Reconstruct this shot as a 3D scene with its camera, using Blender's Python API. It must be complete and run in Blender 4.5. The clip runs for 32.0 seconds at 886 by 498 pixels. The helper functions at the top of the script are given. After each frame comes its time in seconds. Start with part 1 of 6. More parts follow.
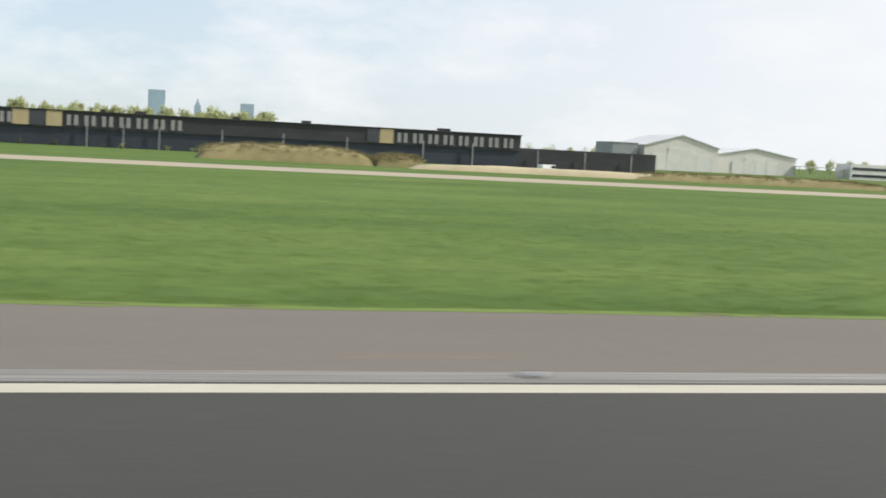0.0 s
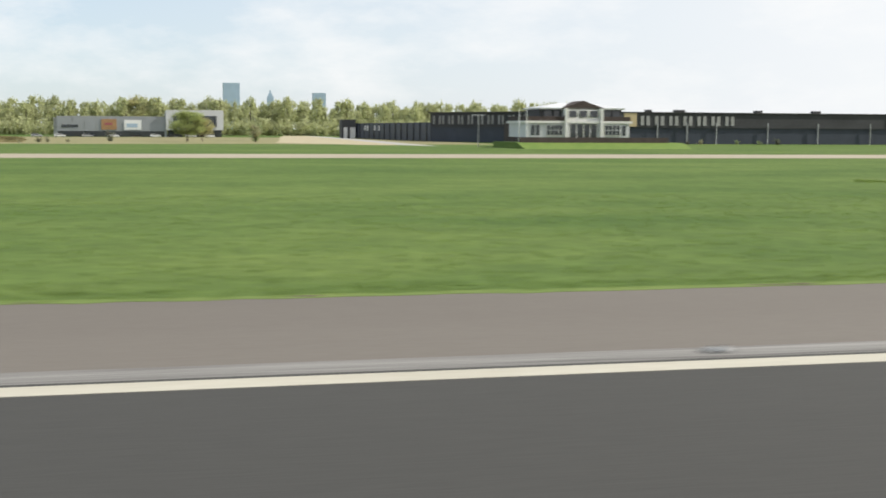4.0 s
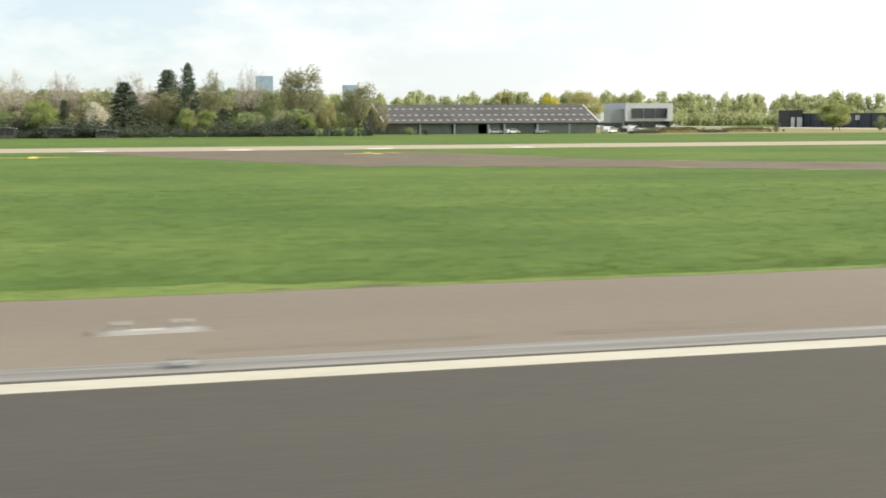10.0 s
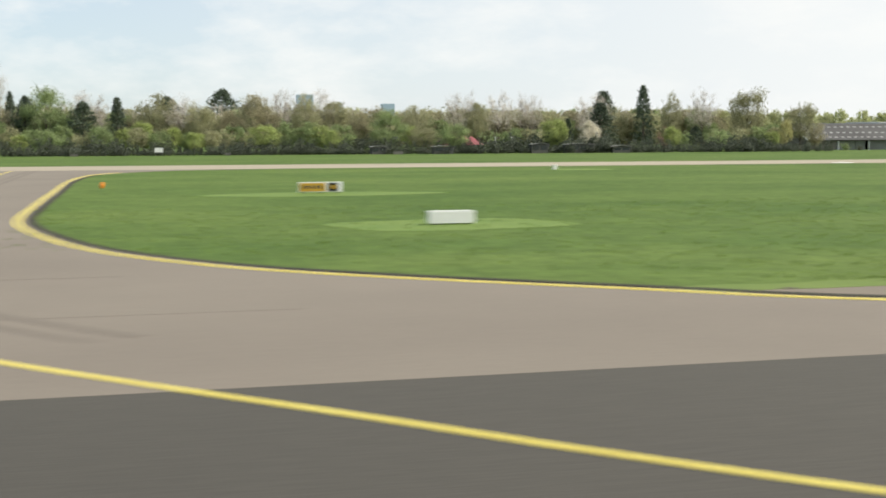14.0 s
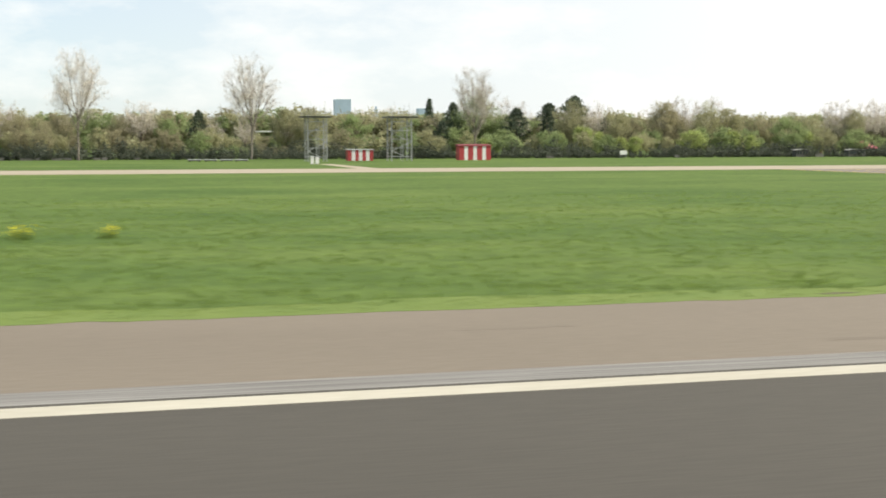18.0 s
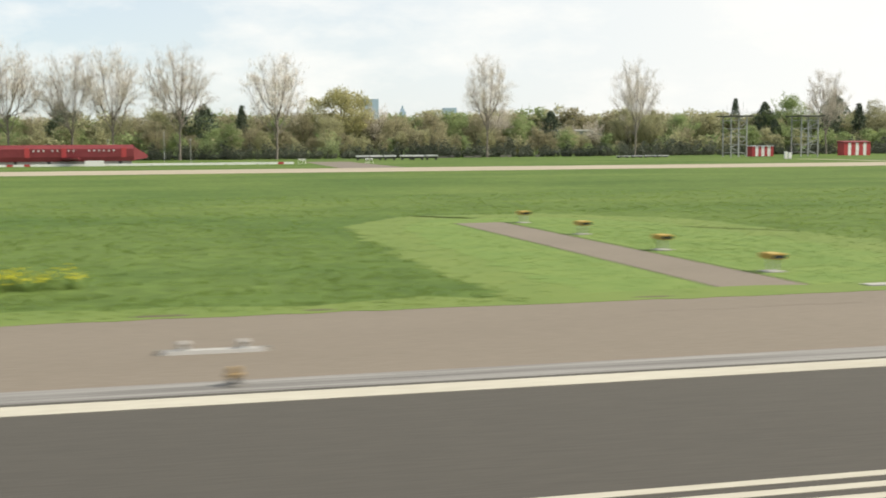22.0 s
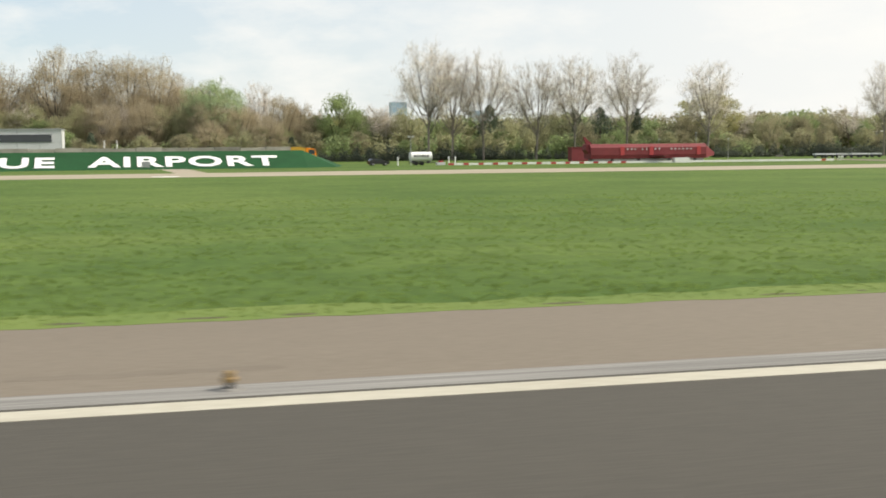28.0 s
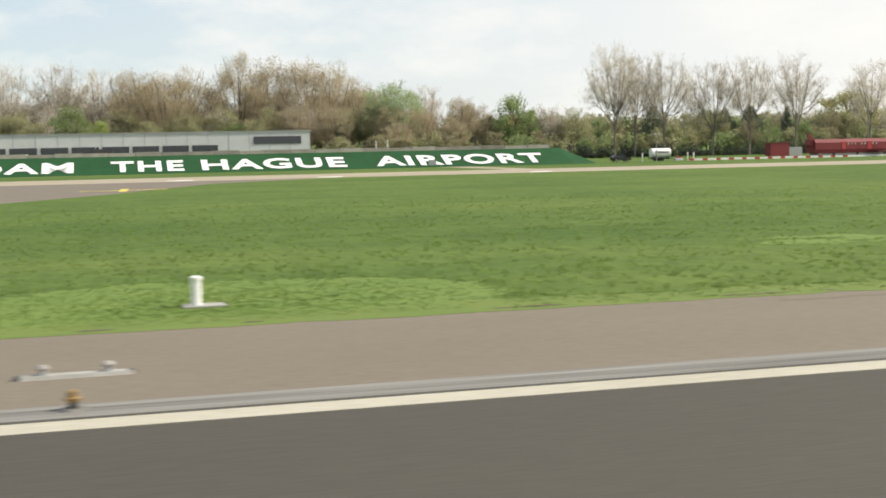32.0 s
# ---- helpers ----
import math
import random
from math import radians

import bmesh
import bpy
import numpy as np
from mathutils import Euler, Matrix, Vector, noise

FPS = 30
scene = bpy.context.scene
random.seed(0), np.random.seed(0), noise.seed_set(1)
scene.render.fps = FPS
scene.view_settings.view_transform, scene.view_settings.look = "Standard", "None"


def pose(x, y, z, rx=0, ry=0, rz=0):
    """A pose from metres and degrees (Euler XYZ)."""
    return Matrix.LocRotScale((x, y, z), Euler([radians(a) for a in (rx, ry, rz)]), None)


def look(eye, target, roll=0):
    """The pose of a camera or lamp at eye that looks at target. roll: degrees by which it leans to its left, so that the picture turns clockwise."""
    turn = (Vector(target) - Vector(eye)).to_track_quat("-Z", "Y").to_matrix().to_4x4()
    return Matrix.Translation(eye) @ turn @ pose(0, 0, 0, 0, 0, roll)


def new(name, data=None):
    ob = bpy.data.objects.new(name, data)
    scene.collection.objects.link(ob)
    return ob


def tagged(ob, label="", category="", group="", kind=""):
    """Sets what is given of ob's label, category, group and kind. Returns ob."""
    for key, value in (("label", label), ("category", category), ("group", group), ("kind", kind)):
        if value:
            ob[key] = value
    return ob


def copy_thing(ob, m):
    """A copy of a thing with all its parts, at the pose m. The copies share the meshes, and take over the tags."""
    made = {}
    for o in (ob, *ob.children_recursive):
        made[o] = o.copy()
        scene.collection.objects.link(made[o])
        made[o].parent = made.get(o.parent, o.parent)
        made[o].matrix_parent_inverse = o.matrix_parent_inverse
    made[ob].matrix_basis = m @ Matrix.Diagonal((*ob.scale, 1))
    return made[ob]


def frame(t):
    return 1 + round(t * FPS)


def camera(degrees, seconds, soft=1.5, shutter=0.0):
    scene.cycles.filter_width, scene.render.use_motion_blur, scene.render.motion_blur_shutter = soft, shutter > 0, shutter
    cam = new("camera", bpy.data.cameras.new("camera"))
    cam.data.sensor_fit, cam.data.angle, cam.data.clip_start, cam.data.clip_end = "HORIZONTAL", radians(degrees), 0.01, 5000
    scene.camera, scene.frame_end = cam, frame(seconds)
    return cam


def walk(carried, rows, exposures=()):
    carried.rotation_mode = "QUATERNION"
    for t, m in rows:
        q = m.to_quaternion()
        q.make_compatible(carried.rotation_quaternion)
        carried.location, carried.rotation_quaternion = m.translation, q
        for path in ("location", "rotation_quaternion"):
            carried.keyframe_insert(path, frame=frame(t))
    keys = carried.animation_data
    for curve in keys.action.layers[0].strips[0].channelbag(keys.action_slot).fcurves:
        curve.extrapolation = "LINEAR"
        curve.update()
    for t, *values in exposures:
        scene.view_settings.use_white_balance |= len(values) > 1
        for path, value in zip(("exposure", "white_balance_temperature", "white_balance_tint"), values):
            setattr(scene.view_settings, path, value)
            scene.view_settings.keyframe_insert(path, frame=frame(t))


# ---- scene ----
cam = camera(39.23, 32.0, soft=1.75, shutter=0.4)
PATH = [
    (0.0, pose(624.12, -0.53, 4.10, 85.435, -2.944, -14.426)),
    (0.5, pose(604.47, -0.20, 4.10, 85.374, -2.862, -13.770)),
    (1.0, pose(584.82, 0.07, 4.10, 85.428, -2.930, -13.311)),
    (1.5, pose(565.17, 0.02, 4.10, 85.263, -2.702, -13.079)),
    (2.0, pose(545.52, 0.03, 4.10, 85.074, -2.641, -12.875)),
    (2.5, pose(525.87, -0.01, 4.10, 84.984, -1.647, -12.834)),
    (3.0, pose(506.22, -0.06, 4.10, 84.778, -0.780, -12.954)),
    (3.5, pose(486.57, -0.07, 4.10, 84.548, -0.119, -13.132)),
    (5.5, pose(407.97, 0.15, 4.10, 84.418, -1.528, -12.979)),
    (6.0, pose(388.36, 0.26, 4.10, 84.197, -0.883, -12.810)),
    (6.5, pose(369.21, 0.21, 4.10, 84.194, -1.015, -12.715)),
    (7.0, pose(350.52, 0.17, 4.10, 84.214, -0.800, -13.533)),
    (7.5, pose(331.78, 0.24, 4.10, 83.609, -0.459, -13.755)),
    (8.0, pose(313.24, 0.25, 4.10, 83.761, -0.551, -13.924)),
    (8.5, pose(295.26, 0.15, 4.10, 84.243, -0.300, -13.925)),
    (9.0, pose(277.70, 0.12, 4.10, 84.532, 0.178, -14.149)),
    (9.5, pose(260.24, 0.08, 4.10, 84.330, 0.266, -14.357)),
    (10.0, pose(242.72, 0.02, 4.10, 84.066, 0.237, -14.534)),
    (10.5, pose(225.34, 0.01, 4.10, 84.441, 0.183, -14.625)),
    (11.0, pose(208.14, -0.01, 4.10, 84.573, 0.192, -14.527)),
    (11.5, pose(191.06, -0.01, 4.10, 85.058, 0.043, -14.161)),
    (12.0, pose(174.13, -0.02, 4.10, 84.961, 0.124, -14.114)),
    (12.5, pose(157.32, -0.04, 4.10, 84.810, 0.139, -14.112)),
    (13.0, pose(140.67, -0.03, 4.10, 84.767, 0.225, -14.218)),
    (13.5, pose(124.23, -0.04, 4.10, 85.045, 0.291, -14.392)),
    (14.0, pose(108.02, -0.05, 4.10, 84.908, 0.203, -14.472)),
    (14.5, pose(92.14, -0.08, 4.10, 84.935, 0.299, -14.645)),
    (15.0, pose(76.35, -0.11, 4.10, 84.891, 0.288, -14.758)),
    (15.5, pose(60.59, -0.17, 4.10, 85.119, 0.135, -14.826)),
    (17.5, pose(1.21, 0.06, 4.10, 85.044, -0.132, -14.422)),
    (18.0, pose(-12.67, 0.20, 4.10, 85.122, 0.083, -14.326)),
    (18.5, pose(-26.76, 0.26, 4.10, 84.950, 0.200, -14.288)),
    (19.0, pose(-40.45, 0.24, 4.10, 84.858, 0.134, -14.296)),
    (19.5, pose(-53.84, 0.19, 4.10, 84.891, 0.214, -14.202)),
    (20.0, pose(-66.93, 0.17, 4.10, 85.085, 0.113, -14.143)),
    (20.5, pose(-79.72, 0.11, 4.10, 85.093, 0.110, -14.181)),
    (21.0, pose(-92.20, -0.00, 4.10, 85.292, -0.120, -14.165)),
    (21.5, pose(-104.33, -0.02, 4.10, 84.941, 0.031, -14.280)),
    (22.0, pose(-116.11, -0.02, 4.10, 85.084, 0.364, -14.377)),
    (22.5, pose(-127.55, 0.03, 4.10, 85.077, 0.570, -14.464)),
    (23.0, pose(-138.69, 0.08, 4.10, 85.273, 0.232, -14.532)),
    (23.5, pose(-149.58, 0.07, 4.10, 85.258, 0.383, -14.542)),
    (24.0, pose(-160.23, 0.08, 4.10, 85.273, 0.460, -14.532)),
    (24.5, pose(-170.66, -0.04, 4.10, 85.184, 0.446, -14.428)),
    (25.0, pose(-180.87, -0.17, 4.10, 85.409, 0.378, -14.331)),
    (25.5, pose(-190.84, -0.28, 4.10, 85.313, 0.569, -14.254)),
    (27.5, pose(-227.74, 0.04, 4.10, 85.162, 0.522, -14.507)),
    (28.0, pose(-236.10, 0.07, 4.10, 85.215, 0.465, -14.600)),
    (28.5, pose(-244.21, 0.07, 4.10, 85.166, 0.650, -14.759)),
    (29.0, pose(-252.24, 0.14, 4.10, 85.295, 0.999, -14.977)),
    (29.5, pose(-260.07, 0.16, 4.10, 85.297, 1.282, -15.140)),
    (30.0, pose(-267.48, 0.16, 4.10, 85.558, 1.293, -15.269)),
    (30.5, pose(-274.37, 0.37, 4.10, 85.425, 1.323, -15.336)),
    (31.0, pose(-281.02, 0.51, 4.10, 85.410, 1.333, -15.360)),
    (31.5, pose(-287.51, 0.52, 4.10, 85.350, 1.202, -15.409)),
    (32.0, pose(-293.88, 0.55, 4.10, 85.267, 1.098, -15.543)),
]
EXPOSURES = [(0.0, 0.42, 6450, 10), (1.0, 0.73, 6500, 10), (2.0, 0.55, 6550, 10), (3.0, 0.44, 6550, 10), (3.5, 0.44, 6550, 10), (6.0, 0.50, 6450, 9), (7.0, 0.60, 6450, 8), (7.5, 0.85, 6600, 8), (8.0, 1.10, 6700, 8), (8.5, 0.85, 6800, 8), (9.0, 0.72, 6850, 8), (11.0, 0.56, 6700, 8), (13.0, 0.46, 6650, 8), (14.0, 0.45, 6650, 8),
             (18.0, 0.62, 6850, 9), (20.0, 0.64, 6900, 9), (23.0, 0.50, 6900, 9), (28.0, 0.47, 6900, 9), (32.0, 0.47, 6900, 9)]
walk(cam, PATH, EXPOSURES)

# ---- world, sun, exposure ----
world = bpy.data.worlds.new("world")
scene.world = world
world.use_nodes = True
_n = world.node_tree.nodes
_l = world.node_tree.links
_n.clear()
SUN_EL, SUN_AZ = radians(40), radians(103)      # azimuth from +y towards +x
sky = _n.new("ShaderNodeTexSky")
sky.sky_type = "NISHITA"
sky.sun_disc = False
sky.sun_elevation, sky.sun_rotation = SUN_EL, SUN_AZ
sky.air_density, sky.dust_density, sky.ozone_density = 1.0, 0.5, 3.0
sky_dim = _n.new("ShaderNodeVectorMath")
sky_dim.operation = "SCALE"
sky_dim.inputs[3].default_value = 0.13
_l.new(sky.outputs[0], sky_dim.inputs[0])
tc = _n.new("ShaderNodeTexCoord")
cmap = _n.new("ShaderNodeMapping")
cmap.inputs["Scale"].default_value = (1.0, 1.0, 2.6)
_l.new(tc.outputs["Generated"], cmap.inputs[0])
cn = _n.new("ShaderNodeTexNoise")
cn.inputs["Scale"].default_value, cn.inputs["Detail"].default_value, cn.inputs["Roughness"].default_value = 8.5, 8, 0.6
_l.new(cmap.outputs[0], cn.inputs["Vector"])
cr = _n.new("ShaderNodeValToRGB")
cr.color_ramp.elements[0].position, cr.color_ramp.elements[0].color = 0.45, (0.0, 0.0, 0.0, 1)
cr.color_ramp.elements[1].position, cr.color_ramp.elements[1].color = 0.72, (0.75, 0.75, 0.75, 1)
_l.new(cn.outputs["Fac"], cr.inputs[0])
# the haze thickens towards the sun's side of the sky
sd = _n.new("ShaderNodeVectorMath")
sd.operation = "DOT_PRODUCT"
sd.inputs[1].default_value = (math.sin(SUN_AZ), math.cos(SUN_AZ), 0.0)
_l.new(tc.outputs["Generated"], sd.inputs[0])
sdr = _n.new("ShaderNodeMapRange")
sdr.inputs["From Min"].default_value, sdr.inputs["From Max"].default_value = -0.35, 0.55
_l.new(sd.outputs["Value"], sdr.inputs["Value"])
hz = _n.new("ShaderNodeMapRange")
hz.inputs["From Min"].default_value, hz.inputs["From Max"].default_value = -0.30, 0.25
hz.inputs["To Min"].default_value, hz.inputs["To Max"].default_value = 0.68, 0.97
_l.new(sd.outputs["Value"], hz.inputs["Value"])
hadd = _n.new("ShaderNodeMath")
hadd.operation, hadd.use_clamp = "ADD", True
hadd.inputs[0].default_value = 0.0
_l.new(hz.outputs[0], hadd.inputs[1])
cmix = _n.new("ShaderNodeMix")
cmix.data_type = "RGBA"
_l.new(hadd.outputs[0], cmix.inputs["Factor"])
_l.new(sky_dim.outputs[0], cmix.inputs["A"])
hcol = _n.new("ShaderNodeMix")      # pale blue-grey haze away from the sun, white towards it
hcol.data_type = "RGBA"
hcol.inputs["A"].default_value, hcol.inputs["B"].default_value = (0.455, 0.525, 0.595, 1), (0.74, 0.745, 0.75, 1)
_l.new(sdr.outputs[0], hcol.inputs["Factor"])
_l.new(hcol.outputs["Result"], cmix.inputs["B"])
bg = _n.new("ShaderNodeBackground")
bg.inputs[1].default_value = 1.0
cloud = _n.new("ShaderNodeMix")     # soft white clouds drifting over the haze
cloud.data_type = "RGBA"
_l.new(cr.outputs[0], cloud.inputs["Factor"])
_l.new(cmix.outputs["Result"], cloud.inputs["A"])
cloud.inputs["B"].default_value = (0.73, 0.735, 0.735, 1)
_l.new(cloud.outputs["Result"], bg.inputs[0])
wo = _n.new("ShaderNodeOutputWorld")
_l.new(bg.outputs[0], wo.inputs[0])

sun = new("sun", bpy.data.lights.new("sun", "SUN"))
sun.data.energy, sun.data.angle, sun.data.color = 3.8, radians(0.6), (1.0, 0.95, 0.86)
_d = Vector((math.sin(SUN_AZ) * math.cos(SUN_EL), math.cos(SUN_AZ) * math.cos(SUN_EL), math.sin(SUN_EL)))
sun.matrix_world = look(_d * 300, (0, 0, 0))


# ---- materials ----
def mat(name, col, rough=0.8, var=0.25, s0=0.35, s1=7.0, bump=0.15, metal=0.0, col2=None, rnd=0.0, island=0.0, stretch=(1, 1, 1), spec=0.3, glow=0.0):
    """Two scales of variation in world space; rnd varies by object, island by loose piece."""
    m = bpy.data.materials.new(name)
    m.use_nodes = True
    n, l = m.node_tree.nodes, m.node_tree.links
    b = n["Principled BSDF"]
    b.inputs["Roughness"].default_value, b.inputs["Metallic"].default_value = rough, metal
    b.inputs["Specular IOR Level"].default_value = spec
    geo = n.new("ShaderNodeNewGeometry")
    mp = n.new("ShaderNodeMapping")
    mp.inputs["Scale"].default_value = stretch
    l.new(geo.outputs["Position"], mp.inputs[0])
    fac = []
    for s, d in ((s0, 5), (s1, 4)):
        t = n.new("ShaderNodeTexNoise")
        t.inputs["Scale"].default_value, t.inputs["Detail"].default_value = s, d
        l.new(mp.outputs[0], t.inputs["Vector"])
        fac.append(t)
    add = n.new("ShaderNodeMath")
    add.operation = "ADD"
    l.new(fac[0].outputs["Fac"], add.inputs[0])
    l.new(fac[1].outputs["Fac"], add.inputs[1])
    rp = n.new("ShaderNodeMapRange")
    rp.inputs["From Min"].default_value, rp.inputs["From Max"].default_value = 0.65, 1.35
    l.new(add.outputs[0], rp.inputs["Value"])
    mix = n.new("ShaderNodeMix")
    mix.data_type = "RGBA"
    l.new(rp.outputs[0], mix.inputs["Factor"])
    c2 = col2 if col2 else [min(1, c * (1 + var)) for c in col]
    c1 = col if col2 else [c * (1 - var) for c in col]
    mix.inputs["A"].default_value = (*c1, 1)
    mix.inputs["B"].default_value = (*c2, 1)
    out = mix.outputs["Result"]
    if rnd or island:
        hsv = n.new("ShaderNodeHueSaturation")
        l.new(out, hsv.inputs["Color"])
        if rnd:
            oi = n.new("ShaderNodeObjectInfo")
            src, amt = oi.outputs["Random"], rnd
        else:
            src, amt = geo.outputs["Random Per Island"], island
        r2 = n.new("ShaderNodeMapRange")
        r2.inputs["To Min"].default_value, r2.inputs["To Max"].default_value = 1 - amt, 1 + amt
        l.new(src, r2.inputs["Value"])
        l.new(r2.outputs[0], hsv.inputs["Value"])
        if rnd and island:
            r3 = n.new("ShaderNodeMapRange")
            r3.inputs["To Min"].default_value, r3.inputs["To Max"].default_value = 1 - island, 1 + island
            l.new(geo.outputs["Random Per Island"], r3.inputs["Value"])
            mu = n.new("ShaderNodeMath")
            mu.operation = "MULTIPLY"
            l.new(r2.outputs[0], mu.inputs[0])
            l.new(r3.outputs[0], mu.inputs[1])
            l.new(mu.outputs[0], hsv.inputs["Value"])
        out = hsv.outputs[0]
    l.new(out, b.inputs["Base Color"])
    if glow:                        # thin leaves let light through
        tr = n.new("ShaderNodeBsdfTranslucent")
        l.new(out, tr.inputs["Color"])
        ms = n.new("ShaderNodeMixShader")
        ms.inputs[0].default_value = glow
        l.new(b.outputs[0], ms.inputs[1])
        l.new(tr.outputs[0], ms.inputs[2])
        l.new(ms.outputs[0], n["Material Output"].inputs["Surface"])
    if bump:
        bp = n.new("ShaderNodeBump")
        bp.inputs["Strength"].default_value, bp.inputs["Distance"].default_value = bump, 0.02
        l.new(fac[1].outputs["Fac"], bp.inputs["Height"])
        l.new(bp.outputs[0], b.inputs["Normal"])
    return m


def grass_material():
    """Meadow: broad patches, mown streaks along the runway, clumps and fine blades."""
    m = bpy.data.materials.new("meadow_grass")
    m.use_nodes = True
    n, l = m.node_tree.nodes, m.node_tree.links
    b = n["Principled BSDF"]
    b.inputs["Roughness"].default_value = 0.9
    b.inputs["Specular IOR Level"].default_value = 0.1
    geo = n.new("ShaderNodeNewGeometry")

    def noise_at(scale, detail, stretch):
        mp = n.new("ShaderNodeMapping")
        mp.inputs["Scale"].default_value = stretch
        l.new(geo.outputs["Position"], mp.inputs[0])
        t = n.new("ShaderNodeTexNoise")
        t.inputs["Scale"].default_value, t.inputs["Detail"].default_value = scale, detail
        l.new(mp.outputs[0], t.inputs["Vector"])
        return t.outputs["Fac"]

    def ramp(src, p0, c0, p1, c1):
        r = n.new("ShaderNodeValToRGB")
        e = r.color_ramp.elements
        e[0].position, e[0].color, e[1].position, e[1].color = p0, (*c0, 1), p1, (*c1, 1)
        l.new(src, r.inputs[0])
        return r.outputs[0]

    def blend(kind, fac, a, c):
        mx = n.new("ShaderNodeMix")
        mx.data_type, mx.blend_type = "RGBA", kind
        mx.inputs["Factor"].default_value = fac
        l.new(a, mx.inputs["A"])
        l.new(c, mx.inputs["B"])
        return mx.outputs["Result"]

    base = ramp(noise_at(0.05, 5, (1, 1.6, 1)), 0.35, GRASS_A, 0.65, GRASS_B)
    clump = ramp(noise_at(0.42, 6, (1.0, 0.8, 1)), 0.36, (0.80, 0.82, 0.76), 0.64, (1.16, 1.14, 1.1))
    mid = ramp(noise_at(1.3, 5, (1.25, 0.7, 1)), 0.34, (0.66, 0.70, 0.62), 0.66, (1.25, 1.24, 1.18))
    fine = ramp(noise_at(5.0, 5, (1, 1, 1)), 0.3, (0.7, 0.72, 0.7), 0.7, (1.25, 1.25, 1.2))
    broad = ramp(noise_at(0.018, 4, (1, 2.2, 1)), 0.38, (0.90, 0.93, 0.90), 0.62, (1.10, 1.06, 1.08))
    out = blend("MULTIPLY", 1.0, base, broad)
    out = blend("MULTIPLY", 0.55, out, clump)
    out = blend("MULTIPLY", 0.5, out, mid)
    out = blend("MULTIPLY", 0.8, out, fine)
    l.new(out, b.inputs["Base Color"])
    bp = n.new("ShaderNodeBump")
    bp.inputs["Strength"].default_value, bp.inputs["Distance"].default_value = 0.4, 0.05
    l.new(noise_at(2.2, 6, (1, 1, 1)), bp.inputs["Height"])
    l.new(bp.outputs[0], b.inputs["Normal"])
    return m


GRASS_A, GRASS_B = (0.072, 0.120, 0.030), (0.106, 0.153, 0.041)
M = {}
M["grass"] = grass_material()
M["verge"] = mat("fresh_verge_grass", (0.094, 0.150, 0.028), 0.9, s0=0.4, s1=6, col2=(0.146, 0.192, 0.042), bump=0.6)
M["mown"] = mat("mown_grass", (0.090, 0.158, 0.028), 0.9, s0=0.5, s1=4, col2=(0.150, 0.208, 0.046), bump=0.5)
M["asphalt"] = mat("runway_asphalt", (0.056, 0.051, 0.043), 0.85, s0=0.10, s1=14, col2=(0.077, 0.070, 0.058), bump=0.3, stretch=(0.12, 1, 1))
M["shoulder"] = mat("old_shoulder_asphalt", (0.148, 0.124, 0.096), 0.9, s0=0.12, s1=10, col2=(0.200, 0.170, 0.134), bump=0.3, stretch=(0.25, 1, 1))
M["seam"] = mat("grey_seam_asphalt", (0.085, 0.080, 0.073), 0.8, s0=0.9, s1=5, col2=(0.29, 0.28, 0.262), bump=0.2, stretch=(0.05, 3, 1))
M["taxi"] = mat("taxiway_asphalt", (0.165, 0.140, 0.115), 0.9, s0=0.10, s1=8, col2=(0.215, 0.185, 0.150), bump=0.25)
M["pale"] = mat("pale_concrete", (0.288, 0.248, 0.184), 0.9, s0=0.10, s1=4, col2=(0.368, 0.320, 0.248), bump=0.2, stretch=(0.3, 1, 1))
M["oldtaxi"] = mat("weathered_asphalt", (0.065, 0.054, 0.041), 0.9, s0=0.4, s1=4, col2=(0.177, 0.143, 0.096), bump=0.3, stretch=(0.4, 1, 1))
M["white"] = mat("white_road_paint", (0.36, 0.335, 0.27), 0.75, s0=0.5, s1=9, col2=(0.47, 0.445, 0.37), bump=0.1, stretch=(0.3, 1, 1))
M["freshwhite"] = mat("fresh_white_road_paint", (0.80, 0.80, 0.79), 0.6, var=0.08, s0=0.5, s1=9)
M["tyre"] = mat("tyre_rubber_stain", (0.140, 0.118, 0.096), 0.9, s0=0.4, s1=5, col2=(0.185, 0.158, 0.130))
M["stain"] = mat("dark_shoulder_stain", (0.134, 0.112, 0.087), 0.9, s0=0.5, s1=6, col2=(0.180, 0.152, 0.120), stretch=(0.3, 1, 1))
M["fringe"] = mat("brown_edge_soil", (0.095, 0.080, 0.050), 0.95, var=0.3, s0=0.8, s1=8)
M["soil"] = mat("dark_soil", (0.035, 0.032, 0.020), 0.95, var=0.4, s0=0.5, s1=6)
M["yellow"] = mat("yellow_road_paint", (0.56, 0.45, 0.08), 0.7, s0=0.5, s1=7, col2=(0.68, 0.58, 0.14), bump=0.1)
M["redpaint"] = mat("red_road_paint", (0.55, 0.06, 0.04), 0.7, var=0.2)
# black is lifted towards grey to imitate haze over the far walls
M["blackwall"] = mat("haze_lifted_black_cladding", (0.045, 0.046, 0.049), 0.6, var=0.3, s0=0.1, s1=2, stretch=(1, 1, 3))
M["brick"] = mat("dark_brown_brick", (0.065, 0.050, 0.045), 0.85, var=0.3, s0=0.6, s1=5)
M["white_wall"] = mat("white_render_wall", (0.66, 0.65, 0.62), 0.7, var=0.1, s0=0.3, s1=3)
M["cream"] = mat("cream_panel", (0.46, 0.37, 0.22), 0.7, var=0.08, s0=0.4, s1=4)
M["greycl"] = mat("grey_metal_cladding", (0.29, 0.305, 0.32), 0.5, var=0.1, s0=0.3, s1=4, metal=0.2)
M["lightgrey"] = mat("light_grey_cladding", (0.54, 0.55, 0.56), 0.5, var=0.08, s0=0.2, s1=3)
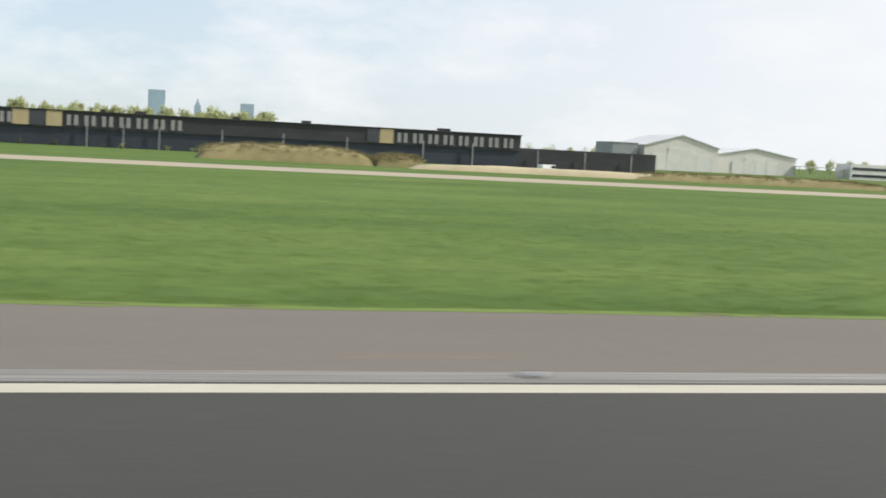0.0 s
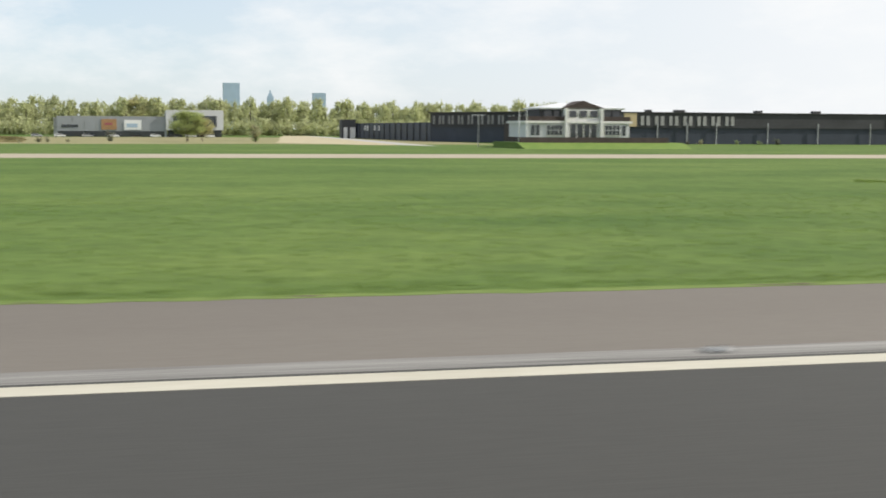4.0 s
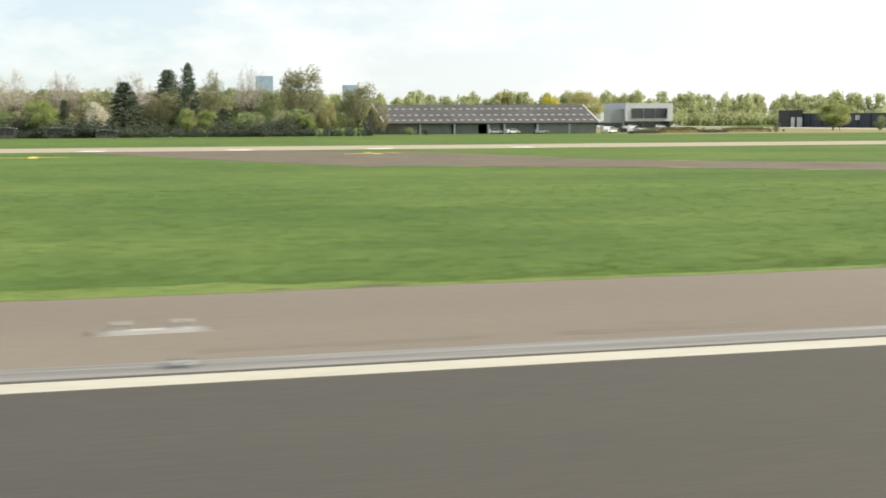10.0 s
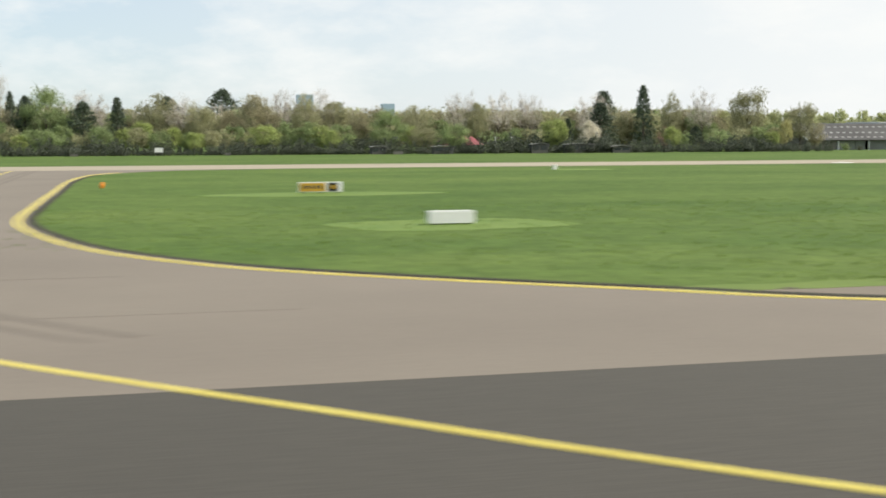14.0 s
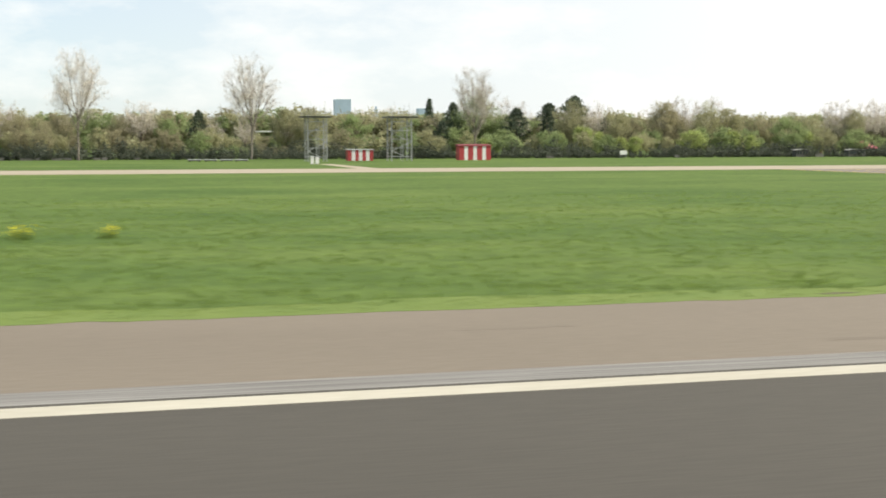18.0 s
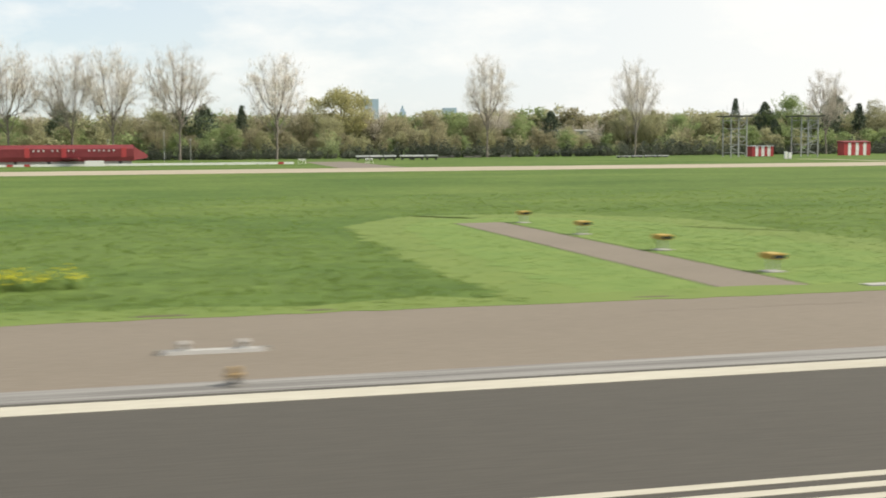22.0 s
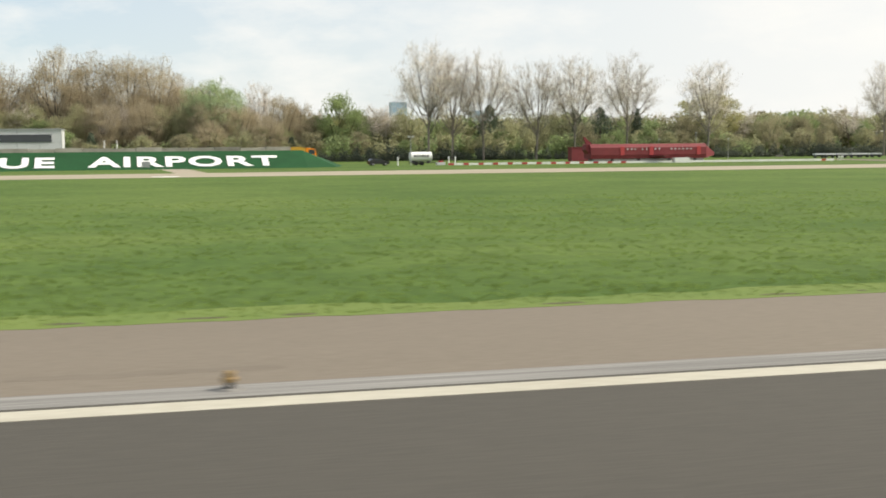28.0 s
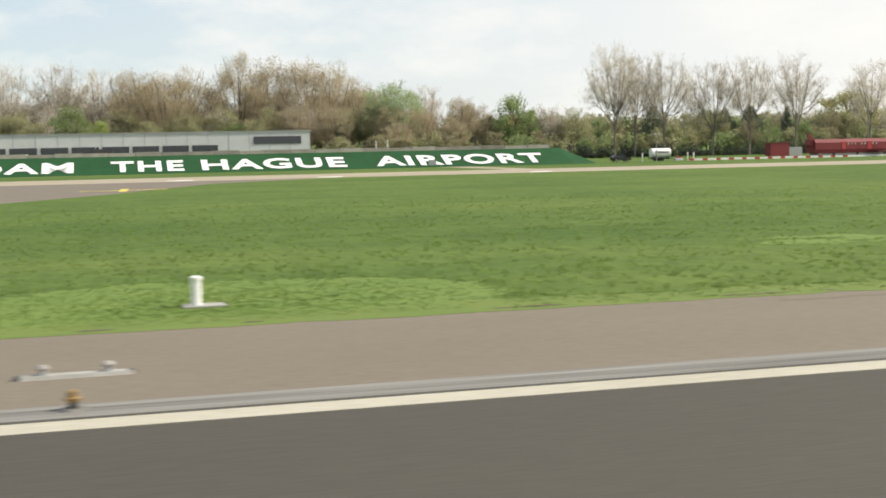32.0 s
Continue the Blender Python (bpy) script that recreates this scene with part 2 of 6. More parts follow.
M["glass"] = mat("dark_window_glass", (0.020, 0.026, 0.032), 0.08, var=0.2, s0=0.2, s1=0.8, bump=0, spec=0.8)
# pale blue base colour imitates the distance haze on the far towers
M["blueglass"] = mat("haze_paled_blue_glass", (0.34, 0.44, 0.54), 0.35, var=0.06, s0=0.01, s1=0.05, bump=0, spec=0.4)
M["roof"] = mat("grey_corrugated_roof", (0.085, 0.082, 0.080), 0.8, var=0.25, s0=0.15, s1=3)
M["skylight"] = mat("translucent_skylight", (0.30, 0.30, 0.29), 0.4, var=0.1, bump=0)
M["wood"] = mat("weathered_timber", (0.15, 0.145, 0.13), 0.9, var=0.35, s0=0.5, s1=6)
M["steel"] = mat("galvanised_steel", (0.36, 0.37, 0.37), 0.45, var=0.12, metal=0.5)
M["dsteel"] = mat("dark_steel", (0.06, 0.06, 0.06), 0.5, var=0.2, metal=0.3)
M["concrete"] = mat("concrete", (0.34, 0.33, 0.31), 0.9, var=0.15, s0=0.8, s1=10)
M["red"] = mat("faded_red_paint", (0.185, 0.034, 0.040), 0.6, var=0.2, s0=0.4, s1=4)
M["redwhite_r"] = mat("signal_red_paint", (0.40, 0.055, 0.06), 0.5, var=0.12)
M["gloss_white"] = mat("white_gloss_paint", (0.74, 0.74, 0.73), 0.4, var=0.06)
M["signgreen"] = mat("green_sign_turf", (0.009, 0.060, 0.018), 0.9, var=0.25, s0=0.3, s1=4, bump=0.4)
M["orange"] = mat("orange_paint", (0.75, 0.25, 0.02), 0.5, var=0.1)
M["amber"] = mat("amber_paint", (0.52, 0.31, 0.04), 0.5, var=0.1)
M["brass"] = mat("dull_brass_housing", (0.28, 0.19, 0.08), 0.5, var=0.2, metal=0.3)
M["hutwall"] = mat("tarred_hut_boards", (0.085, 0.085, 0.080), 0.9, var=0.3, s0=1, s1=8)
M["hutroof"] = mat("weathered_felt", (0.26, 0.26, 0.25), 0.9, var=0.3, s0=1, s1=6)
M["hangarwall"] = mat("pale_hangar_sheet", (0.62, 0.60, 0.56), 0.7, var=0.08, s0=0.05, s1=0.6, bump=0.05)
M["rim"] = mat("weathered_rim_concrete", (0.31, 0.29, 0.25), 0.9, var=0.3, s0=0.5, s1=5, rnd=0.22)
M["rooftile"] = mat("weathered_red_tiles", (0.34, 0.105, 0.12), 0.85, var=0.25)
M["panel"] = mat("grey_green_sheet_panel", (0.20, 0.215, 0.20), 0.7, var=0.15, s0=0.3, s1=3)
M["dryfield"] = mat("dry_rough_field", (0.150, 0.150, 0.062), 0.95, s0=0.06, s1=2, col2=(0.27, 0.235, 0.125), bump=0.4)
# navy is lifted too, with the haze put into its colour
M["navy"] = mat("haze_lifted_navy_cladding", (0.040, 0.048, 0.064), 0.5, var=0.2, s0=0.2, s1=3)
M["poster"] = mat("faded_orange_print", (0.34, 0.20, 0.10), 0.6, var=0.2, s0=0.5, s1=2)
M["oldgrass"] = mat("dry_yellow_grass", (0.150, 0.136, 0.050), 0.95, s0=0.4, s1=5, col2=(0.205, 0.178, 0.072), bump=0.5)
M["pinkleaf"] = mat("pink_spring_blossom", (0.36, 0.21, 0.19), 0.9, var=0.2, bump=0, island=0.3, glow=0.4)
M["tuft_dark"] = mat("coarse_dark_grass", (0.155, 0.225, 0.056), 0.9, s0=0.08, s1=1.2, col2=(0.215, 0.295, 0.080), bump=0, island=0.3, glow=0.65)
M["sparse"] = mat("thin_brown_grass", (0.125, 0.130, 0.052), 0.95, s0=0.3, s1=4, col2=(0.155, 0.165, 0.062), bump=0.5)
M["dullamber"] = mat("weathered_amber_paint", (0.42, 0.28, 0.06), 0.55, var=0.15)
M["black"] = mat("black_rubber", (0.012, 0.012, 0.012), 0.7, var=0.2)
M["carblack"] = mat("black_car_paint", (0.012, 0.013, 0.015), 0.25, var=0.1, bump=0, spec=0.6)
M["carwhite"] = mat("white_car_paint", (0.72, 0.73, 0.74), 0.3, var=0.04, bump=0, spec=0.5)
M["carsilver"] = mat("silver_car_paint", (0.40, 0.41, 0.43), 0.3, var=0.05, bump=0, metal=0.5)
M["drygrass"] = mat("dry_mound_grass", (0.16, 0.14, 0.060), 0.95, s0=0.3, s1=4, col2=(0.25, 0.215, 0.11), bump=0.6)
M["sand"] = mat("bare_sand", (0.37, 0.32, 0.21), 0.95, var=0.2, s0=0.2, s1=4)
M["bark"] = mat("grey_brown_bark", (0.10, 0.082, 0.066), 0.9, var=0.3, s0=1, s1=8)
M["palebark"] = mat("pale_poplar_bark", (0.21, 0.185, 0.16), 0.9, var=0.25, s0=1, s1=8)
# leaf and twig colours below are raised above real albedo to imitate glare
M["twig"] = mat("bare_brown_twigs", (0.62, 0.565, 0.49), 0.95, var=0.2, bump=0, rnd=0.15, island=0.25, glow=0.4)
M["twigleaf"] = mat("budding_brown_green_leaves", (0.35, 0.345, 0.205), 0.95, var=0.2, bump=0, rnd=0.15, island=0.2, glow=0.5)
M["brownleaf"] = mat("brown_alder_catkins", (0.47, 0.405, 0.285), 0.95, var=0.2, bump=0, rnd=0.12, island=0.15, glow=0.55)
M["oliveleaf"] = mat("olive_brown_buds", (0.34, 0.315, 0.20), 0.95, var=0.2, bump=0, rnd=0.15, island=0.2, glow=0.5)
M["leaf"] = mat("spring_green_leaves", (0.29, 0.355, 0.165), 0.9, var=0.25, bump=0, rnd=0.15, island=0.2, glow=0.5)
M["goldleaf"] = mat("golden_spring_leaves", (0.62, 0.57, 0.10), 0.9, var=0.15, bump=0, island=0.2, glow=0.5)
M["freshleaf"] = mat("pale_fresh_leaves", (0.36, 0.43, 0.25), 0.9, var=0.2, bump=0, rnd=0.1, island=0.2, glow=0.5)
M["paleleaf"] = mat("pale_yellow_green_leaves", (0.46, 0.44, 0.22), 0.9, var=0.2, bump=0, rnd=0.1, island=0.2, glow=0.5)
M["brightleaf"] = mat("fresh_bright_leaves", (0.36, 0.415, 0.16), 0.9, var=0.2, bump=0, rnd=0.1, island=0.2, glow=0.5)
M["darkleaf"] = mat("dark_evergreen_needles", (0.085, 0.110, 0.072), 0.9, var=0.3, bump=0, rnd=0.2, island=0.4)
M["shrubleaf"] = mat("dull_shrub_leaves", (0.125, 0.135, 0.090), 0.9, var=0.3, bump=0, rnd=0.3, island=0.4, glow=0.4)
M["hedgeleaf"] = mat("dark_hedge_leaves", (0.098, 0.112, 0.082), 0.9, var=0.3, bump=0, island=0.4, glow=0.3)
# extra pale green puts the haze of distance into the far row's colour
M["farleaf"] = mat("haze_paled_poplar_leaves", (0.47, 0.49, 0.27), 0.95, var=0.22, s0=0.035, s1=0.15, bump=0, island=0.15, glow=0.5)
M["blossom"] = mat("white_blossom", (0.70, 0.66, 0.55), 0.9, var=0.15, bump=0, island=0.3, glow=0.4)
M["rape"] = mat("yellow_flowers", (0.62, 0.55, 0.02), 0.8, var=0.2, bump=0, island=0.3)
M["tuft"] = mat("grass_tufts", (0.135, 0.200, 0.052), 0.9, s0=0.08, s1=1.2, col2=(0.180, 0.250, 0.070), bump=0, island=0.25, glow=0.55)


def toned_along(m, x0, x1, tone):
    """Multiplies a pavement's colour by tone along x: not at all at x0, fully from x1 on."""
    n, l = m.node_tree.nodes, m.node_tree.links
    b = n["Principled BSDF"]
    src = b.inputs["Base Color"].links[0].from_socket
    geo = n.new("ShaderNodeNewGeometry")
    sp = n.new("ShaderNodeSeparateXYZ")
    l.new(geo.outputs["Position"], sp.inputs[0])
    r = n.new("ShaderNodeMapRange")
    r.inputs["From Min"].default_value, r.inputs["From Max"].default_value = x0, x1
    l.new(sp.outputs["X"], r.inputs["Value"])
    mx = n.new("ShaderNodeMix")
    mx.data_type, mx.blend_type = "RGBA", "MULTIPLY"
    l.new(r.outputs[0], mx.inputs["Factor"])
    l.new(src, mx.inputs["A"])
    mx.inputs["B"].default_value = (*tone, 1)
    l.new(mx.outputs["Result"], b.inputs["Base Color"])


toned_along(M["asphalt"], 290, 430, (0.71, 0.76, 0.83))
toned_along(M["shoulder"], 290, 430, (0.79, 0.83, 0.91))




# ---- helpers for geometry ----
def fast_mesh(name, v, f):
    """A triangle mesh from arrays."""
    me = bpy.data.meshes.new(name)
    v, f = np.asarray(v, np.float32), np.asarray(f, np.int32)
    me.vertices.add(len(v))
    me.vertices.foreach_set("co", v.ravel())
    me.loops.add(f.size)
    me.loops.foreach_set("vertex_index", f.ravel())
    me.polygons.add(len(f))
    me.polygons.foreach_set("loop_start", np.arange(0, f.size, 3, dtype=np.int32))
    me.update(calc_edges=True)
    return me


class Geo:
    """Collects boxes, prisms, tubes and plates, then becomes one mesh."""

    def __init__(self):
        self.v, self.f = [], []

    def add(self, vs, fs):
        o = len(self.v)
        self.v += [tuple(p) for p in vs]
        self.f += [tuple(o + i for i in q) for q in fs]
        return self

    def box(self, x0, y0, z0, x1, y1, z1):
        return self.prism([(x0, y0), (x1, y0), (x1, y1), (x0, y1)], z0, z1)

    def prism(self, poly, z0, z1):
        """An upright prism over a plan polygon (anticlockwise)."""
        k = len(poly)
        vs = [(x, y, z0) for x, y in poly] + [(x, y, z1) for x, y in poly]
        fs = [tuple(range(k - 1, -1, -1)), tuple(range(k, 2 * k))] + [(i, (i + 1) % k, k + (i + 1) % k, k + i) for i in range(k)]
        return self.add(vs, fs)

    def profile_x(self, prof, x0, x1):
        """A profile of (y, z) points drawn along x."""
        k = len(prof)
        vs = [(x0, y, z) for y, z in prof] + [(x1, y, z) for y, z in prof]
        fs = [tuple(range(k)), tuple(range(2 * k - 1, k - 1, -1))] + [(i, k + i, k + (i + 1) % k, (i + 1) % k) for i in range(k)]
        return self.add(vs, fs)

    def profile_y(self, prof, y0, y1):
        """A profile of (x, z) points drawn along y."""
        k = len(prof)
        vs = [(x, y0, z) for x, z in prof] + [(x, y1, z) for x, z in prof]
        fs = [tuple(range(k - 1, -1, -1)), tuple(range(k, 2 * k))] + [(i, (i + 1) % k, k + (i + 1) % k, k + i) for i in range(k)]
        return self.add(vs, fs)

    def tube(self, pts, radii, sides=6):
        pts = [Vector(p) for p in pts]
        rings = []
        for i, p in enumerate(pts):
            d = (pts[min(i + 1, len(pts) - 1)] - pts[max(i - 1, 0)]).normalized()
            a = d.orthogonal().normalized()
            b = d.cross(a)
            rings.append([p + radii[i] * (math.cos(2 * math.pi * j / sides) * a + math.sin(2 * math.pi * j / sides) * b) for j in range(sides)])
        o, vs, fs = 0, [q for r in rings for q in r], []
        for i in range(len(pts) - 1):
            for j in range(sides):
                a, b = i * sides + j, i * sides + (j + 1) % sides
                fs.append((a, b, b + sides, a + sides))
        fs.append(tuple(range(sides - 1, -1, -1)))
        fs.append(tuple(range((len(pts) - 1) * sides, len(pts) * sides)))
        return self.add(vs, fs)

    def ribbon(self, line, width, z, dz=0.012):
        """A thin painted band along a plan line."""
        left, right = [], []
        for i, (x, y) in enumerate(line):
            a, b = line[max(i - 1, 0)], line[min(i + 1, len(line) - 1)]
            d = Vector((b[0] - a[0], b[1] - a[1])).normalized()
            left.append((x - d.y * width / 2, y + d.x * width / 2))
            right.append((x + d.y * width / 2, y - d.x * width / 2))
        for i in range(len(line) - 1):
            self.prism([right[i], right[i + 1], left[i + 1], left[i]], z, z + dz)
        return self

    def mesh(self, name, bevel=0.0):
        bm = bmesh.new()
        vs = [bm.verts.new(p) for p in self.v]
        for q in self.f:
            try:
                bm.faces.new([vs[i] for i in q])
            except ValueError:
                pass
        bmesh.ops.recalc_face_normals(bm, faces=bm.faces)
        if bevel:
            bmesh.ops.bevel(bm, geom=list(bm.edges), offset=bevel, segments=2, affect="EDGES", clamp_overlap=True)
        me = bpy.data.meshes.new(name)
        bm.to_mesh(me)
        bm.free()
        return me

    def ob(self, name, material, parent=None, label="", bevel=0.0):
        o = new(name, self.mesh(name, bevel))
        o.data.materials.append(material)
        if parent is not None:
            o.parent = parent
        if label:
            o["label"] = label
        return o


def bx(x0, y0, z0, x1, y1, z1):
    return Geo().box(x0, y0, z0, x1, y1, z1)


def thing(name, label, category, x=0.0, y=0.0, z=0.0, rz=0.0, group="", kind=""):
    e = new(name)
    e.matrix_world = pose(x, y, z, 0, 0, rz)
    return tagged(e, label, category, group, kind)


def setting(geo, name, material, label, category):
    return tagged(geo.ob(name, material), label, category, kind="structure")


def smooth(pts, k=6):
    """A soft curve through plan points (Catmull-Rom)."""
    out = []
    p = [pts[0]] + list(pts) + [pts[-1]]
    for i in range(1, len(p) - 2):
        a, b, c, d = (Vector((*q, 0)) for q in p[i - 1:i + 3])
        for j in range(k):
            t = j / k
            q = 0.5 * (2 * b + (c - a) * t + (2 * a - 5 * b + 4 * c - d) * t * t + (3 * b - a - 3 * c + d) * t ** 3)
            out.append((q.x, q.y))
    return out + [pts[-1]]


# ---- the ground and the pavements ----
G = Geo()
G.add([(-6000, -1500, 0), (7000, -1500, 0), (7000, 9000, 0), (-6000, 9000, 0)], [(0, 1, 2, 3)])
ground = setting(G, "ground", M["grass"], "flat green airfield meadow reaching the horizon", "grass field")

runway = setting(bx(-700, -25, -0.3, 1500, 20.38, 0.020), "runway", M["asphalt"], "dark grey asphalt runway with white edge line", "runway")
RW = 0.020
# thin pale plate added in place of a white paint mark
bx(536.0, 18.55, RW, 536.7, 18.85, RW + 0.02).ob("inset_light", M["steel"], runway, "small pale mark on the runway")
for x0, x1, m_, l_ in ((-700, 27.7, "white", "worn cream-white edge line"), (27.7, 86.4, "freshwhite", "freshly painted white edge line"), (153.2, 1500, "white", "worn cream-white edge line")):
    bx(x0, 19.45, RW, x1, 20.16, RW + 0.008).ob("edge_line", M[m_], runway, l_)
for k, y in enumerate((12.25, 12.68, 13.11)):
    bx(-116.0, y - 0.06, RW, -76.0, y + 0.14, RW + 0.008).ob("touchdown_stripe", M["white"], runway, "thin white touchdown stripe")
seam = setting(bx(-700, 20.38, -0.3, 86.4, 21.45, 0.016), "seam_strip", M["seam"], "smooth grey asphalt seam beside the runway", "pavement")
setting(bx(86.4, 20.38, -0.3, 153.2, 21.5, 0.010), "seam_strip", M["taxi"], "brown asphalt seam at the exit mouth", "pavement")
setting(bx(153.2, 20.38, -0.3, 1500, 21.45, 0.016), "seam_strip", M["seam"], "smooth grey asphalt seam beside the runway", "pavement")


def ragged_edge(x0, x1, y, step, amp, seed):
    r = random.Random(seed)
    k = int((x1 - x0) / step)
    return [(x0 + (x1 - x0) * i / k, y + r.gauss(0, amp)) for i in range(k + 1)]


def shoulder(x0, x1, seed):
    top = ragged_edge(x0, x1, 30.1, 0.9, 0.07, seed)
    g = Geo().prism([(x0, 21.45), (x1, 21.45)] + top[::-1], -0.2, 0.012)
    return setting(g, "shoulder_pavement", M["shoulder"], "worn brown-grey asphalt runway shoulder", "pavement")


shoulder(-700, 85.6, 1)
shoulder(121.6, 1500, 2)
# the exit taxiway, square to the runway, with its curved fillet
FILLET = smooth([(130.0, 171.5), (114.0, 166), (105.5, 152), (102.9, 131), (102.6, 100), (102.5, 80), (102.6, 67), (103.5, 59.2), (105.6, 50.5), (107.8, 45), (111.3, 39.6), (115.6, 35.4), (120.9, 31.2), (126.4, 27.1), (137.0, 23.1), (147.9, 20.75), (156.2, 20.3)])
g = Geo().prism([(83.5, 171.9), (84.5, 100), (84.7, 60), (84.9, 40), (85.6, FILLET[-1][1])] + [(x + 0.9, y) for x, y in FILLET[::-1]] + [(FILLET[0][0] + 0.9, 171.9)], -0.2, 0.022)
setting(g, "exit_taxiway", M["taxi"], "light brown asphalt exit taxiway with yellow lines", "taxiway")
TZ = 0.022
taxi_ob = bpy.data.objects["exit_taxiway"]
for o in (0.0, 0.32):
    Geo().ribbon([(x + 0.05 + o, y + o * 0.25) for x, y in FILLET if y < 158], 0.15, TZ).ob("fillet_edge_line", M["yellow"], taxi_ob, "yellow taxiway edge line")
for o in (-0.17, 0.17):
    Geo().ribbon([(86.1 + o, 20.5), (85.4 + o, 40), (85.2 + o, 60), (85.0 + o, 100), (84.1 + o, 171)], 0.17, TZ).ob("side_edge_line", M["yellow"], taxi_ob, "yellow taxiway edge line")
CL = smooth([(94.1, 171), (94.1, 131), (94.0, 83.5), (94.0, 58), (94.1, 50.8), (94.9, 44.3), (96.9, 37.8), (98.3, 35.1), (100.5, 31.0), (102.6, 27.9), (105.2, 24.5), (108.5, 20.8), (111.1, 18.0), (113.6, 15.2)])
Geo().ribbon(CL, 0.22, TZ).ob("centre_line", M["yellow"], taxi_ob, "thin yellow centre line")
Geo().ribbon(smooth([(113.6, 15.2), (116.4, 12.3), (121.5, 7.4), (129.0, 0.8)]), 0.21, RW + 0.004).ob("lead_on_line", M["yellow"], runway, "thin yellow lead-on line")
for i in range(5):
    x = 90.0 + i * 1.55
    bx(x, 98.6, TZ, x + 0.75, 101.0, TZ + 0.01).ob("hold_mark", M["white"], taxi_ob, "white holding mark")
    bx(x + 0.75, 98.6, TZ, x + 1.40, 101.0, TZ + 0.012).ob("hold_mark", M["redpaint"], taxi_ob, "red holding mark")
for k, off in enumerate((-2.6, 2.4, 3.4)):
    Geo().ribbon([(x + off * 0.9, y + off * 0.5) for x, y in CL if y > 24], 0.5, TZ, 0.003).ob("tyre_mark", M["tyre"], taxi_ob, "faint dark tyre mark")
for y in (29.5, 38.0, 47.0):
    bx(85.9, y, TZ, 103.5 + (47 - y) * 0.5, y + 0.06, TZ + 0.004).ob("joint_line", M["tyre"], taxi_ob, "dark sealed joint")
# dark ribbon for the soil edge and the grass lip's shadow line
setting(Geo().ribbon([(x + 0.85, y + 0.5) for x, y in FILLET if 23.5 < y < 150], 0.45, -0.02, 0.05), "soil_edge", M["soil"], "dark strip of soil and painted shade between pavement and grass", "ground")
# the parallel taxiway of pale concrete
setting(bx(-900, 172, -0.2, 1500, 198, 0.02), "parallel_taxiway", M["pale"], "pale sandy concrete parallel taxiway", "taxiway")
for x in (-283.0, -262.0, -230.0, 219.0, 238.9, 258.7, 278.8, 300.3):
    Geo().prism([(x - 1.9, 175.5), (x - 0.6, 174.6), (x + 1.0, 174.9), (x + 2.0, 175.8), (x + 1.2, 177.0), (x - 1.1, 176.8)], 0.02, 0.05).ob("paint_patch", M["freshwhite"], bpy.data.objects["parallel_taxiway"], "fresh white paint patch")
# the disused taxiway, slanting away from the runway
g = Geo()
UP = smooth([(261.6, 173), (282.4, 150), (291.7, 118), (313.4, 101), (340.7, 77.3), (354.1, 67), (364.7, 57.3), (372.7, 48.7), (378.9, 43), (386.8, 39.5), (397.0, 30.0)], 4)
LO = smooth([(235.9, 173), (260.9, 113), (268.4, 108), (288.4, 96), (306.2, 81), (325.7, 65), (344.1, 50), (352.7, 42.2), (359.3, 35.6), (362.9, 32), (365.6, 30.0)], 4)
g.prism(LO + UP[::-1], -0.2, 0.014)
old = setting(g, "disused_taxiway", M["oldtaxi"], "weathered dark asphalt of a disused taxiway", "taxiway")
g = Geo()
g.prism([(380.2, 46), (384.0, 43.5), (383.8, 70), (383.9, 101), (381.6, 101), (380.6, 70)], -0.2, 0.011)
setting(g, "side_path", M["oldtaxi"], "narrow weathered asphalt side path", "path")


def cross(x, y, a, s):
    c = Geo()
    for q in (a, a + 84):
        d = Vector((math.cos(radians(q)), math.sin(radians(q))))
        c.ribbon([(x - d.x * s, y - d.y * s), (x + d.x * s, y + d.y * s)], 0.85, 0.031 + (0.004 if q != a else 0))
    return c


cross(367.9, 40.5, 1, 4.0).ob("closed_cross", M["yellow"], old, "yellow cross of a closed taxiway")
cross(272.8, 150.5, 10, 3.6).ob("closed_cross", M["yellow"], old, "yellow cross of a closed taxiway")
cross(233.2, 148.0, 8, 3.8).ob("closed_cross", M["yellow"], bpy.data.objects["ground"], "yellow cross of a closed taxiway")
# the slanting taxiway by the sign
g = Geo()
g.prism([(-345, 100), (-303, 108), (-292, 128), (-280.4, 156), (-262, 171.9), (-345, 171.9)], -0.2, 0.014)
side_taxi = setting(g, "side_taxiway", M["tyre"], "brown asphalt side taxiway with a yellow cross", "taxiway")
cross(-291.2, 138.0, 3, 4.6).ob("closed_cross", M["yellow"], side_taxi, "yellow cross of a closed taxiway")

# ---- tree kinds ----
def tri_cloud(rs, centres, spread, count, size, flat=0.6):
    """Loose leaf triangles round the given centres."""
    c = np.repeat(centres, count, 0) + rs.normal(0, 1, (len(centres) * count, 3)) * spread
    k = len(c)
    a = rs.normal(0, 1, (k, 3))
    a /= np.linalg.norm(a, axis=1)[:, None]
    b = np.cross(a, rs.normal(0, 1, (k, 3)))
    b /= np.linalg.norm(b, axis=1)[:, None]
    s = size * rs.uniform(0.6, 1.4, (k, 1))
    v = np.stack([c + a * s, c - a * s * 0.6 + b * s * flat, c - a * s * 0.6 - b * s * flat], 1).reshape(-1, 3)
    return v, np.arange(3 * k).reshape(-1, 3)


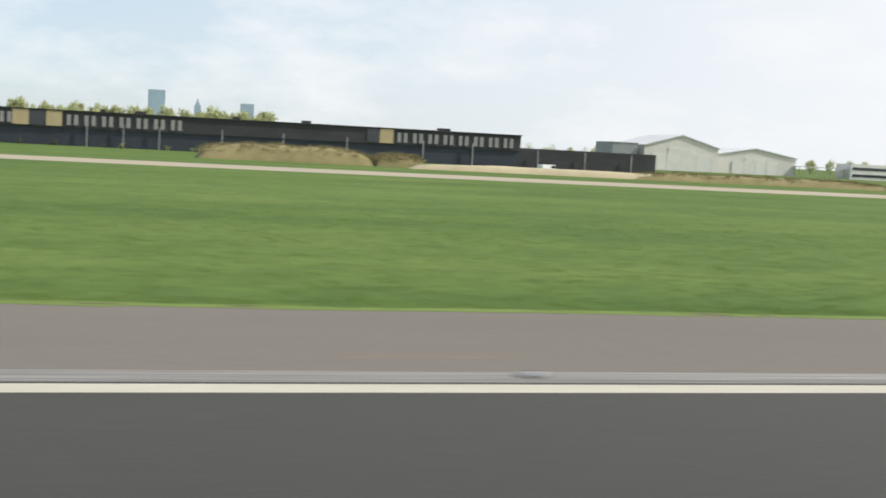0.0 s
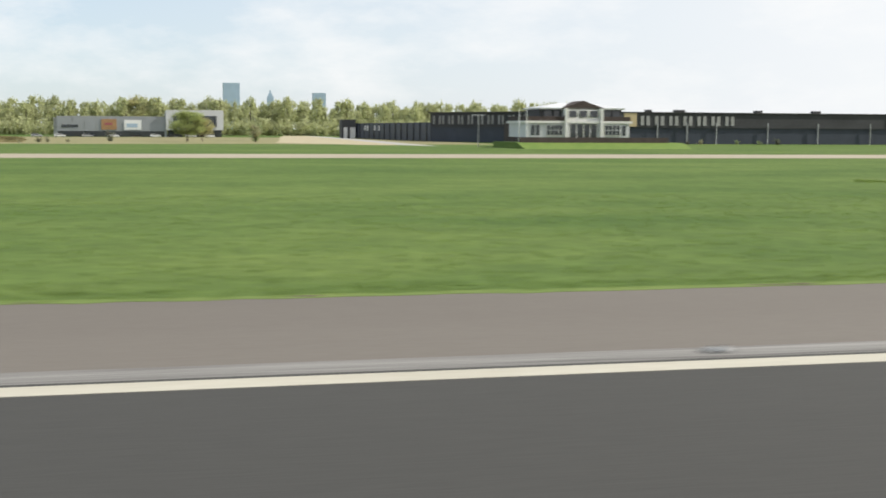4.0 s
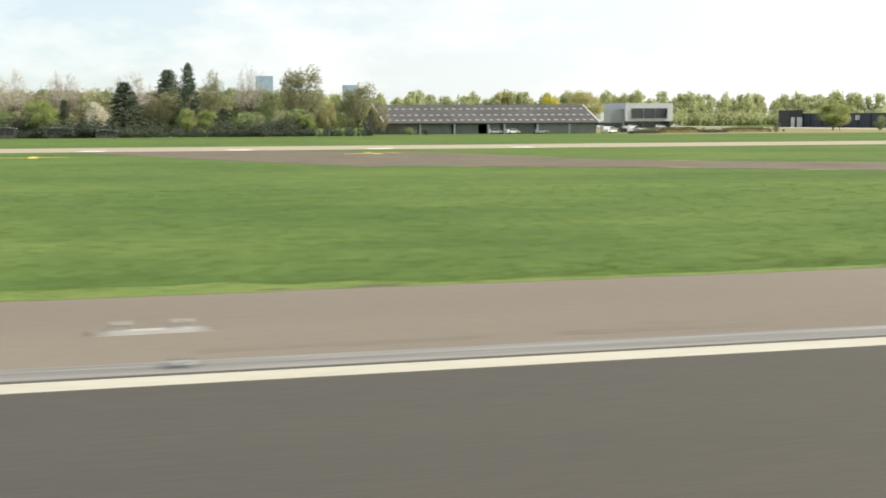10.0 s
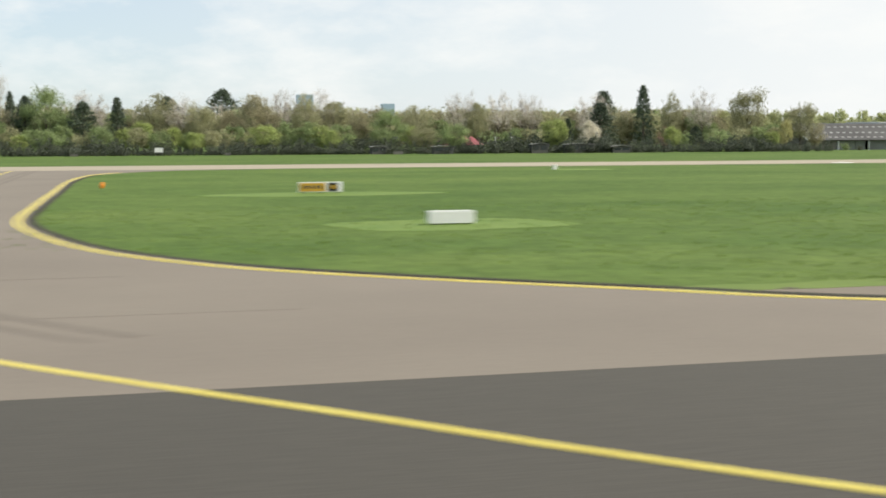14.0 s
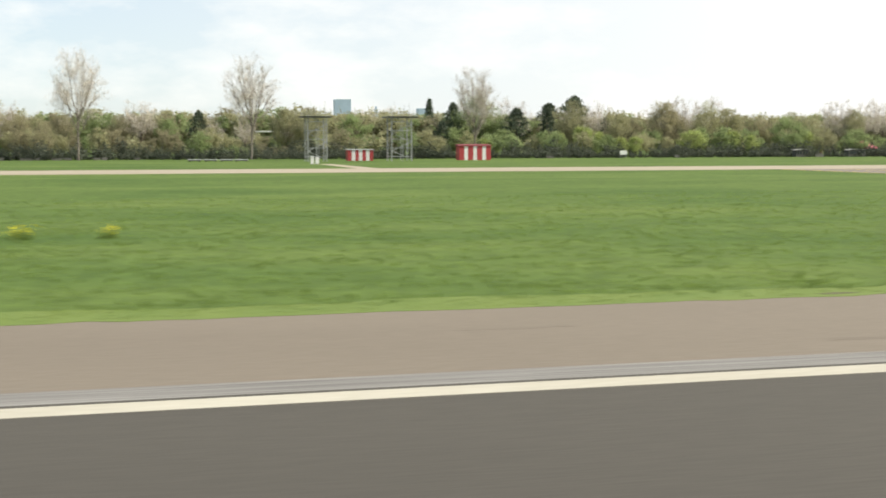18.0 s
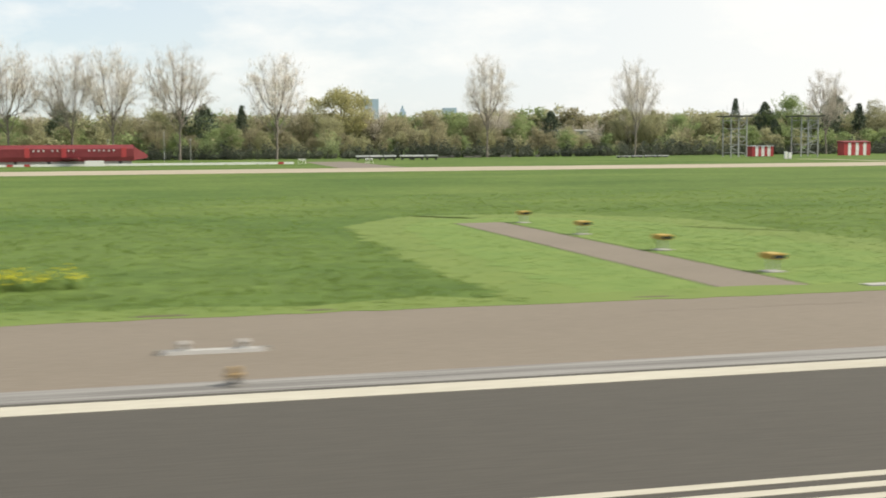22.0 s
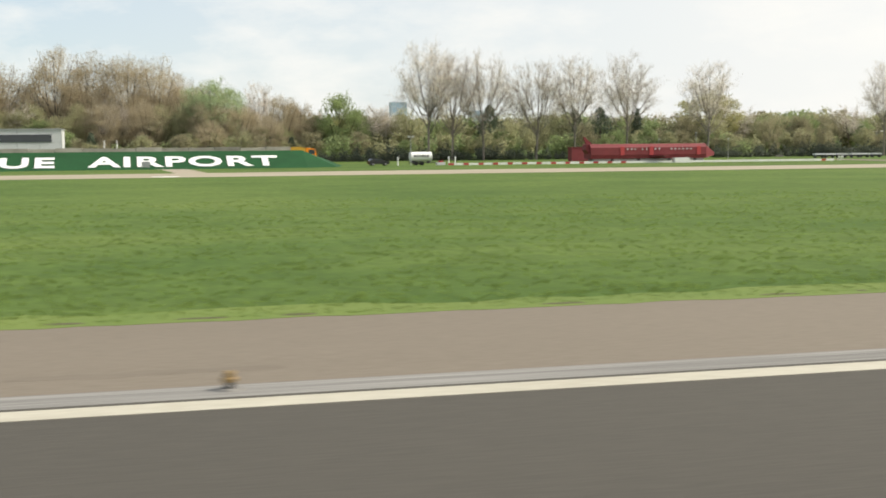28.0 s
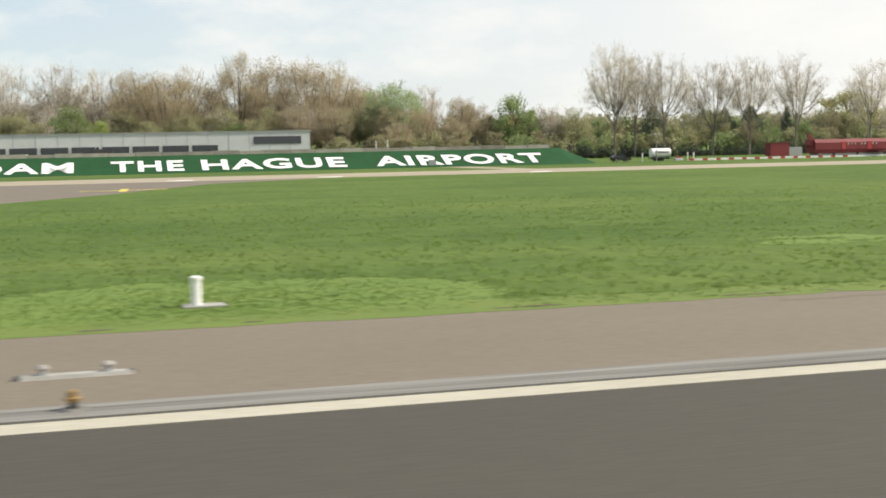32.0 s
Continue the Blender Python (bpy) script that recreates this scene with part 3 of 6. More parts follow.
def twig_cloud(rs, starts, dirs, length, width):
    """Thin tapering twigs."""
    k = len(starts)
    d = dirs + rs.normal(0, 0.33, (k, 3))
    d /= np.linalg.norm(d, axis=1)[:, None]
    side = np.cross(d, rs.normal(0, 1, (k, 3)))
    side /= np.linalg.norm(side, axis=1)[:, None]
    ln = length * rs.uniform(0.5, 1.3, (k, 1))
    v = np.stack([starts + side * width, starts - side * width, starts + d * ln], 1).reshape(-1, 3)
    return v, np.arange(3 * k).reshape(-1, 3)


def limbs(rs, h, fork, n, rx, rz, cz, up, r0, lo=-0.6, hi=0.95):
    """Trunk with ascending limbs that end on an egg-shaped crown: the geometry, points along the limbs and their directions."""
    g = Geo()
    lean = rs.normal(0, 0.015, 2)
    g.tube([(0, 0, -0.2), (0, 0, 0.3), (lean[0] * h, lean[1] * h, fork * h), (lean[0] * h * 1.6, lean[1] * h * 1.6, 0.9 * h)], [r0 * 1.5, r0, r0 * 0.75, r0 * 0.08], 7)
    pts, ds = [], []
    for i in range(n):
        s = lo + (hi - lo) * ((i + 0.5) / n) ** 0.85
        a = i * 2.4 + rs.uniform(-0.5, 0.5)
        r = rx * math.sqrt(max(0.06, 1 - s * s)) * rs.uniform(0.9, 1.04)
        e = Vector((r * math.cos(a), r * math.sin(a), cz + rz * s * rs.uniform(0.92, 1.04)))
        z0 = min(max(fork * h * rs.uniform(0.85, 1.5), e.z - r * up - 0.9), 0.8 * h)
        p0 = Vector((lean[0] * z0, lean[1] * z0, z0))
        mid = p0 + (e - p0) * 0.5 + Vector((math.cos(a), math.sin(a), -0.3)) * r * 0.12
        k = r0 * 0.5 * (1.1 - z0 / h)
        g.tube([tuple(p0), tuple(mid), tuple(e)], [k, k * 0.65, k * 0.2], 5)
        for t in np.linspace(0.3, 1.0, 10):
            q = p0 * (1 - t) ** 2 + mid * 2 * t * (1 - t) + e * t * t
            pts.append(tuple(q))
            ds.append(tuple((e - mid).normalized() * 0.7 + Vector((0, 0, 0.45))))
    return g, np.array(pts), np.array(ds)


def second_limbs(rs, g, pts, ds, n, ln, r):
    idx = rs.integers(0, len(pts), n)
    out_p, out_d = [], []
    for i in idx:
        p = Vector(pts[i])
        d = Vector(ds[i]) + Vector(rs.normal(0, 0.38, 3))
        d.normalize()
        e = p + d * ln * rs.uniform(0.6, 1.3)
        g.tube([tuple(p), tuple((p + e) / 2 + Vector(rs.normal(0, 0.1, 3))), tuple(e)], [r, r * 0.6, r * 0.15], 4)
        for t in (0.4, 0.7, 1.0):
            out_p.append(tuple(p + (e - p) * t))
            out_d.append(tuple(d * 0.7 + Vector((0, 0, 0.3))))
    return np.array(out_p), np.array(out_d)


def leaders(rs, n, rx, rz, cz, r0, fork):
    """A trunk that divides low into a fan of straight ascending leaders with side branches, up to an open egg-shaped crown."""
    g = Geo()
    pts, ds, core = [], [], []
    lean = rs.normal(0, 0.025, 2)
    g.tube([(0, 0, -0.2), (0, 0, 0.2), (lean[0] * 3, lean[1] * 3, fork), (lean[0] * 5, lean[1] * 5, fork + 2.2)], [r0 * 1.5, r0, r0 * 0.8, r0 * 0.2], 7)
    for i in range(n):
        s = -0.42 + 1.4 * ((i + 0.5) / n) ** 0.85
        a = i * 2.4 + rs.uniform(-0.45, 0.45)
        r = rx * math.sqrt(max(0.04, 1 - min(s, 0.98) ** 2)) * rs.uniform(0.75, 1.0)
        e = Vector((r * math.cos(a), r * math.sin(a), cz + rz * s * rs.uniform(0.93, 1.0)))
        z0 = fork + rs.uniform(-0.5, 1.5)
        p0 = Vector((lean[0] * z0, lean[1] * z0, z0))
        out = Vector((math.cos(a), math.sin(a), -0.5))
        p1 = p0 + (e - p0) * 0.34 + out * 0.13 * r
        p2 = p0 + (e - p0) * 0.70 + out * 0.10 * r
        k = r0 * rs.uniform(0.32, 0.48)
        g.tube([tuple(p0), tuple(p1), tuple(p2), tuple(e)], [k, k * 0.74, k * 0.42, k * 0.1], 5)
        d = (e - p1).normalized()
        for t in rs.uniform(0.0, 0.92, 14):
            core.append((p1 + (e - p1) * float(t), d, k * 0.34 * (1.1 - 0.7 * float(t))))
    for p, d, k in core:
        q = (d * 0.8 + Vector(rs.normal(0, 0.5, 3)) + Vector((0, 0, 0.1))).normalized()
        ln = rs.uniform(0.7, 1.8)
        while ln > 0.3:
            e = p + q * ln
            if (e.x ** 2 + e.y ** 2) / rx ** 2 + ((e.z - cz) / rz) ** 2 < 1.06:
                break
            ln -= 0.1
        e = p + q * ln
        g.tube([tuple(p), tuple((p + e) / 2 - Vector((0, 0, 0.05 * ln))), tuple(e)], [k, k * 0.7, k * 0.2], 4)
        for t in np.linspace(0.15, 1.0, 6):
            pts.append(tuple(p + (e - p) * t))
            ds.append(tuple(q * 0.8 + Vector((0, 0, 0.25))))
    return g, np.array(pts), np.array(ds)


def tree_kind(kind, seed):
    """Unit trees about ten metres high: trunk mesh, crown arrays, crown material, bark material."""
    rs = np.random.default_rng(seed)
    h = 10.0
    SHAPE = {"budding": (0.16, 18, 3.1, 4.0, 5.9, 1.2, 0.14),
             "brown": (0.16, 18, 2.75, 4.3, 5.6, 1.9, 0.13), "leafy": (0.16, 18, 3.2, 4.2, 5.7, 1.2, 0.15), "pale": (0.18, 20, 3.7, 4.2, 5.6, 1.0, 0.16), "golden": (0.12, 20, 3.0, 4.6, 5.2, 2.0, 0.14),
             "bright": (0.18, 18, 2.9, 4.2, 5.7, 1.4, 0.14), "blossom": (0.14, 16, 3.8, 4.0, 5.6, 0.9, 0.16), "oak": (0.18, 34, 3.2, 4.8, 5.6, 1.8, 0.12), "fresh": (0.2, 22, 3.3, 4.3, 5.7, 1.2, 0.13)}
    if kind in ("poplar", "bare"):          # bare twigs
        g, p, d = leaders(rs, 18, 2.6, 3.6, 6.3, 0.10, 2.5) if kind == "poplar" else leaders(rs, 16, 2.9, 3.6, 6.3, 0.085, 2.6)
        p2, d2 = second_limbs(rs, g, p, d, 420, 0.6, 0.008)
        c, q = np.concatenate([p2, p2, p]), np.concatenate([d2, d2, d])
        nt = 11000
        k = rs.integers(0, len(c), nt)
        v, f = twig_cloud(rs, c[k] + rs.normal(0, 0.14, (nt, 3)), q[k], 0.38, 0.0068)
        k = rs.integers(0, len(c), 900)      # buds along the twigs
        vb, fb = tri_cloud(rs, c[k], 0.2, 2, 0.034)
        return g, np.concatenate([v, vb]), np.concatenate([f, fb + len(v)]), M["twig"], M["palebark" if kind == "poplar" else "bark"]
    if kind in SHAPE:
        g, p, d = limbs(rs, h, *SHAPE[kind])
        p2, d2 = second_limbs(rs, g, p, d, 150, 0.45, 0.014)
        fork, nl, rx, rz, cz = SHAPE[kind][:5]
        nf = {"oak": 9000, "fresh": 8000}.get(kind, 3600)
        # clumps of twigs gathered round the limbs' ends, with gaps between them
        nc = {"oak": 200, "fresh": 120}.get(kind, 44)
        u = rs.normal(0, 1, (nc, 3))
        u *= (rs.uniform(0.25, 1, (nc, 1)) ** 0.42) / np.linalg.norm(u, axis=1)[:, None]
        seat = u * np.array([rx, rx, rz * 0.92]) * rs.uniform(0.82, 1.08, (nc, 1)) + np.array([0, 0, cz])
        size_c = rs.uniform(0.32, 0.70, nc) * (0.85 if kind in ("oak", "fresh") else 1.2)
        pick = rs.integers(0, nc, nf)
        ball = rs.normal(0, 1, (nf, 3))
        ball *= rs.uniform(0, 1, (nf, 1)) ** 0.38 / np.linalg.norm(ball, axis=1)[:, None]
        fill = seat[pick] + ball * size_c[pick][:, None] * np.array([1.75, 1.75, 1.45])
        fill[:, 2] = np.maximum(fill[:, 2], 0.25)
        c = np.concatenate([p, fill])
        n, size = {"budding": (3, 0.105), "brown": (3, 0.10), "leafy": (3, 0.115), "pale": (4, 0.11), "golden": (4, 0.11), "bright": (3, 0.12), "oak": (4, 0.05), "fresh": (4, 0.062), "blossom": (3, 0.13)}[kind]
        v, f = tri_cloud(rs, c, 0.16, n, size)
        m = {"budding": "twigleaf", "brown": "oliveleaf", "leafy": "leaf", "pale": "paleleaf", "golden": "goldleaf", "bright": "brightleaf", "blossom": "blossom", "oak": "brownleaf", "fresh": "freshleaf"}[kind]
        if kind == "oak":
            k = rs.integers(0, len(c), 7000)
            up = (c - np.array([0, 0, 2.0])) / np.linalg.norm(c - np.array([0, 0, 2.0]), axis=1)[:, None]
            v2, f2 = twig_cloud(rs, c[k], up[k] + np.array([0, 0, 0.6]), 0.15, 0.008)
        else:
            k = rs.integers(0, len(p2), 1500)
            v2, f2 = twig_cloud(rs, p2[k], d2[k], 0.5, 0.011)
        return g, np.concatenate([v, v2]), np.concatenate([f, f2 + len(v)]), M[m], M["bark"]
    if kind in ("conifer", "pine"):
        g = Geo().tube([(0, 0, -0.2), (0, 0, 5), (0, 0, 9.8)], [0.22, 0.14, 0.02], 7)
        cs = []
        for i in range(420):
            t = rs.uniform(0, 1) ** 0.8
            z = 0.8 + 9.1 * t if kind != "pine" else 3.5 + 6.2 * t
            w = {"conifer": 2.2, "pine": 2.3}[kind]
            r = w * (1 - t) ** 0.6 + 0.05 if kind != "pine" else w * math.sin(math.pi * (0.15 + 0.8 * t))
            r *= rs.uniform(0.35, 1.0) * (1 + 0.25 * math.sin(z * 7))
            a = rs.uniform(0, 6.283)
            cs.append((r * math.cos(a), r * math.sin(a), z - 0.25 * r))
        v, f = tri_cloud(rs, np.array(cs), 0.17, 9, 0.15)
        return g, v, f, M["darkleaf"], M["bark"]
    g = Geo()                       # shrub: several stems from the ground
    c = []
    for i in range(13):
        a, r = rs.uniform(0, 6.28), rs.uniform(0.8, 4.2)
        e = (r * math.cos(a), r * math.sin(a), rs.uniform(4.2, 10.0) - r * 0.45)
        g.tube([(0.3 * math.cos(a), 0.3 * math.sin(a), -0.2), (e[0] * 0.5, e[1] * 0.5, e[2] * 0.6), e], [0.14, 0.09, 0.02], 5)
        for t in np.linspace(0.12, 1, 8):
            c.append((e[0] * t + rs.normal(0, 0.5), e[1] * t + rs.normal(0, 0.5), e[2] * t + rs.normal(0, 0.4)))
    v, f = tri_cloud(rs, np.array(c), 0.55, 30, 0.18)
    return g, v, f, M[{"shrub": "shrubleaf", "greenshrub": "leaf", "brownshrub": "twigleaf", "brightshrub": "brightleaf", "pinkshrub": "pinkleaf"}[kind]], M["bark"]


KINDS = {}
for k, kind in enumerate(("poplar", "bare", "budding", "brown", "leafy", "pale", "golden", "bright", "oak", "fresh", "conifer", "pine", "blossom", "shrub", "greenshrub", "brownshrub", "brightshrub", "pinkshrub")):
    KINDS[kind] = []
    for j in range(3 if kind in ("poplar", "bare", "budding", "brown", "leafy", "oak", "shrub", "brownshrub") else 1):
        g, v, f, cm, bmat = tree_kind(kind, 100 * k + j + 7)
        KINDS[kind].append((g.mesh("trunk"), fast_mesh("crown", v, f), v, f, cm, bmat))
        KINDS[kind][-1][0].materials.append(bmat)
        KINDS[kind][-1][1].materials.append(cm)
LABELS = {
    "poplar": "tall bare poplar with a haze of pale brown twigs", "bare": "leafless round-crowned tree with fine brown twigs",
    "oak": "tall leafless tree with a dense haze of brown twigs", "budding": "budding tree with sparse brown-green crown", "brown": "brown alder with dense russet twigs",
    "golden": "narrow tree in golden yellow spring foliage", "fresh": "broad round tree in pale green young leaf", "leafy": "broad tree in fresh spring green leaf", "pale": "round willow with yellow-green crown",
    "bright": "light green tree in young leaf", "conifer": "dark green conical fir tree",
    "pine": "dark pine with bare lower trunk", "blossom": "small tree covered in white blossom", "shrub": "dull green bush at the edge of the wood",
    "greenshrub": "green leafy bush on the grass edge", "brownshrub": "brown twiggy bush in the undergrowth", "brightshrub": "bright green rounded bush", "pinkshrub": "shrub in pink blossom at the wood's edge"}
rt = random.Random(11)


def tree(kind, x, y, h, wide=1.0, variant=None):
    tm, cm_, v, f, cm, bmat = KINDS[kind][rt.randrange(len(KINDS[kind])) if variant is None else variant]
    bush = "shrub" in kind
    e = thing("bush" if bush else "tree", LABELS[kind], "bush" if bush else "tree", x, y, 0, rt.uniform(0, 360), group="bushes along the wood" if bush else "trees of the wood")
    s = h / 10.0
    for nm, me in (("stems" if bush else "trunk", tm), ("crown", cm_)):
        o = new(nm, me)
        o.parent = e
        o.scale = (s * wide, s * wide, s)
    return e


def wood(name, label, items, thin=2, leaf=None):
    """Many far trees as one thing without count: trunks and crowns together."""
    e = thing(name, label, "woodland", kind="stuff")
    vs, fs, o = {}, {}, {}
    for kind, x, y, h, w in items:
        tm, cm_, v, f, cm, bmat = KINDS[kind][rt.randrange(len(KINDS[kind]))]
        if thin > 1:
            v = v[:len(f) * 3].reshape(-1, 3, 3)[::thin]
            mid = v.mean(1, keepdims=True)
            v = (mid + (v - mid) * thin ** 0.5).reshape(-1, 3)
            f = np.arange(len(v)).reshape(-1, 3)
        cm = leaf or cm
        a = rt.uniform(0, 6.283)
        c, s = math.cos(a), math.sin(a)
        k = h / 10.0
        q = np.stack([(v[:, 0] * c - v[:, 1] * s) * k * w + x, (v[:, 0] * s + v[:, 1] * c) * k * w + y, v[:, 2] * k], 1)
        vs.setdefault(cm.name, []).append(q)
        fs.setdefault(cm.name, []).append(f + o.get(cm.name, 0))
        o[cm.name] = o.get(cm.name, 0) + len(q)
    for nm in vs:
        ob = new("crowns", fast_mesh("crowns", np.concatenate(vs[nm]), np.concatenate(fs[nm])))
        ob.data.materials.append(bpy.data.materials[nm])
        ob.parent = e
    st = Geo()
    for kind, x, y, h, w in items:
        if "shrub" not in kind:
            st.tube([(x, y, -0.2), (x, y, h * 0.4), (x, y, h * 0.8)], [0.02 * h, 0.014 * h, 0.004 * h], 5)
    if st.v:
        st.ob("trunks", M["bark"], e)
    return e
# ---- trees that stand out one by one ----
for x, y, h, v in ((-157.9, 315, 29.6, 0), (-151.0, 317, 27.6, 1), (-142.7, 316, 27.0, 2), (-128.4, 315, 25.8, 1), (-118.5, 312.5, 26.2, 0), (-102.6, 315, 27.0, 2),
                   (-78.6, 315, 26.0, 1), (-23.5, 314.5, 25.8, 0), (18.1, 314, 24.8, 2), (76.6, 315, 23.3, 1)):
    tree("poplar", x, y, h * 1.05, 1.12 if x < -60 else 0.95, v)
tree("pale", -54.2, 362, 20.6, 1.35)
tree("conifer", 78.0, 372, 17.4, 0.8)
tree("conifer", 256.7, 372, 18.6, 1.75)
tree("conifer", 261.5, 351.5, 19.6, 1.0)
tree("pine", 121.7, 386.8, 17.0, 1.5)
tree("pine", 140.5, 413.8, 20.5, 1.5)
tree("blossom", 236.6, 333, 9.8, 0.95)
tree("pale", 458.8, 691.4, 21.5, 0.95)
tree("pale", 467.5, 699.9, 19.5, 0.8)
tree("leafy", -175.5, 348, 19.8, 0.95)
tree("leafy", -169.0, 352, 14.5, 0.9)
tree("budding", -182.0, 352, 13.0, 1.0)
tree("conifer", 244.2, 343, 14.2, 2.1)
BELT = """
pale -174.7 13, bare -165.2 15, leafy -165 13, bare -160.8 15, budding -155.5 14, leafy -145 12, brown -140 12, pine -132 15, budding -130 11, budding -117 12.5, conifer -108.3 10,
brown -108 11, budding -105 14.7, pine -100.5 14, pine -94 14.7, leafy -88.7 10, conifer -84 14, budding -83 12, brown -66.9 13, budding -60 12.5, bare -44.4 15, brown -40.4 12,
budding -37.8 12.6, brown -33 10.4, brown -29.5 12.6, leafy -22.8 13.4, brown -14.4 12, bare -8.4 15.7, leafy -0.9 11.3, pine 7.4 12.8, budding 31.5 13.7, budding 37.8 13, leafy 52 13,
pine 73.8 10.8, pine 82.7 15.8, leafy 88.3 18.8, leafy 96.5 12.6, pine 98.3 14, bare 99.1 16.5, conifer 107.2 14.7, bright 113.3 9.3, budding 117.6 16, bare 125.1 15.5, conifer 128.0 11.2,
budding 129.2 14.2, brown 138.3 12.6, brown 147.5 12.7, bare 152.0 17, bare 162.2 17, budding 166.6 14.4, budding 190.8 13, bare 203.2 17, bare 227.9 17.2, bare 246.3 16.3, budding 253.6 11.5,
leafy 285.5 13.5"""
for row in BELT.replace("\n", " ").split(","):
    k, bx_, bh = row.split()
    bh = float(bh)
    tree(k, float(bx_), rt.uniform(346, 362) if bh > 11 else rt.uniform(330, 340), bh * (1.03 if bh > 11 else 0.97), rt.uniform(0.95, 1.25))
# the wood behind the sign
for x, y, h, k, w in ((-330, 374, 29.5, "poplar", 1.0), (-318.7, 372, 30.0, "poplar", 1.1), (-303.6, 372, 30.4, "poplar", 1.1), (-292.5, 372, 29.0, "poplar", 1.0), (-282, 370, 25.4, "oak", 1.15), (-267.5, 370, 25.4, "oak", 1.15),
                      (-275, 366, 24, "oak", 1.1), (-252.5, 370, 29.4, "oak", 0.95), (-243.5, 372, 28.6, "oak", 0.9), (-233, 372, 28.2, "oak", 0.95), (-224.5, 372, 27.2, "oak", 0.95), (-210.5, 356, 23.2, "fresh", 1.25), (-186, 352, 15, "oak", 1.0), (-180, 357, 12.5, "oak", 1.1), (-191, 350, 17, "oak", 1.0), (-167, 354, 12, "bare", 1.0), (-162, 356, 13, "oak", 0.9),
                      (-195, 372, 23.8, "poplar", 0.9), (-300, 347, 17.0, "leafy", 1.0), (-292, 346, 13.0, "bright", 1.0), (-260, 356, 17, "budding", 1.1), (-218, 366, 22, "oak", 1.0),
                      (-240, 352, 15, "oak", 1.1), (-228, 352, 15, "oak", 1.1), (-203, 350, 14, "oak", 1.1), (-188, 358, 14, "oak", 1.0), (-310, 352, 13, "budding", 1.1),
                      (-181, 352, 10, "pine", 1.5), (-190, 342, 6.5, "conifer", 1.6), (-243, 346, 8.0, "conifer", 1.5), (-212, 340, 10, "oak", 1.3), (-196, 342, 11, "oak", 1.3), (-250, 346, 9.0, "leafy", 1.2)):
    tree(k, x, y, h * (1.08 if k == "oak" else 1), w)
for i in range(30):
    tree(rt.choice(("oak", "budding", "leafy", "budding", "bare")), -326 + i * 4.6 + rt.uniform(-1.5, 1.5), rt.uniform(348, 364), rt.uniform(11, 17) - (3 if i > 27 else 0), rt.uniform(1.0, 1.3))
# trees that stand before the belt, each with a crown of its own
for k, x, y, h, w in (("leafy", 175.0, 326, 7.2, 1.3), ("bright", 162.2, 326, 6.6, 1.15), ("leafy", 179.4, 336, 12.2, 1.35), ("brown", 171.6, 342, 12.6, 0.98), ("budding", 158.0, 346, 16.2, 0.84),
                      ("brown", 144.2, 346, 17.2, 1.0), ("bright", 144.0, 327, 7.9, 1.8), ("budding", 187.2, 328, 7.6, 1.6), ("leafy", 195.3, 325, 8.2, 1.45), ("budding", 207.2, 345, 14.6, 0.78),
                      ("bare", 215.5, 350, 17.2, 0.95), ("bright", 223.7, 325, 9.6, 1.3), ("bright", 125.8, 325, 6.0, 1.2), ("bright", 259.6, 327, 7.5, 1.04), ("budding", 267.6, 345, 17.2, 0.6),
                      ("bare", 277.8, 345, 18.2, 0.95), ("budding", 291.2, 342, 19.6, 0.99), ("pale", 296.6, 329, 9.5, 0.6), ("bright", 290.6, 326, 5.9, 1.4), ("budding", 306.2, 337, 15.0, 1.15),
                      ("leafy", 274.1, 326, 6.6, 1.3), ("pine", 269.4, 332, 7.4, 1.5)):
    tree(k, x, y, h, w)
# single trees and bushes at the edge
for k, x, y, h, w in (("bare", 20.0, 350, 10.5, 1.0), ("bare", 33.0, 354, 10.0, 1.1), ("bare", 11.0, 348, 9.5, 1.1), ("pinkshrub", 196.6, 340.0, 6.0, 1.0), ("pinkshrub", 260.3, 333.0, 7.5, 0.8), ("pinkshrub", 191.1, 338.0, 5.0, 1.0), ("conifer", 229.4, 330, 9.4, 1.2),
                      ("brown", 312.5, 339.0, 8.8, 1.05), ("greenshrub", 320.3, 334.7, 2.6, 1.6), ("shrub", 324.4, 334.0, 2.0, 1.6),
                      ("leafy", 117.8, 326.0, 6.5, 1.2), ("leafy", 103.8, 328.0, 7.5, 1.2),
                      ("leafy", 90.8, 328.0, 7.0, 1.2), ("greenshrub", -64.0, 322, 6.0, 1.2), ("greenshrub", -95.0, 322, 6.5, 1.2), ("golden", 380.2, 390.0, 13.6, 0.66), ("pale", 396.6, 402.0, 14.2, 1.22)):
    tree(k, x, y, h, w)
# the undergrowth along the airfield
items, hedge = [], []
x = -340.0
while x < 306:
    swell = (1.35 if 196 < x < 240 else 1.0) + 0.45 * noise.noise((x * 0.045, 2.0, 0.0)) + 0.25 * noise.noise((x * 0.21, 7.0, 0.0))
    hedge.append((rt.choice(("shrub", "shrub", "shrub", "brownshrub")), x, rt.uniform(315, 320), rt.uniform(1.2, 3.0) * swell, rt.uniform(1.0, 2.0)))
    hedge.append((rt.choice(("shrub", "shrub", "shrub", "brownshrub", "greenshrub")), x + rt.uniform(0, 1.5), rt.uniform(320, 328), rt.uniform(2.4, 5.2) * swell, rt.uniform(0.8, 1.5)))
    x += 1.45
wood("hedge", "dark twiggy hedge along the airfield fence", hedge, thin=6, leaf=M["hedgeleaf"])
x = -340.0
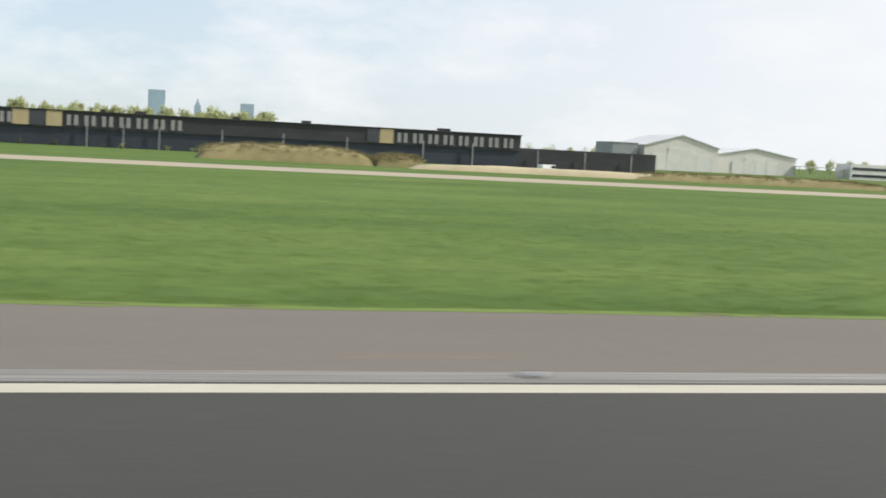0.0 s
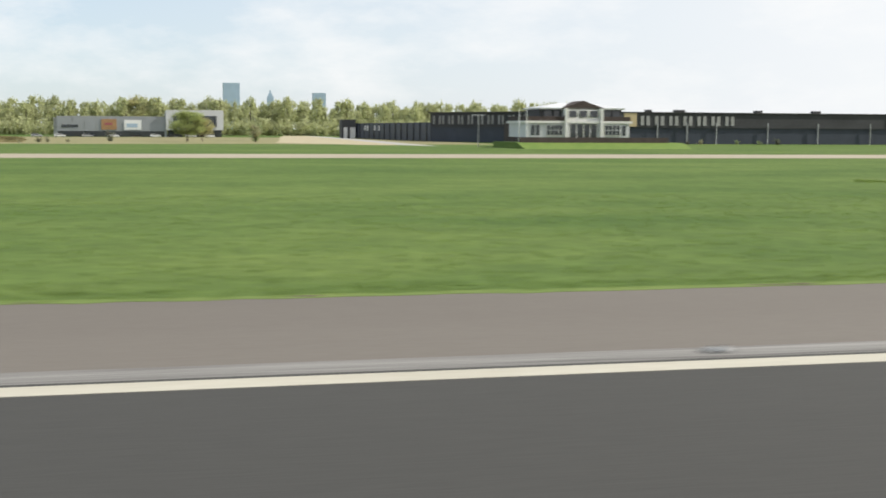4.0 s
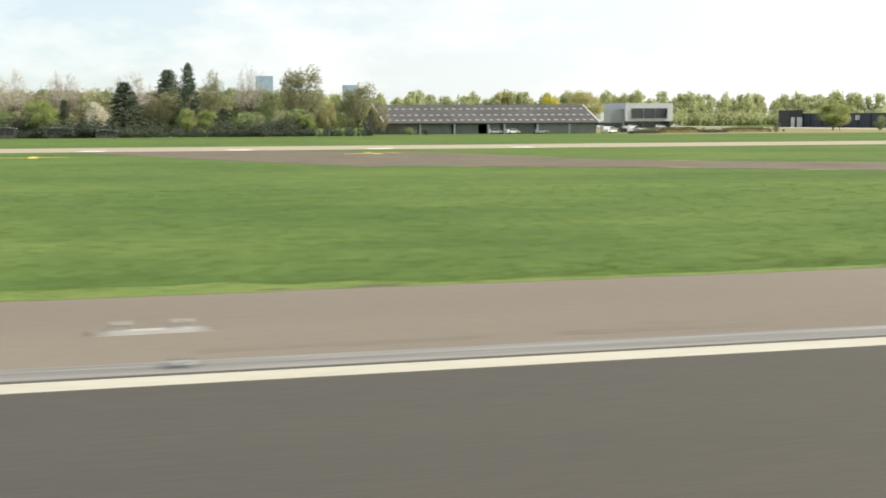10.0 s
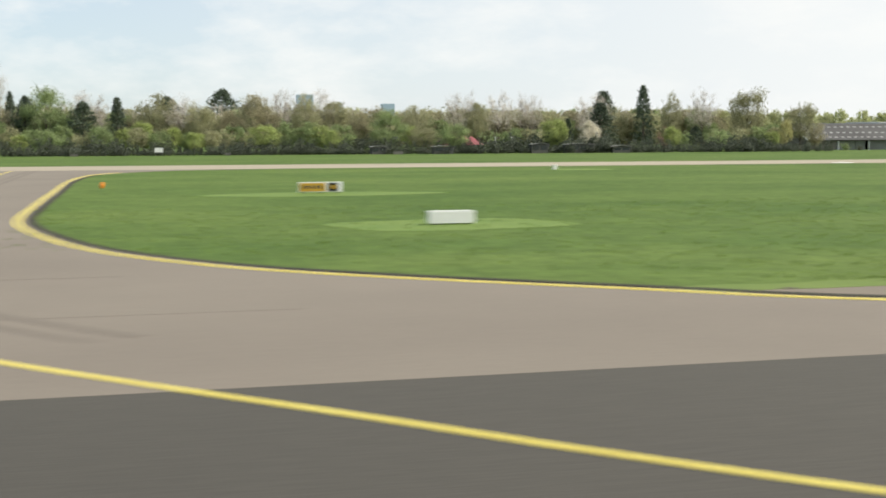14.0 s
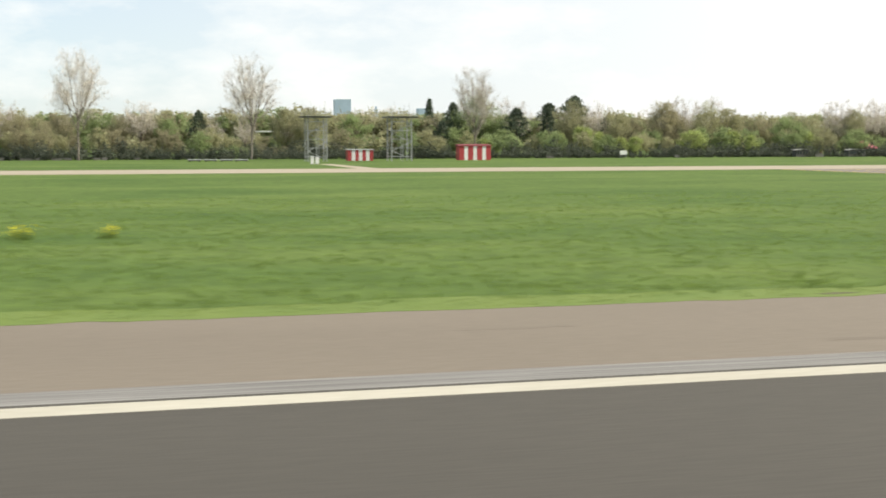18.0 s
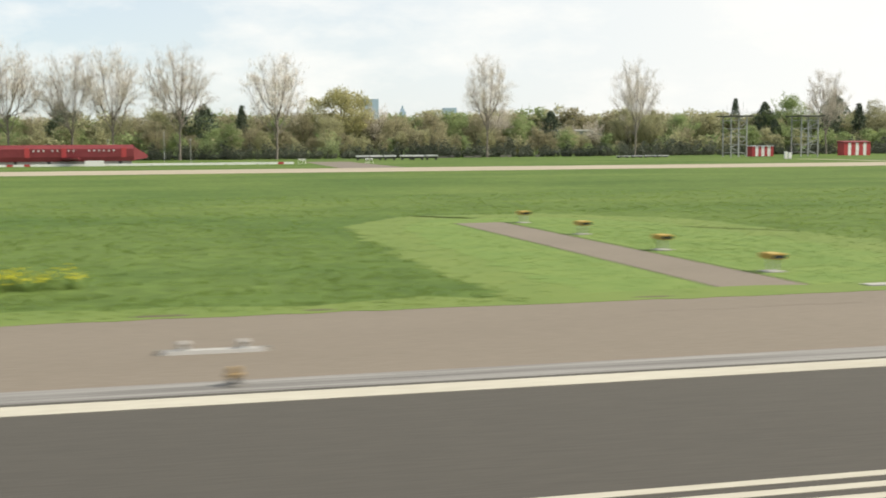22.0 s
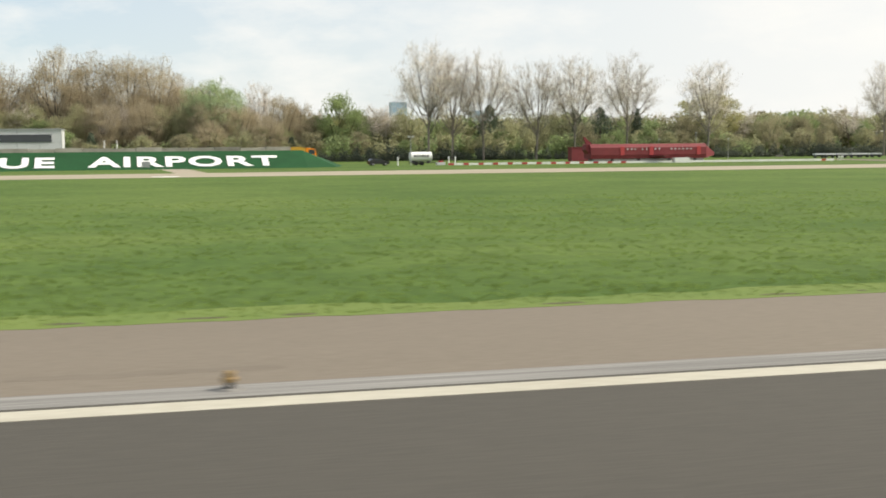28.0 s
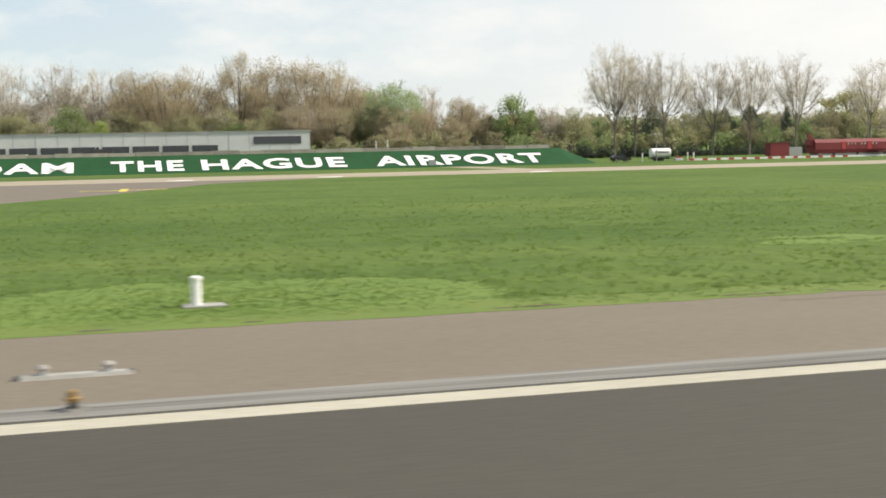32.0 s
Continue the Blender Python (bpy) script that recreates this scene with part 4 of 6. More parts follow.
while x < 299:
    gap = 10 < x < 36                    # the white workshop shows here
    if not (231 < x < 249 or 250 < x < 263 or 192 < x < 206):
        items.append((rt.choice(("budding", "leafy", "greenshrub", "brownshrub", "leafy", "bright", "budding") if x > 60 else ("budding", "brown", "greenshrub", "brownshrub", "leafy", "brown", "budding")), x + 1, rt.uniform(330, 345), rt.uniform(5.5, 9.0) * (0.5 if gap else 1), rt.uniform(1.0, 1.5)))
    if x > -190:
        items.append((rt.choice(("budding", "brown", "budding", "leafy", "brown")), x, rt.uniform(364, 372), rt.uniform(10.5, 13.8) * (0.52 if gap else 1), 1.3))
        items.append((rt.choice(("budding", "brown", "budding", "leafy", "bare")), x + 1.5, rt.uniform(380, 400), rt.uniform(12.3, 15.0) * (0.5 if gap else 1), 1.4))
    else:
        items.append(("oak", x, rt.uniform(376, 392), rt.uniform(17, 23) - (6 if x > -205 else 0), 1.2))
    x += 3.2
for i in range(24):                     # the wood goes on behind the workshop
    items.append((rt.choice(("budding", "brown", "leafy", "bare")), 4 + i * 3.6, rt.uniform(456, 480), rt.uniform(14.5, 18.5), 1.3))
wood("undergrowth", "tangled brown and green undergrowth at the wood's edge", items, thin=7)
items = []
x = 150.0
while x < 705:
    for row in range(2):
        items.append((rt.choice(("leafy", "bright", "bright", "pale")), x + rt.uniform(-2, 2), 690 + 30 * row + rt.uniform(-8, 8), rt.uniform(15, 22), rt.uniform(0.5, 0.75)))
    for dx in (0.0, 2.3):
        items.append((rt.choice(("greenshrub", "brightshrub")), x + dx, 670 + rt.uniform(-5, 5), rt.uniform(7, 11), 1.2))
    x += 4.6
x = 890
while x < 1700:
    items.append((rt.choice(("leafy", "budding", "bare")), x, 900 + rt.uniform(-30, 30), rt.uniform(9, 14), 1.0))
    x += 8
# the whole row takes the leaf colour paled for haze
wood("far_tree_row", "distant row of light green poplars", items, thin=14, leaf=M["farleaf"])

# ---- buildings ----
def tower(x0, x1, y, z, depth, mat_, label, steps=()):
    e = thing("office_tower", label, "tower", (x0 + x1) / 2, y, 0)
    w = (x1 - x0) / 2
    bx(-w, 0, 0, w, depth, z).ob("shaft", mat_, e)
    for a, b, c in steps:
        bx(-w * a, depth * 0.2, b, w * a, depth * 0.8, c).ob("crown", mat_, e)
    for k in range(int(z / 14)):
        bx(-w, -0.15, 8 + 14 * k, w, 0.0, 9.5 + 14 * k).ob("floor_band", M["blueglass"], e)
    return e


# the towers' haze is only their pale glass colour
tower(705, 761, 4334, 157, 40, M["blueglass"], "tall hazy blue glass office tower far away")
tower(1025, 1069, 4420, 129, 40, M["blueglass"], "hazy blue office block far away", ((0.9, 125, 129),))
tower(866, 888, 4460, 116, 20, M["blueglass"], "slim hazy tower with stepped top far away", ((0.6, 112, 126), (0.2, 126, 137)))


# the big black business complex with its two-storey front
def complex_building():
    e = thing("business_complex", "long black two-storey business building with white window strips", "building", -19.0, -0.8)
    e.scale = (1.065, 1.065, 1.035)
    Geo().prism([(564, 331), (711, 331), (711, 418), (590, 418), (540.8, 380)], 0, 4.7).ob("ground_floor_wall", M["navy"], e)
    Geo().prism([(563.7, 330.6), (711, 330.6), (711, 417), (590, 417), (540.5, 379.7)], 4.7, 9.0).ob("upper_wall", M["blackwall"], e)
    Geo().prism([(563.3, 330.2), (711.4, 330.2), (711.4, 417.6), (590, 417.6), (539.9, 379.8)], 9.0, 9.25).ob("roof_edge", M["dsteel"], e)
    Geo().prism([(711, 331), (752, 331), (752, 400), (711, 400)], 0, 5.6).ob("low_wing", M["blackwall"], e)
    Geo().prism([(540.7, 380.2), (589, 418), (600, 497), (535.0, 497)], 0, 6.1).ob("rear_wing", M["navy"], e, "navy-black metal rear wing")
    Geo().prism([(529.5, 492), (534.9, 490), (535.0, 500), (530.0, 502)], 0, 7.6).ob("entrance_block", M["blackwall"], e)
    Geo().prism([(530.2, 491.4), (531.6, 490.9), (531.7, 492.0), (530.3, 492.2)], 0, 4.4).ob("white_gate", M["white_wall"], e)
    Geo().prism([(532.6, 490.5), (534.6, 489.8), (534.7, 491.0), (532.7, 491.4)], 0, 4.4).ob("white_gate", M["white_wall"], e)
    for x0, x1, m_ in ((577.0, 581.0, "cream"), (585.2, 589.0, "cream"), (671.0, 674.8, "cream")):
        bx(x0, 330.35, 5.0, x1, 330.6, 8.9).ob("cream_panel", M[m_], e, "cream yellow wall panel")
    for x0, x1 in ((581.2, 585.0), (667.6, 670.8)):
        bx(x0, 330.45, 5.0, x1, 330.6, 8.7).ob("stair_window", M["glass"], e, "dark stairwell glazing")
    for a, b in ((565.5, 576.0), (590.2, 619.5), (676.0, 709.5)):
        x = a
        while x < b:
            for o in (0.0, 1.75):
                bx(x + o, 330.42, 5.5, x + o + 0.95, 330.6, 8.1).ob("window", M["skylight"], e, "tall narrow window with white blind")
                bx(x + o - 0.08, 330.36, 5.4, x + o + 1.03, 330.44, 5.5).ob("window_sill", M["steel"], e)
            x += 4.3
    for x in (595, 604, 613, 629, 645, 662, 683, 697, 716, 730, 744):
        bx(x, 330.0, 0, x + 0.28, 330.3, 6.2 if x < 715 else 5.2).ob("pale_post", M["steel"], e, "pale steel post")
    for x, w in ((607, 3.0), (633, 2.0), (691, 3.5), (598, 1.5), (652, 2.4)):
        bx(x, 345, 9.25, x + w, 347, 10.2).ob("roof_unit", M["dsteel"], e, "dark roof unit")
    # west face: narrow windows on the upper floor, posts and small windows on the rear wing
    for i in range(22):
        t = (i + 1.2) / 23.5 + (0.012 if i % 2 else 0)
        x, y = 563.7 - 23.2 * t, 330.6 + 49.1 * t
        bx(x - 0.45, y, 5.5, x - 0.02, y + 0.75, 8.2).ob("window", M["skylight"], e, "tall narrow window with white blind")
    for i in range(14):
        t = (i + 0.5) / 14
        x, y = 540.7 - 5.7 * t, 380.2 + 116.8 * t
        bx(x - 0.3, y, 0, x + 0.1, y + 0.3, 6.0).ob("panel_joint", M["dsteel"], e)
    for t in (0.60, 0.66, 0.76, 0.80):
        x, y = 540.7 - 5.7 * t, 380.2 + 116.8 * t
        bx(x - 0.25, y, 3.2, x + 0.1, y + 2.6, 5.2).ob("small_window", M["white_wall"], e)
    return e


complex_building()


# the white pavilion in front of it
def pavilion():
    e = thing("white_pavilion", "white clubhouse with brown brick bands and a low hipped roof", "building", 559.4, 264.0, 0)
    e.scale = (1.150, 1.150, 1.112)
    bx(-13.0, -4.0, 1.0, 17.0, -3.5, 2.2).ob("terrace_wall", M["brick"], e, "low dark brick terrace wall")
    Geo().profile_x([(-9, -0.05), (-3.9, 1.2), (13, 1.2), (13, -0.05)], -13.5, 20).ob("terrace", M["mown"], e, "raised grass terrace")
    bx(-10.5, 0, 1.2, 10.5, 12, 2.2).ob("plinth", M["brick"], e)
    bx(-10.5, 0, 2.2, 10.5, 12, 5.0).ob("lower_wall", M["lightgrey"], e)
    bx(-10.9, -0.4, 5.0, 10.9, 12.4, 5.45).ob("cornice", M["white_wall"], e)
    bx(-10.6, -0.2, 5.45, -2.4, 12.2, 6.35).ob("parapet", M["brick"], e)
    bx(4.6, -0.2, 5.45, 10.6, 12.2, 6.35).ob("parapet", M["brick"], e)
    bx(-7.4, 1.5, 5.45, 9.4, 11, 7.75).ob("upper_wall", M["blackwall"], e)
    bx(-2.9, 0.2, 5.45, 4.9, 1.5, 7.75).ob("bay_wall", M["white_wall"], e)
    bx(-7.8, 0.9, 7.75, 9.8, 11.6, 8.05).ob("eaves", M["white_wall"], e)
    Geo().add([(-7.9, 0.8, 8.05), (9.9, 0.8, 8.05), (9.9, 11.7, 8.05), (-7.9, 11.7, 8.05), (-2.0, 6, 9.2), (4.0, 6, 9.2)],
              [(0, 1, 5, 4), (1, 2, 5), (2, 3, 4, 5), (3, 0, 4), (3, 2, 1, 0)]).ob("roof", M["lightgrey"], e, "pale grey low roof")
    Geo().profile_y([(-3.2, 8.05), (5.2, 8.05), (1.0, 9.5)], 0.1, 6).ob("gable", M["brick"], e, "dark front gable")
    for x in (-2.9, 4.3):
        bx(x, -0.6, 2.2, x + 0.6, 0.2, 8.0).ob("column", M["white_wall"], e, "white square column")
    for x0, x1 in ((-6.6, -3.2), (5.2, 8.6)):
        bx(x0, -0.15, 2.5, x1, 0.0, 4.7).ob("window_frame", M["white_wall"], e)
        n = 4
        for i in range(n):
            for j in range(2):
                a = x0 + 0.15 + (x1 - x0 - 0.15) * i / n
                bx(a, -0.2, 2.65 + j * 1.02, a + (x1 - x0) / n - 0.18, -0.1, 3.55 + j * 1.02).ob("pane", M["glass"], e)
    bx(-1.9, -0.1, 2.2, 3.9, 0.0, 4.8).ob("entrance_glazing", M["glass"], e)
    for i in range(5):
        bx(-1.9 + i * 1.4, -0.2, 2.2, -1.75 + i * 1.4, -0.1, 4.8).ob("mullion", M["white_wall"], e)
    for x0 in (-6.6, -4.6, -1.9, 0.2, 2.4, 5.6, 7.4):
        y = 1.4 if x0 < -3 or x0 > 5 else 0.1
        bx(x0, y - 0.1, 6.2, x0 + 1.5, y, 7.5).ob("upper_window", M["glass"], e)
    for x0 in (-9.6, -8.6, 9.0):
        bx(x0, -0.1, 2.6, x0 + 0.7, 0.0, 4.6).ob("side_window", M["glass"], e)
    for x in (-12.9, -11.4):
        Geo().tube([(x, -3, 1.2), (x, -3, 7.8)], [0.09, 0.06]).ob("flagpole", M["gloss_white"], e)
    return e


pavilion()
e = thing("brick_annex", "dark brick two-storey annex beside the clubhouse", "building", 550.4, 282.0, 0)
e.scale = (0.86, 0.9, 1.044)
bx(0, 0, 0, 9.5, 12, 5.3).ob("wall", M["brick"], e)
bx(-0.2, -0.2, 5.3, 9.7, 12.2, 5.55).ob("roof_edge", M["dsteel"], e)
for x in (2.0, 4.6, 6.6):
    bx(x, -0.12, 2.2, x + 0.9, 0, 4.0).ob("window", M["lightgrey"], e, "small pale window")
bx(5.5, 3, 5.55, 9.5, 11, 8.2).ob("upper_storey", M["blackwall"], e)
e = thing("street_lamp", "slim pale street lamp with a short arm", "lamp post", 541.9, 285.1, 0)
e.scale = (1.0, 1.0, 1.038)
Geo().tube([(0, 0, 0), (0, 0, 7.2)], [0.12, 0.07], 8).ob("pole", M["steel"], e)
bx(-1.6, -0.1, 7.1, 1.6, 0.1, 7.25).ob("lamp_arm", M["lightgrey"], e)


def mound(name, label, x, y, lx, ly, h, m_, seed):
    """A hump of earth with an uneven top."""
    nx, ny = 36, 12
    v, f = [], []
    for j in range(ny + 1):
        for i in range(nx + 1):
            u, w = i / nx * 2 - 1, j / ny * 2 - 1
            r = max(0, 1 - abs(u) ** 4) * max(0, 1 - w * w)
            z = h * r ** 0.35 * (0.9 + 0.16 * noise.noise((u * 4 + seed, w * 2, seed)))
            v.append((x + u * lx / 2, y + w * ly / 2, z - 0.05))
    for j in range(ny):
        for i in range(nx):
            a = j * (nx + 1) + i
            f += [(a, a + 1, a + nx + 2), (a, a + nx + 2, a + nx + 1)]
    o = new(name, fast_mesh(name, v, f))
    o.data.materials.append(m_)
    tagged(o, label, "mound")
    if m_ is M["drygrass"]:            # rough dry stalks over the hump
        rsm = np.random.default_rng(int(seed * 10))
        pts = np.array(v)
        pts = pts[pts[:, 2] > h * 0.25]
        p = pts[rsm.integers(0, len(pts), 700)] + rsm.normal(0, 0.5, (700, 3)) * np.array([1, 0.6, 0.15])
        tv, tf = twig_cloud(rsm, np.repeat(p, 5, 0) + rsm.normal(0, 0.25, (3500, 3)) * np.array([1, 1, 0.1]), np.tile((0, 0, 1.0), (3500, 1)), 0.55, 0.07)
        t = new("dry_grass", fast_mesh("dry_grass", tv, tf))
        t.data.materials.append(M["drygrass"])
        t.parent = o
    return o


mound("earth_mound", "long earth mound with dry yellow grass", 656.7, 257.3, 35.9, 12.7, 3.68, M["drygrass"], 1.3)
mound("earth_mound", "small earth mound with dry grass", 680.1, 254.9, 10.4, 8.4, 2.74, M["drygrass"], 4.1)
rf = random.Random(41)
edge = [(384 + i * 1.78, 312 + 0.15 * i + 2.5 * math.sin(i * 0.13) + rf.gauss(0, 0.7)) for i in range(100)]
setting(Geo().prism(edge + [(561.1, 429.2), (547.0, 544.5), (397.7, 528.6), (384.1, 391.5)], -0.05, 0.006), "rough_field", M["dryfield"], "rough field of dry yellowish grass and soil", "field")
setting(Geo().prism([(500.4, 349.1), (512.5, 323.2), (524.0, 306.2), (528.0, 309.4), (537.3, 448.2), (546.9, 642.4), (537.3, 684.9), (521.6, 554.1), (509.1, 425.3)], -0.05, 0.012), "sandy_ground", M["sand"], "bare sandy ground beside the road", "ground")
setting(Geo().prism([(528.3, 308.3), (533.8, 290.8), (541.7, 428.2), (549.6, 597.6), (547.6, 685.8)], -0.05, 0.018), "access_road", M["concrete"], "pale grey access road", "road")
mound("soil_bank", "long low strip of bare sandy soil", 711.6, 244.7, 62.2, 6.2, 1.51, M["sand"], 9.2)
mound("rough_hump", "grassy rough hump with brown weeds", 758.9, 245.4, 62.4, 8.3, 1.81, M["drygrass"], 12.2)

# the timber shed with its long grey roof
def shed():
    e = thing("timber_shed", "long open timber shed with grey skylit roof", "shed", 316.6, 350.3, 0, -10.0)
    L, D = 61.0, 20.0
    Geo().add([(-0.6, -0.8, 3.2), (L + 0.6, -0.8, 3.2), (L + 0.6, D / 2, 8.4), (-0.6, D / 2, 8.4), (-0.6, -0.8, 3.0), (L + 0.6, -0.8, 3.0), (L + 0.6, D / 2, 8.2), (-0.6, D / 2, 8.2)],
              [(0, 1, 2, 3), (7, 6, 5, 4), (0, 4, 5, 1), (1, 5, 6, 2), (3, 7, 4, 0), (2, 6, 7, 3)]).ob("front_roof", M["roof"], e)
    Geo().add([(-0.6, D + 0.8, 3.2), (L + 0.6, D + 0.8, 3.2), (L + 0.6, D / 2, 8.4), (-0.6, D / 2, 8.4)], [(0, 3, 2, 1)]).ob("rear_roof", M["roof"], e)
    bx(-0.6, D / 2 - 0.25, 8.3, L + 0.6, D / 2 + 0.25, 8.52).ob("ridge_cap", M["greycl"], e)
    s = (8.4 - 3.2) / (D / 2 + 0.8)
    for r, y in enumerate((0.6, 3.6, 7.3)):
        for i in range(29):
            x = 0.9 + i * 2.1 + (0.4 if r == 1 else 0)
            z = 3.2 + s * (y + 0.8)
            w, d = 0.95, 0.55
            Geo().add([(x, y, z + 0.03), (x + w, y, z + 0.03), (x + w, y + d, z + d * s + 0.03), (x, y + d, z + d * s + 0.03),
                       (x, y, z - 0.02), (x + w, y, z - 0.02), (x + w, y + d, z + d * s - 0.02), (x, y + d, z + d * s - 0.02)],
                      [(0, 1, 2, 3), (0, 4, 5, 1), (1, 5, 6, 2), (2, 6, 7, 3), (3, 7, 4, 0)]).ob("skylight", M["skylight"], e)
    bx(0, D - 0.3, 0, L, D, 3.2).ob("rear_wall", M["wood"], e)
    for x in (0, L - 0.3):
        Geo().profile_x([(0, 0), (D, 0), (D, 3.2), (D / 2, 8.2), (0, 3.2)], x, x + 0.3).ob("gable_wall", M["wood"], e)
    # boarded bays, and grey partitions a little way inside the open ones
    for x0, x1, m_ in ((0.3, 9.6, "wood"), (43.8, 61.5, "panel")):
        for i in range(int((x1 - x0) / 1.0)):
            bx(x0 + i, 0.1, 0, x0 + i + 0.96, 0.2, 3.1).ob("wall_board", M[m_], e)
    for x0, x1, m_ in ((9.8, 16.0, "panel"), (20.5, 27.0, "panel"), (29.6, 33.6, "panel"), (34.2, 38.6, "panel"), (16.2, 19.3, "panel"), (38.8, 43.4, "panel")):
        bx(x0, 1.0, 0, x1, 1.15, 3.3).ob("partition", M[m_], e, "grey partition inside the bay")
    for x in (9.6, 19.5, 29.3, 34.0, 43.6, 52.9):
        bx(x, -0.3, 0, x + 0.4, 0.05, 3.1).ob("post", M["lightgrey"], e, "pale grey post")
    bx(0, -0.35, 2.85, L, -0.05, 3.1).ob("eaves_beam", M["wood"], e)
    for x in (L + 0.65, -0.65):
        Geo().tube([(x, -0.9, 3.2), (x, D / 2, 8.45)], [0.2, 0.2]).ob("verge_board", M["gloss_white"], e, "white verge board")
    for part in e.children:             # the shed is sheared so its gable edges fit the camera's view
        for vtx in part.data.vertices:
            vtx.co.x -= 0.29 * vtx.co.y
    return e


shed()


def car(x, y, rz, body, label, van=False):
    e = thing("van" if van else "car", label, "van" if van else "car", x, y, 0, rz, group="parked cars")
    h = 1.95 if van else 1.42
    prof = [(-2.15, 0.3), (2.15, 0.3), (2.2, 0.75), (1.9, 0.9), (1.1, 0.98), (0.55, h), (-1.5, h), (-2.1, 0.95)] if not van else [(-2.4, 0.3), (2.4, 0.3), (2.4, 0.9), (1.75, 1.1), (1.3, h), (-2.4, h)]
    Geo().profile_y(prof, -0.85, 0.85).ob("body", body, e, bevel=0.05)
    gl = [(-1.45, 0.98), (1.0, 0.98), (0.5, h - 0.1), (-1.4, h - 0.1)] if not van else [(0.2, 1.15), (1.65, 1.15), (1.25, h - 0.15), (0.2, h - 0.15)]
    for y0 in (-0.87, 0.855):
        Geo().profile_y(gl, y0, y0 + 0.015).ob("side_window", M["glass"], e)
    for wx in (-1.35, 1.35):
        for wy in (-0.88, 0.68):
            w = Geo().tube([(wx, wy, 0.32), (wx, wy + 0.2, 0.32)], [0.32, 0.32], 14).ob("wheel", M["black"], e)
            Geo().tube([(wx, wy - 0.01, 0.32), (wx, wy + 0.21, 0.32)], [0.17, 0.17], 10).ob("rim", M["steel"], w)
    return e


for x, y, rz, b, l in ((330.8, 351.5, 80, "carwhite", "white car parked in the shed"), (352.5, 343.8, 10, "carwhite", "white trailer car parked in the shed"), (360.8, 342.4, 5, "carsilver", "silver car parked in the shed"),
                       (383.8, 346.3, 30, "carwhite", "white car parked beside the shed"), (391.1, 354.9, 90, "carblack", "dark car parked beside the shed"), (397.4, 362.5, 20, "carwhite", "white car parked on rough ground"),
                       (404.8, 383.9, 60, "carsilver", "silver car parked on rough ground"), (412.2, 392.6, 10, "carwhite", "white car parked on rough ground"),
                       (431.1, 518.8, 0, "carwhite", "white car parked before the showroom"), (441.5, 522.7, 0, "carsilver", "silver car parked before the showroom"),
                       (451.6, 523.5, 10, "carwhite", "white car parked before the showroom"), (460.6, 527.3, 0, "carblack", "dark car parked before the showroom"), (482.5, 528.5, 0, "carwhite", "white car parked before the showroom"),
                       (390.0, 342.3, 5, "carwhite", "white car parked on rough ground"), (393.1, 347.6, 80, "carsilver", "silver car parked on rough ground"), (347.8, 345.6, 0, "carwhite", "white car parked under the shed roof"), (340.0, 348.6, 0, "carsilver", "silver car parked under the shed roof"), (422.4, 517.4, 0, "carsilver", "silver car parked before the showroom"), (468.3, 527.3, 0, "carwhite", "white car parked before the showroom"), (474.9, 526.7, 0, "carblack", "dark car parked before the showroom"), (490.1, 527.9, 5, "carwhite", "white car parked before the showroom"), (584.7, 347.8, 40, "carwhite", "white car parked at the black building")):
    car(x, y, rz, M[b], l)
car(718.0, 267.7, 20, M["carwhite"], "white van parked by the sandy strip", van=True)


# the grey showroom
def showroom():
    e = thing("showroom", "grey metal showroom with framed glass front", "building", 423.4, 548, 0)
    e.scale = (1.013, 1.06, 1.01)
    bx(4.5, 0, 0, 49, 30, 8.6).ob("hall", M["greycl"], e)
    bx(3.0, 2, 0, 4.5, 30, 8.0).ob("end_wall", M["steel"], e)
    bx(48.7, -1.5, 3.0, 72.6, 26, 11.4).ob("upper_box", M["lightgrey"], e)
    bx(49.5, 0.5, 0, 72, 26, 3.0).ob("glass_base", M["glass"], e)
    bx(51.6, -1.7, 4.3, 69.8, -1.45, 9.0).ob("front_window", M["glass"], e)
    for i in range(4):
        bx(51.6 + i * 5.95, -1.85, 4.3, 51.72 + i * 5.95, -1.7, 9.0).ob("mullion", M["steel"], e)
    bx(51.4, -1.9, 4.15, 70, -1.7, 4.35).ob("transom", M["steel"], e)
    bx(6.4, -0.15, 3.9, 13.0, 0, 5.0).ob("strip_window", M["glass"], e)
    bx(5.0, -0.1, 0, 48, 0, 2.4).ob("glazing", M["glass"], e)
    bx(22.3, -0.25, 3.0, 28.5, -0.02, 7.4).ob("poster", M["poster"], e, "orange and red advertising panel")
    bx(23.6, -0.3, 4.9, 26.8, -0.25, 5.9).ob("poster_stripe", M["rooftile"], e)
    bx(31.6, -0.25, 3.0, 38.6, -0.02, 7.1).ob("poster", M["gloss_white"], e, "white and blue advertising panel")
    bx(32.6, -0.3, 4.0, 37.0, -0.25, 5.6).ob("poster_stripe", M["blueglass"], e)
    for i in range(9):
        bx(6 + i * 4.8, -0.05, 2.4, 6.05 + i * 4.8, 0, 8.6).ob("cladding_joint", M["steel"], e)
    return e


showroom()


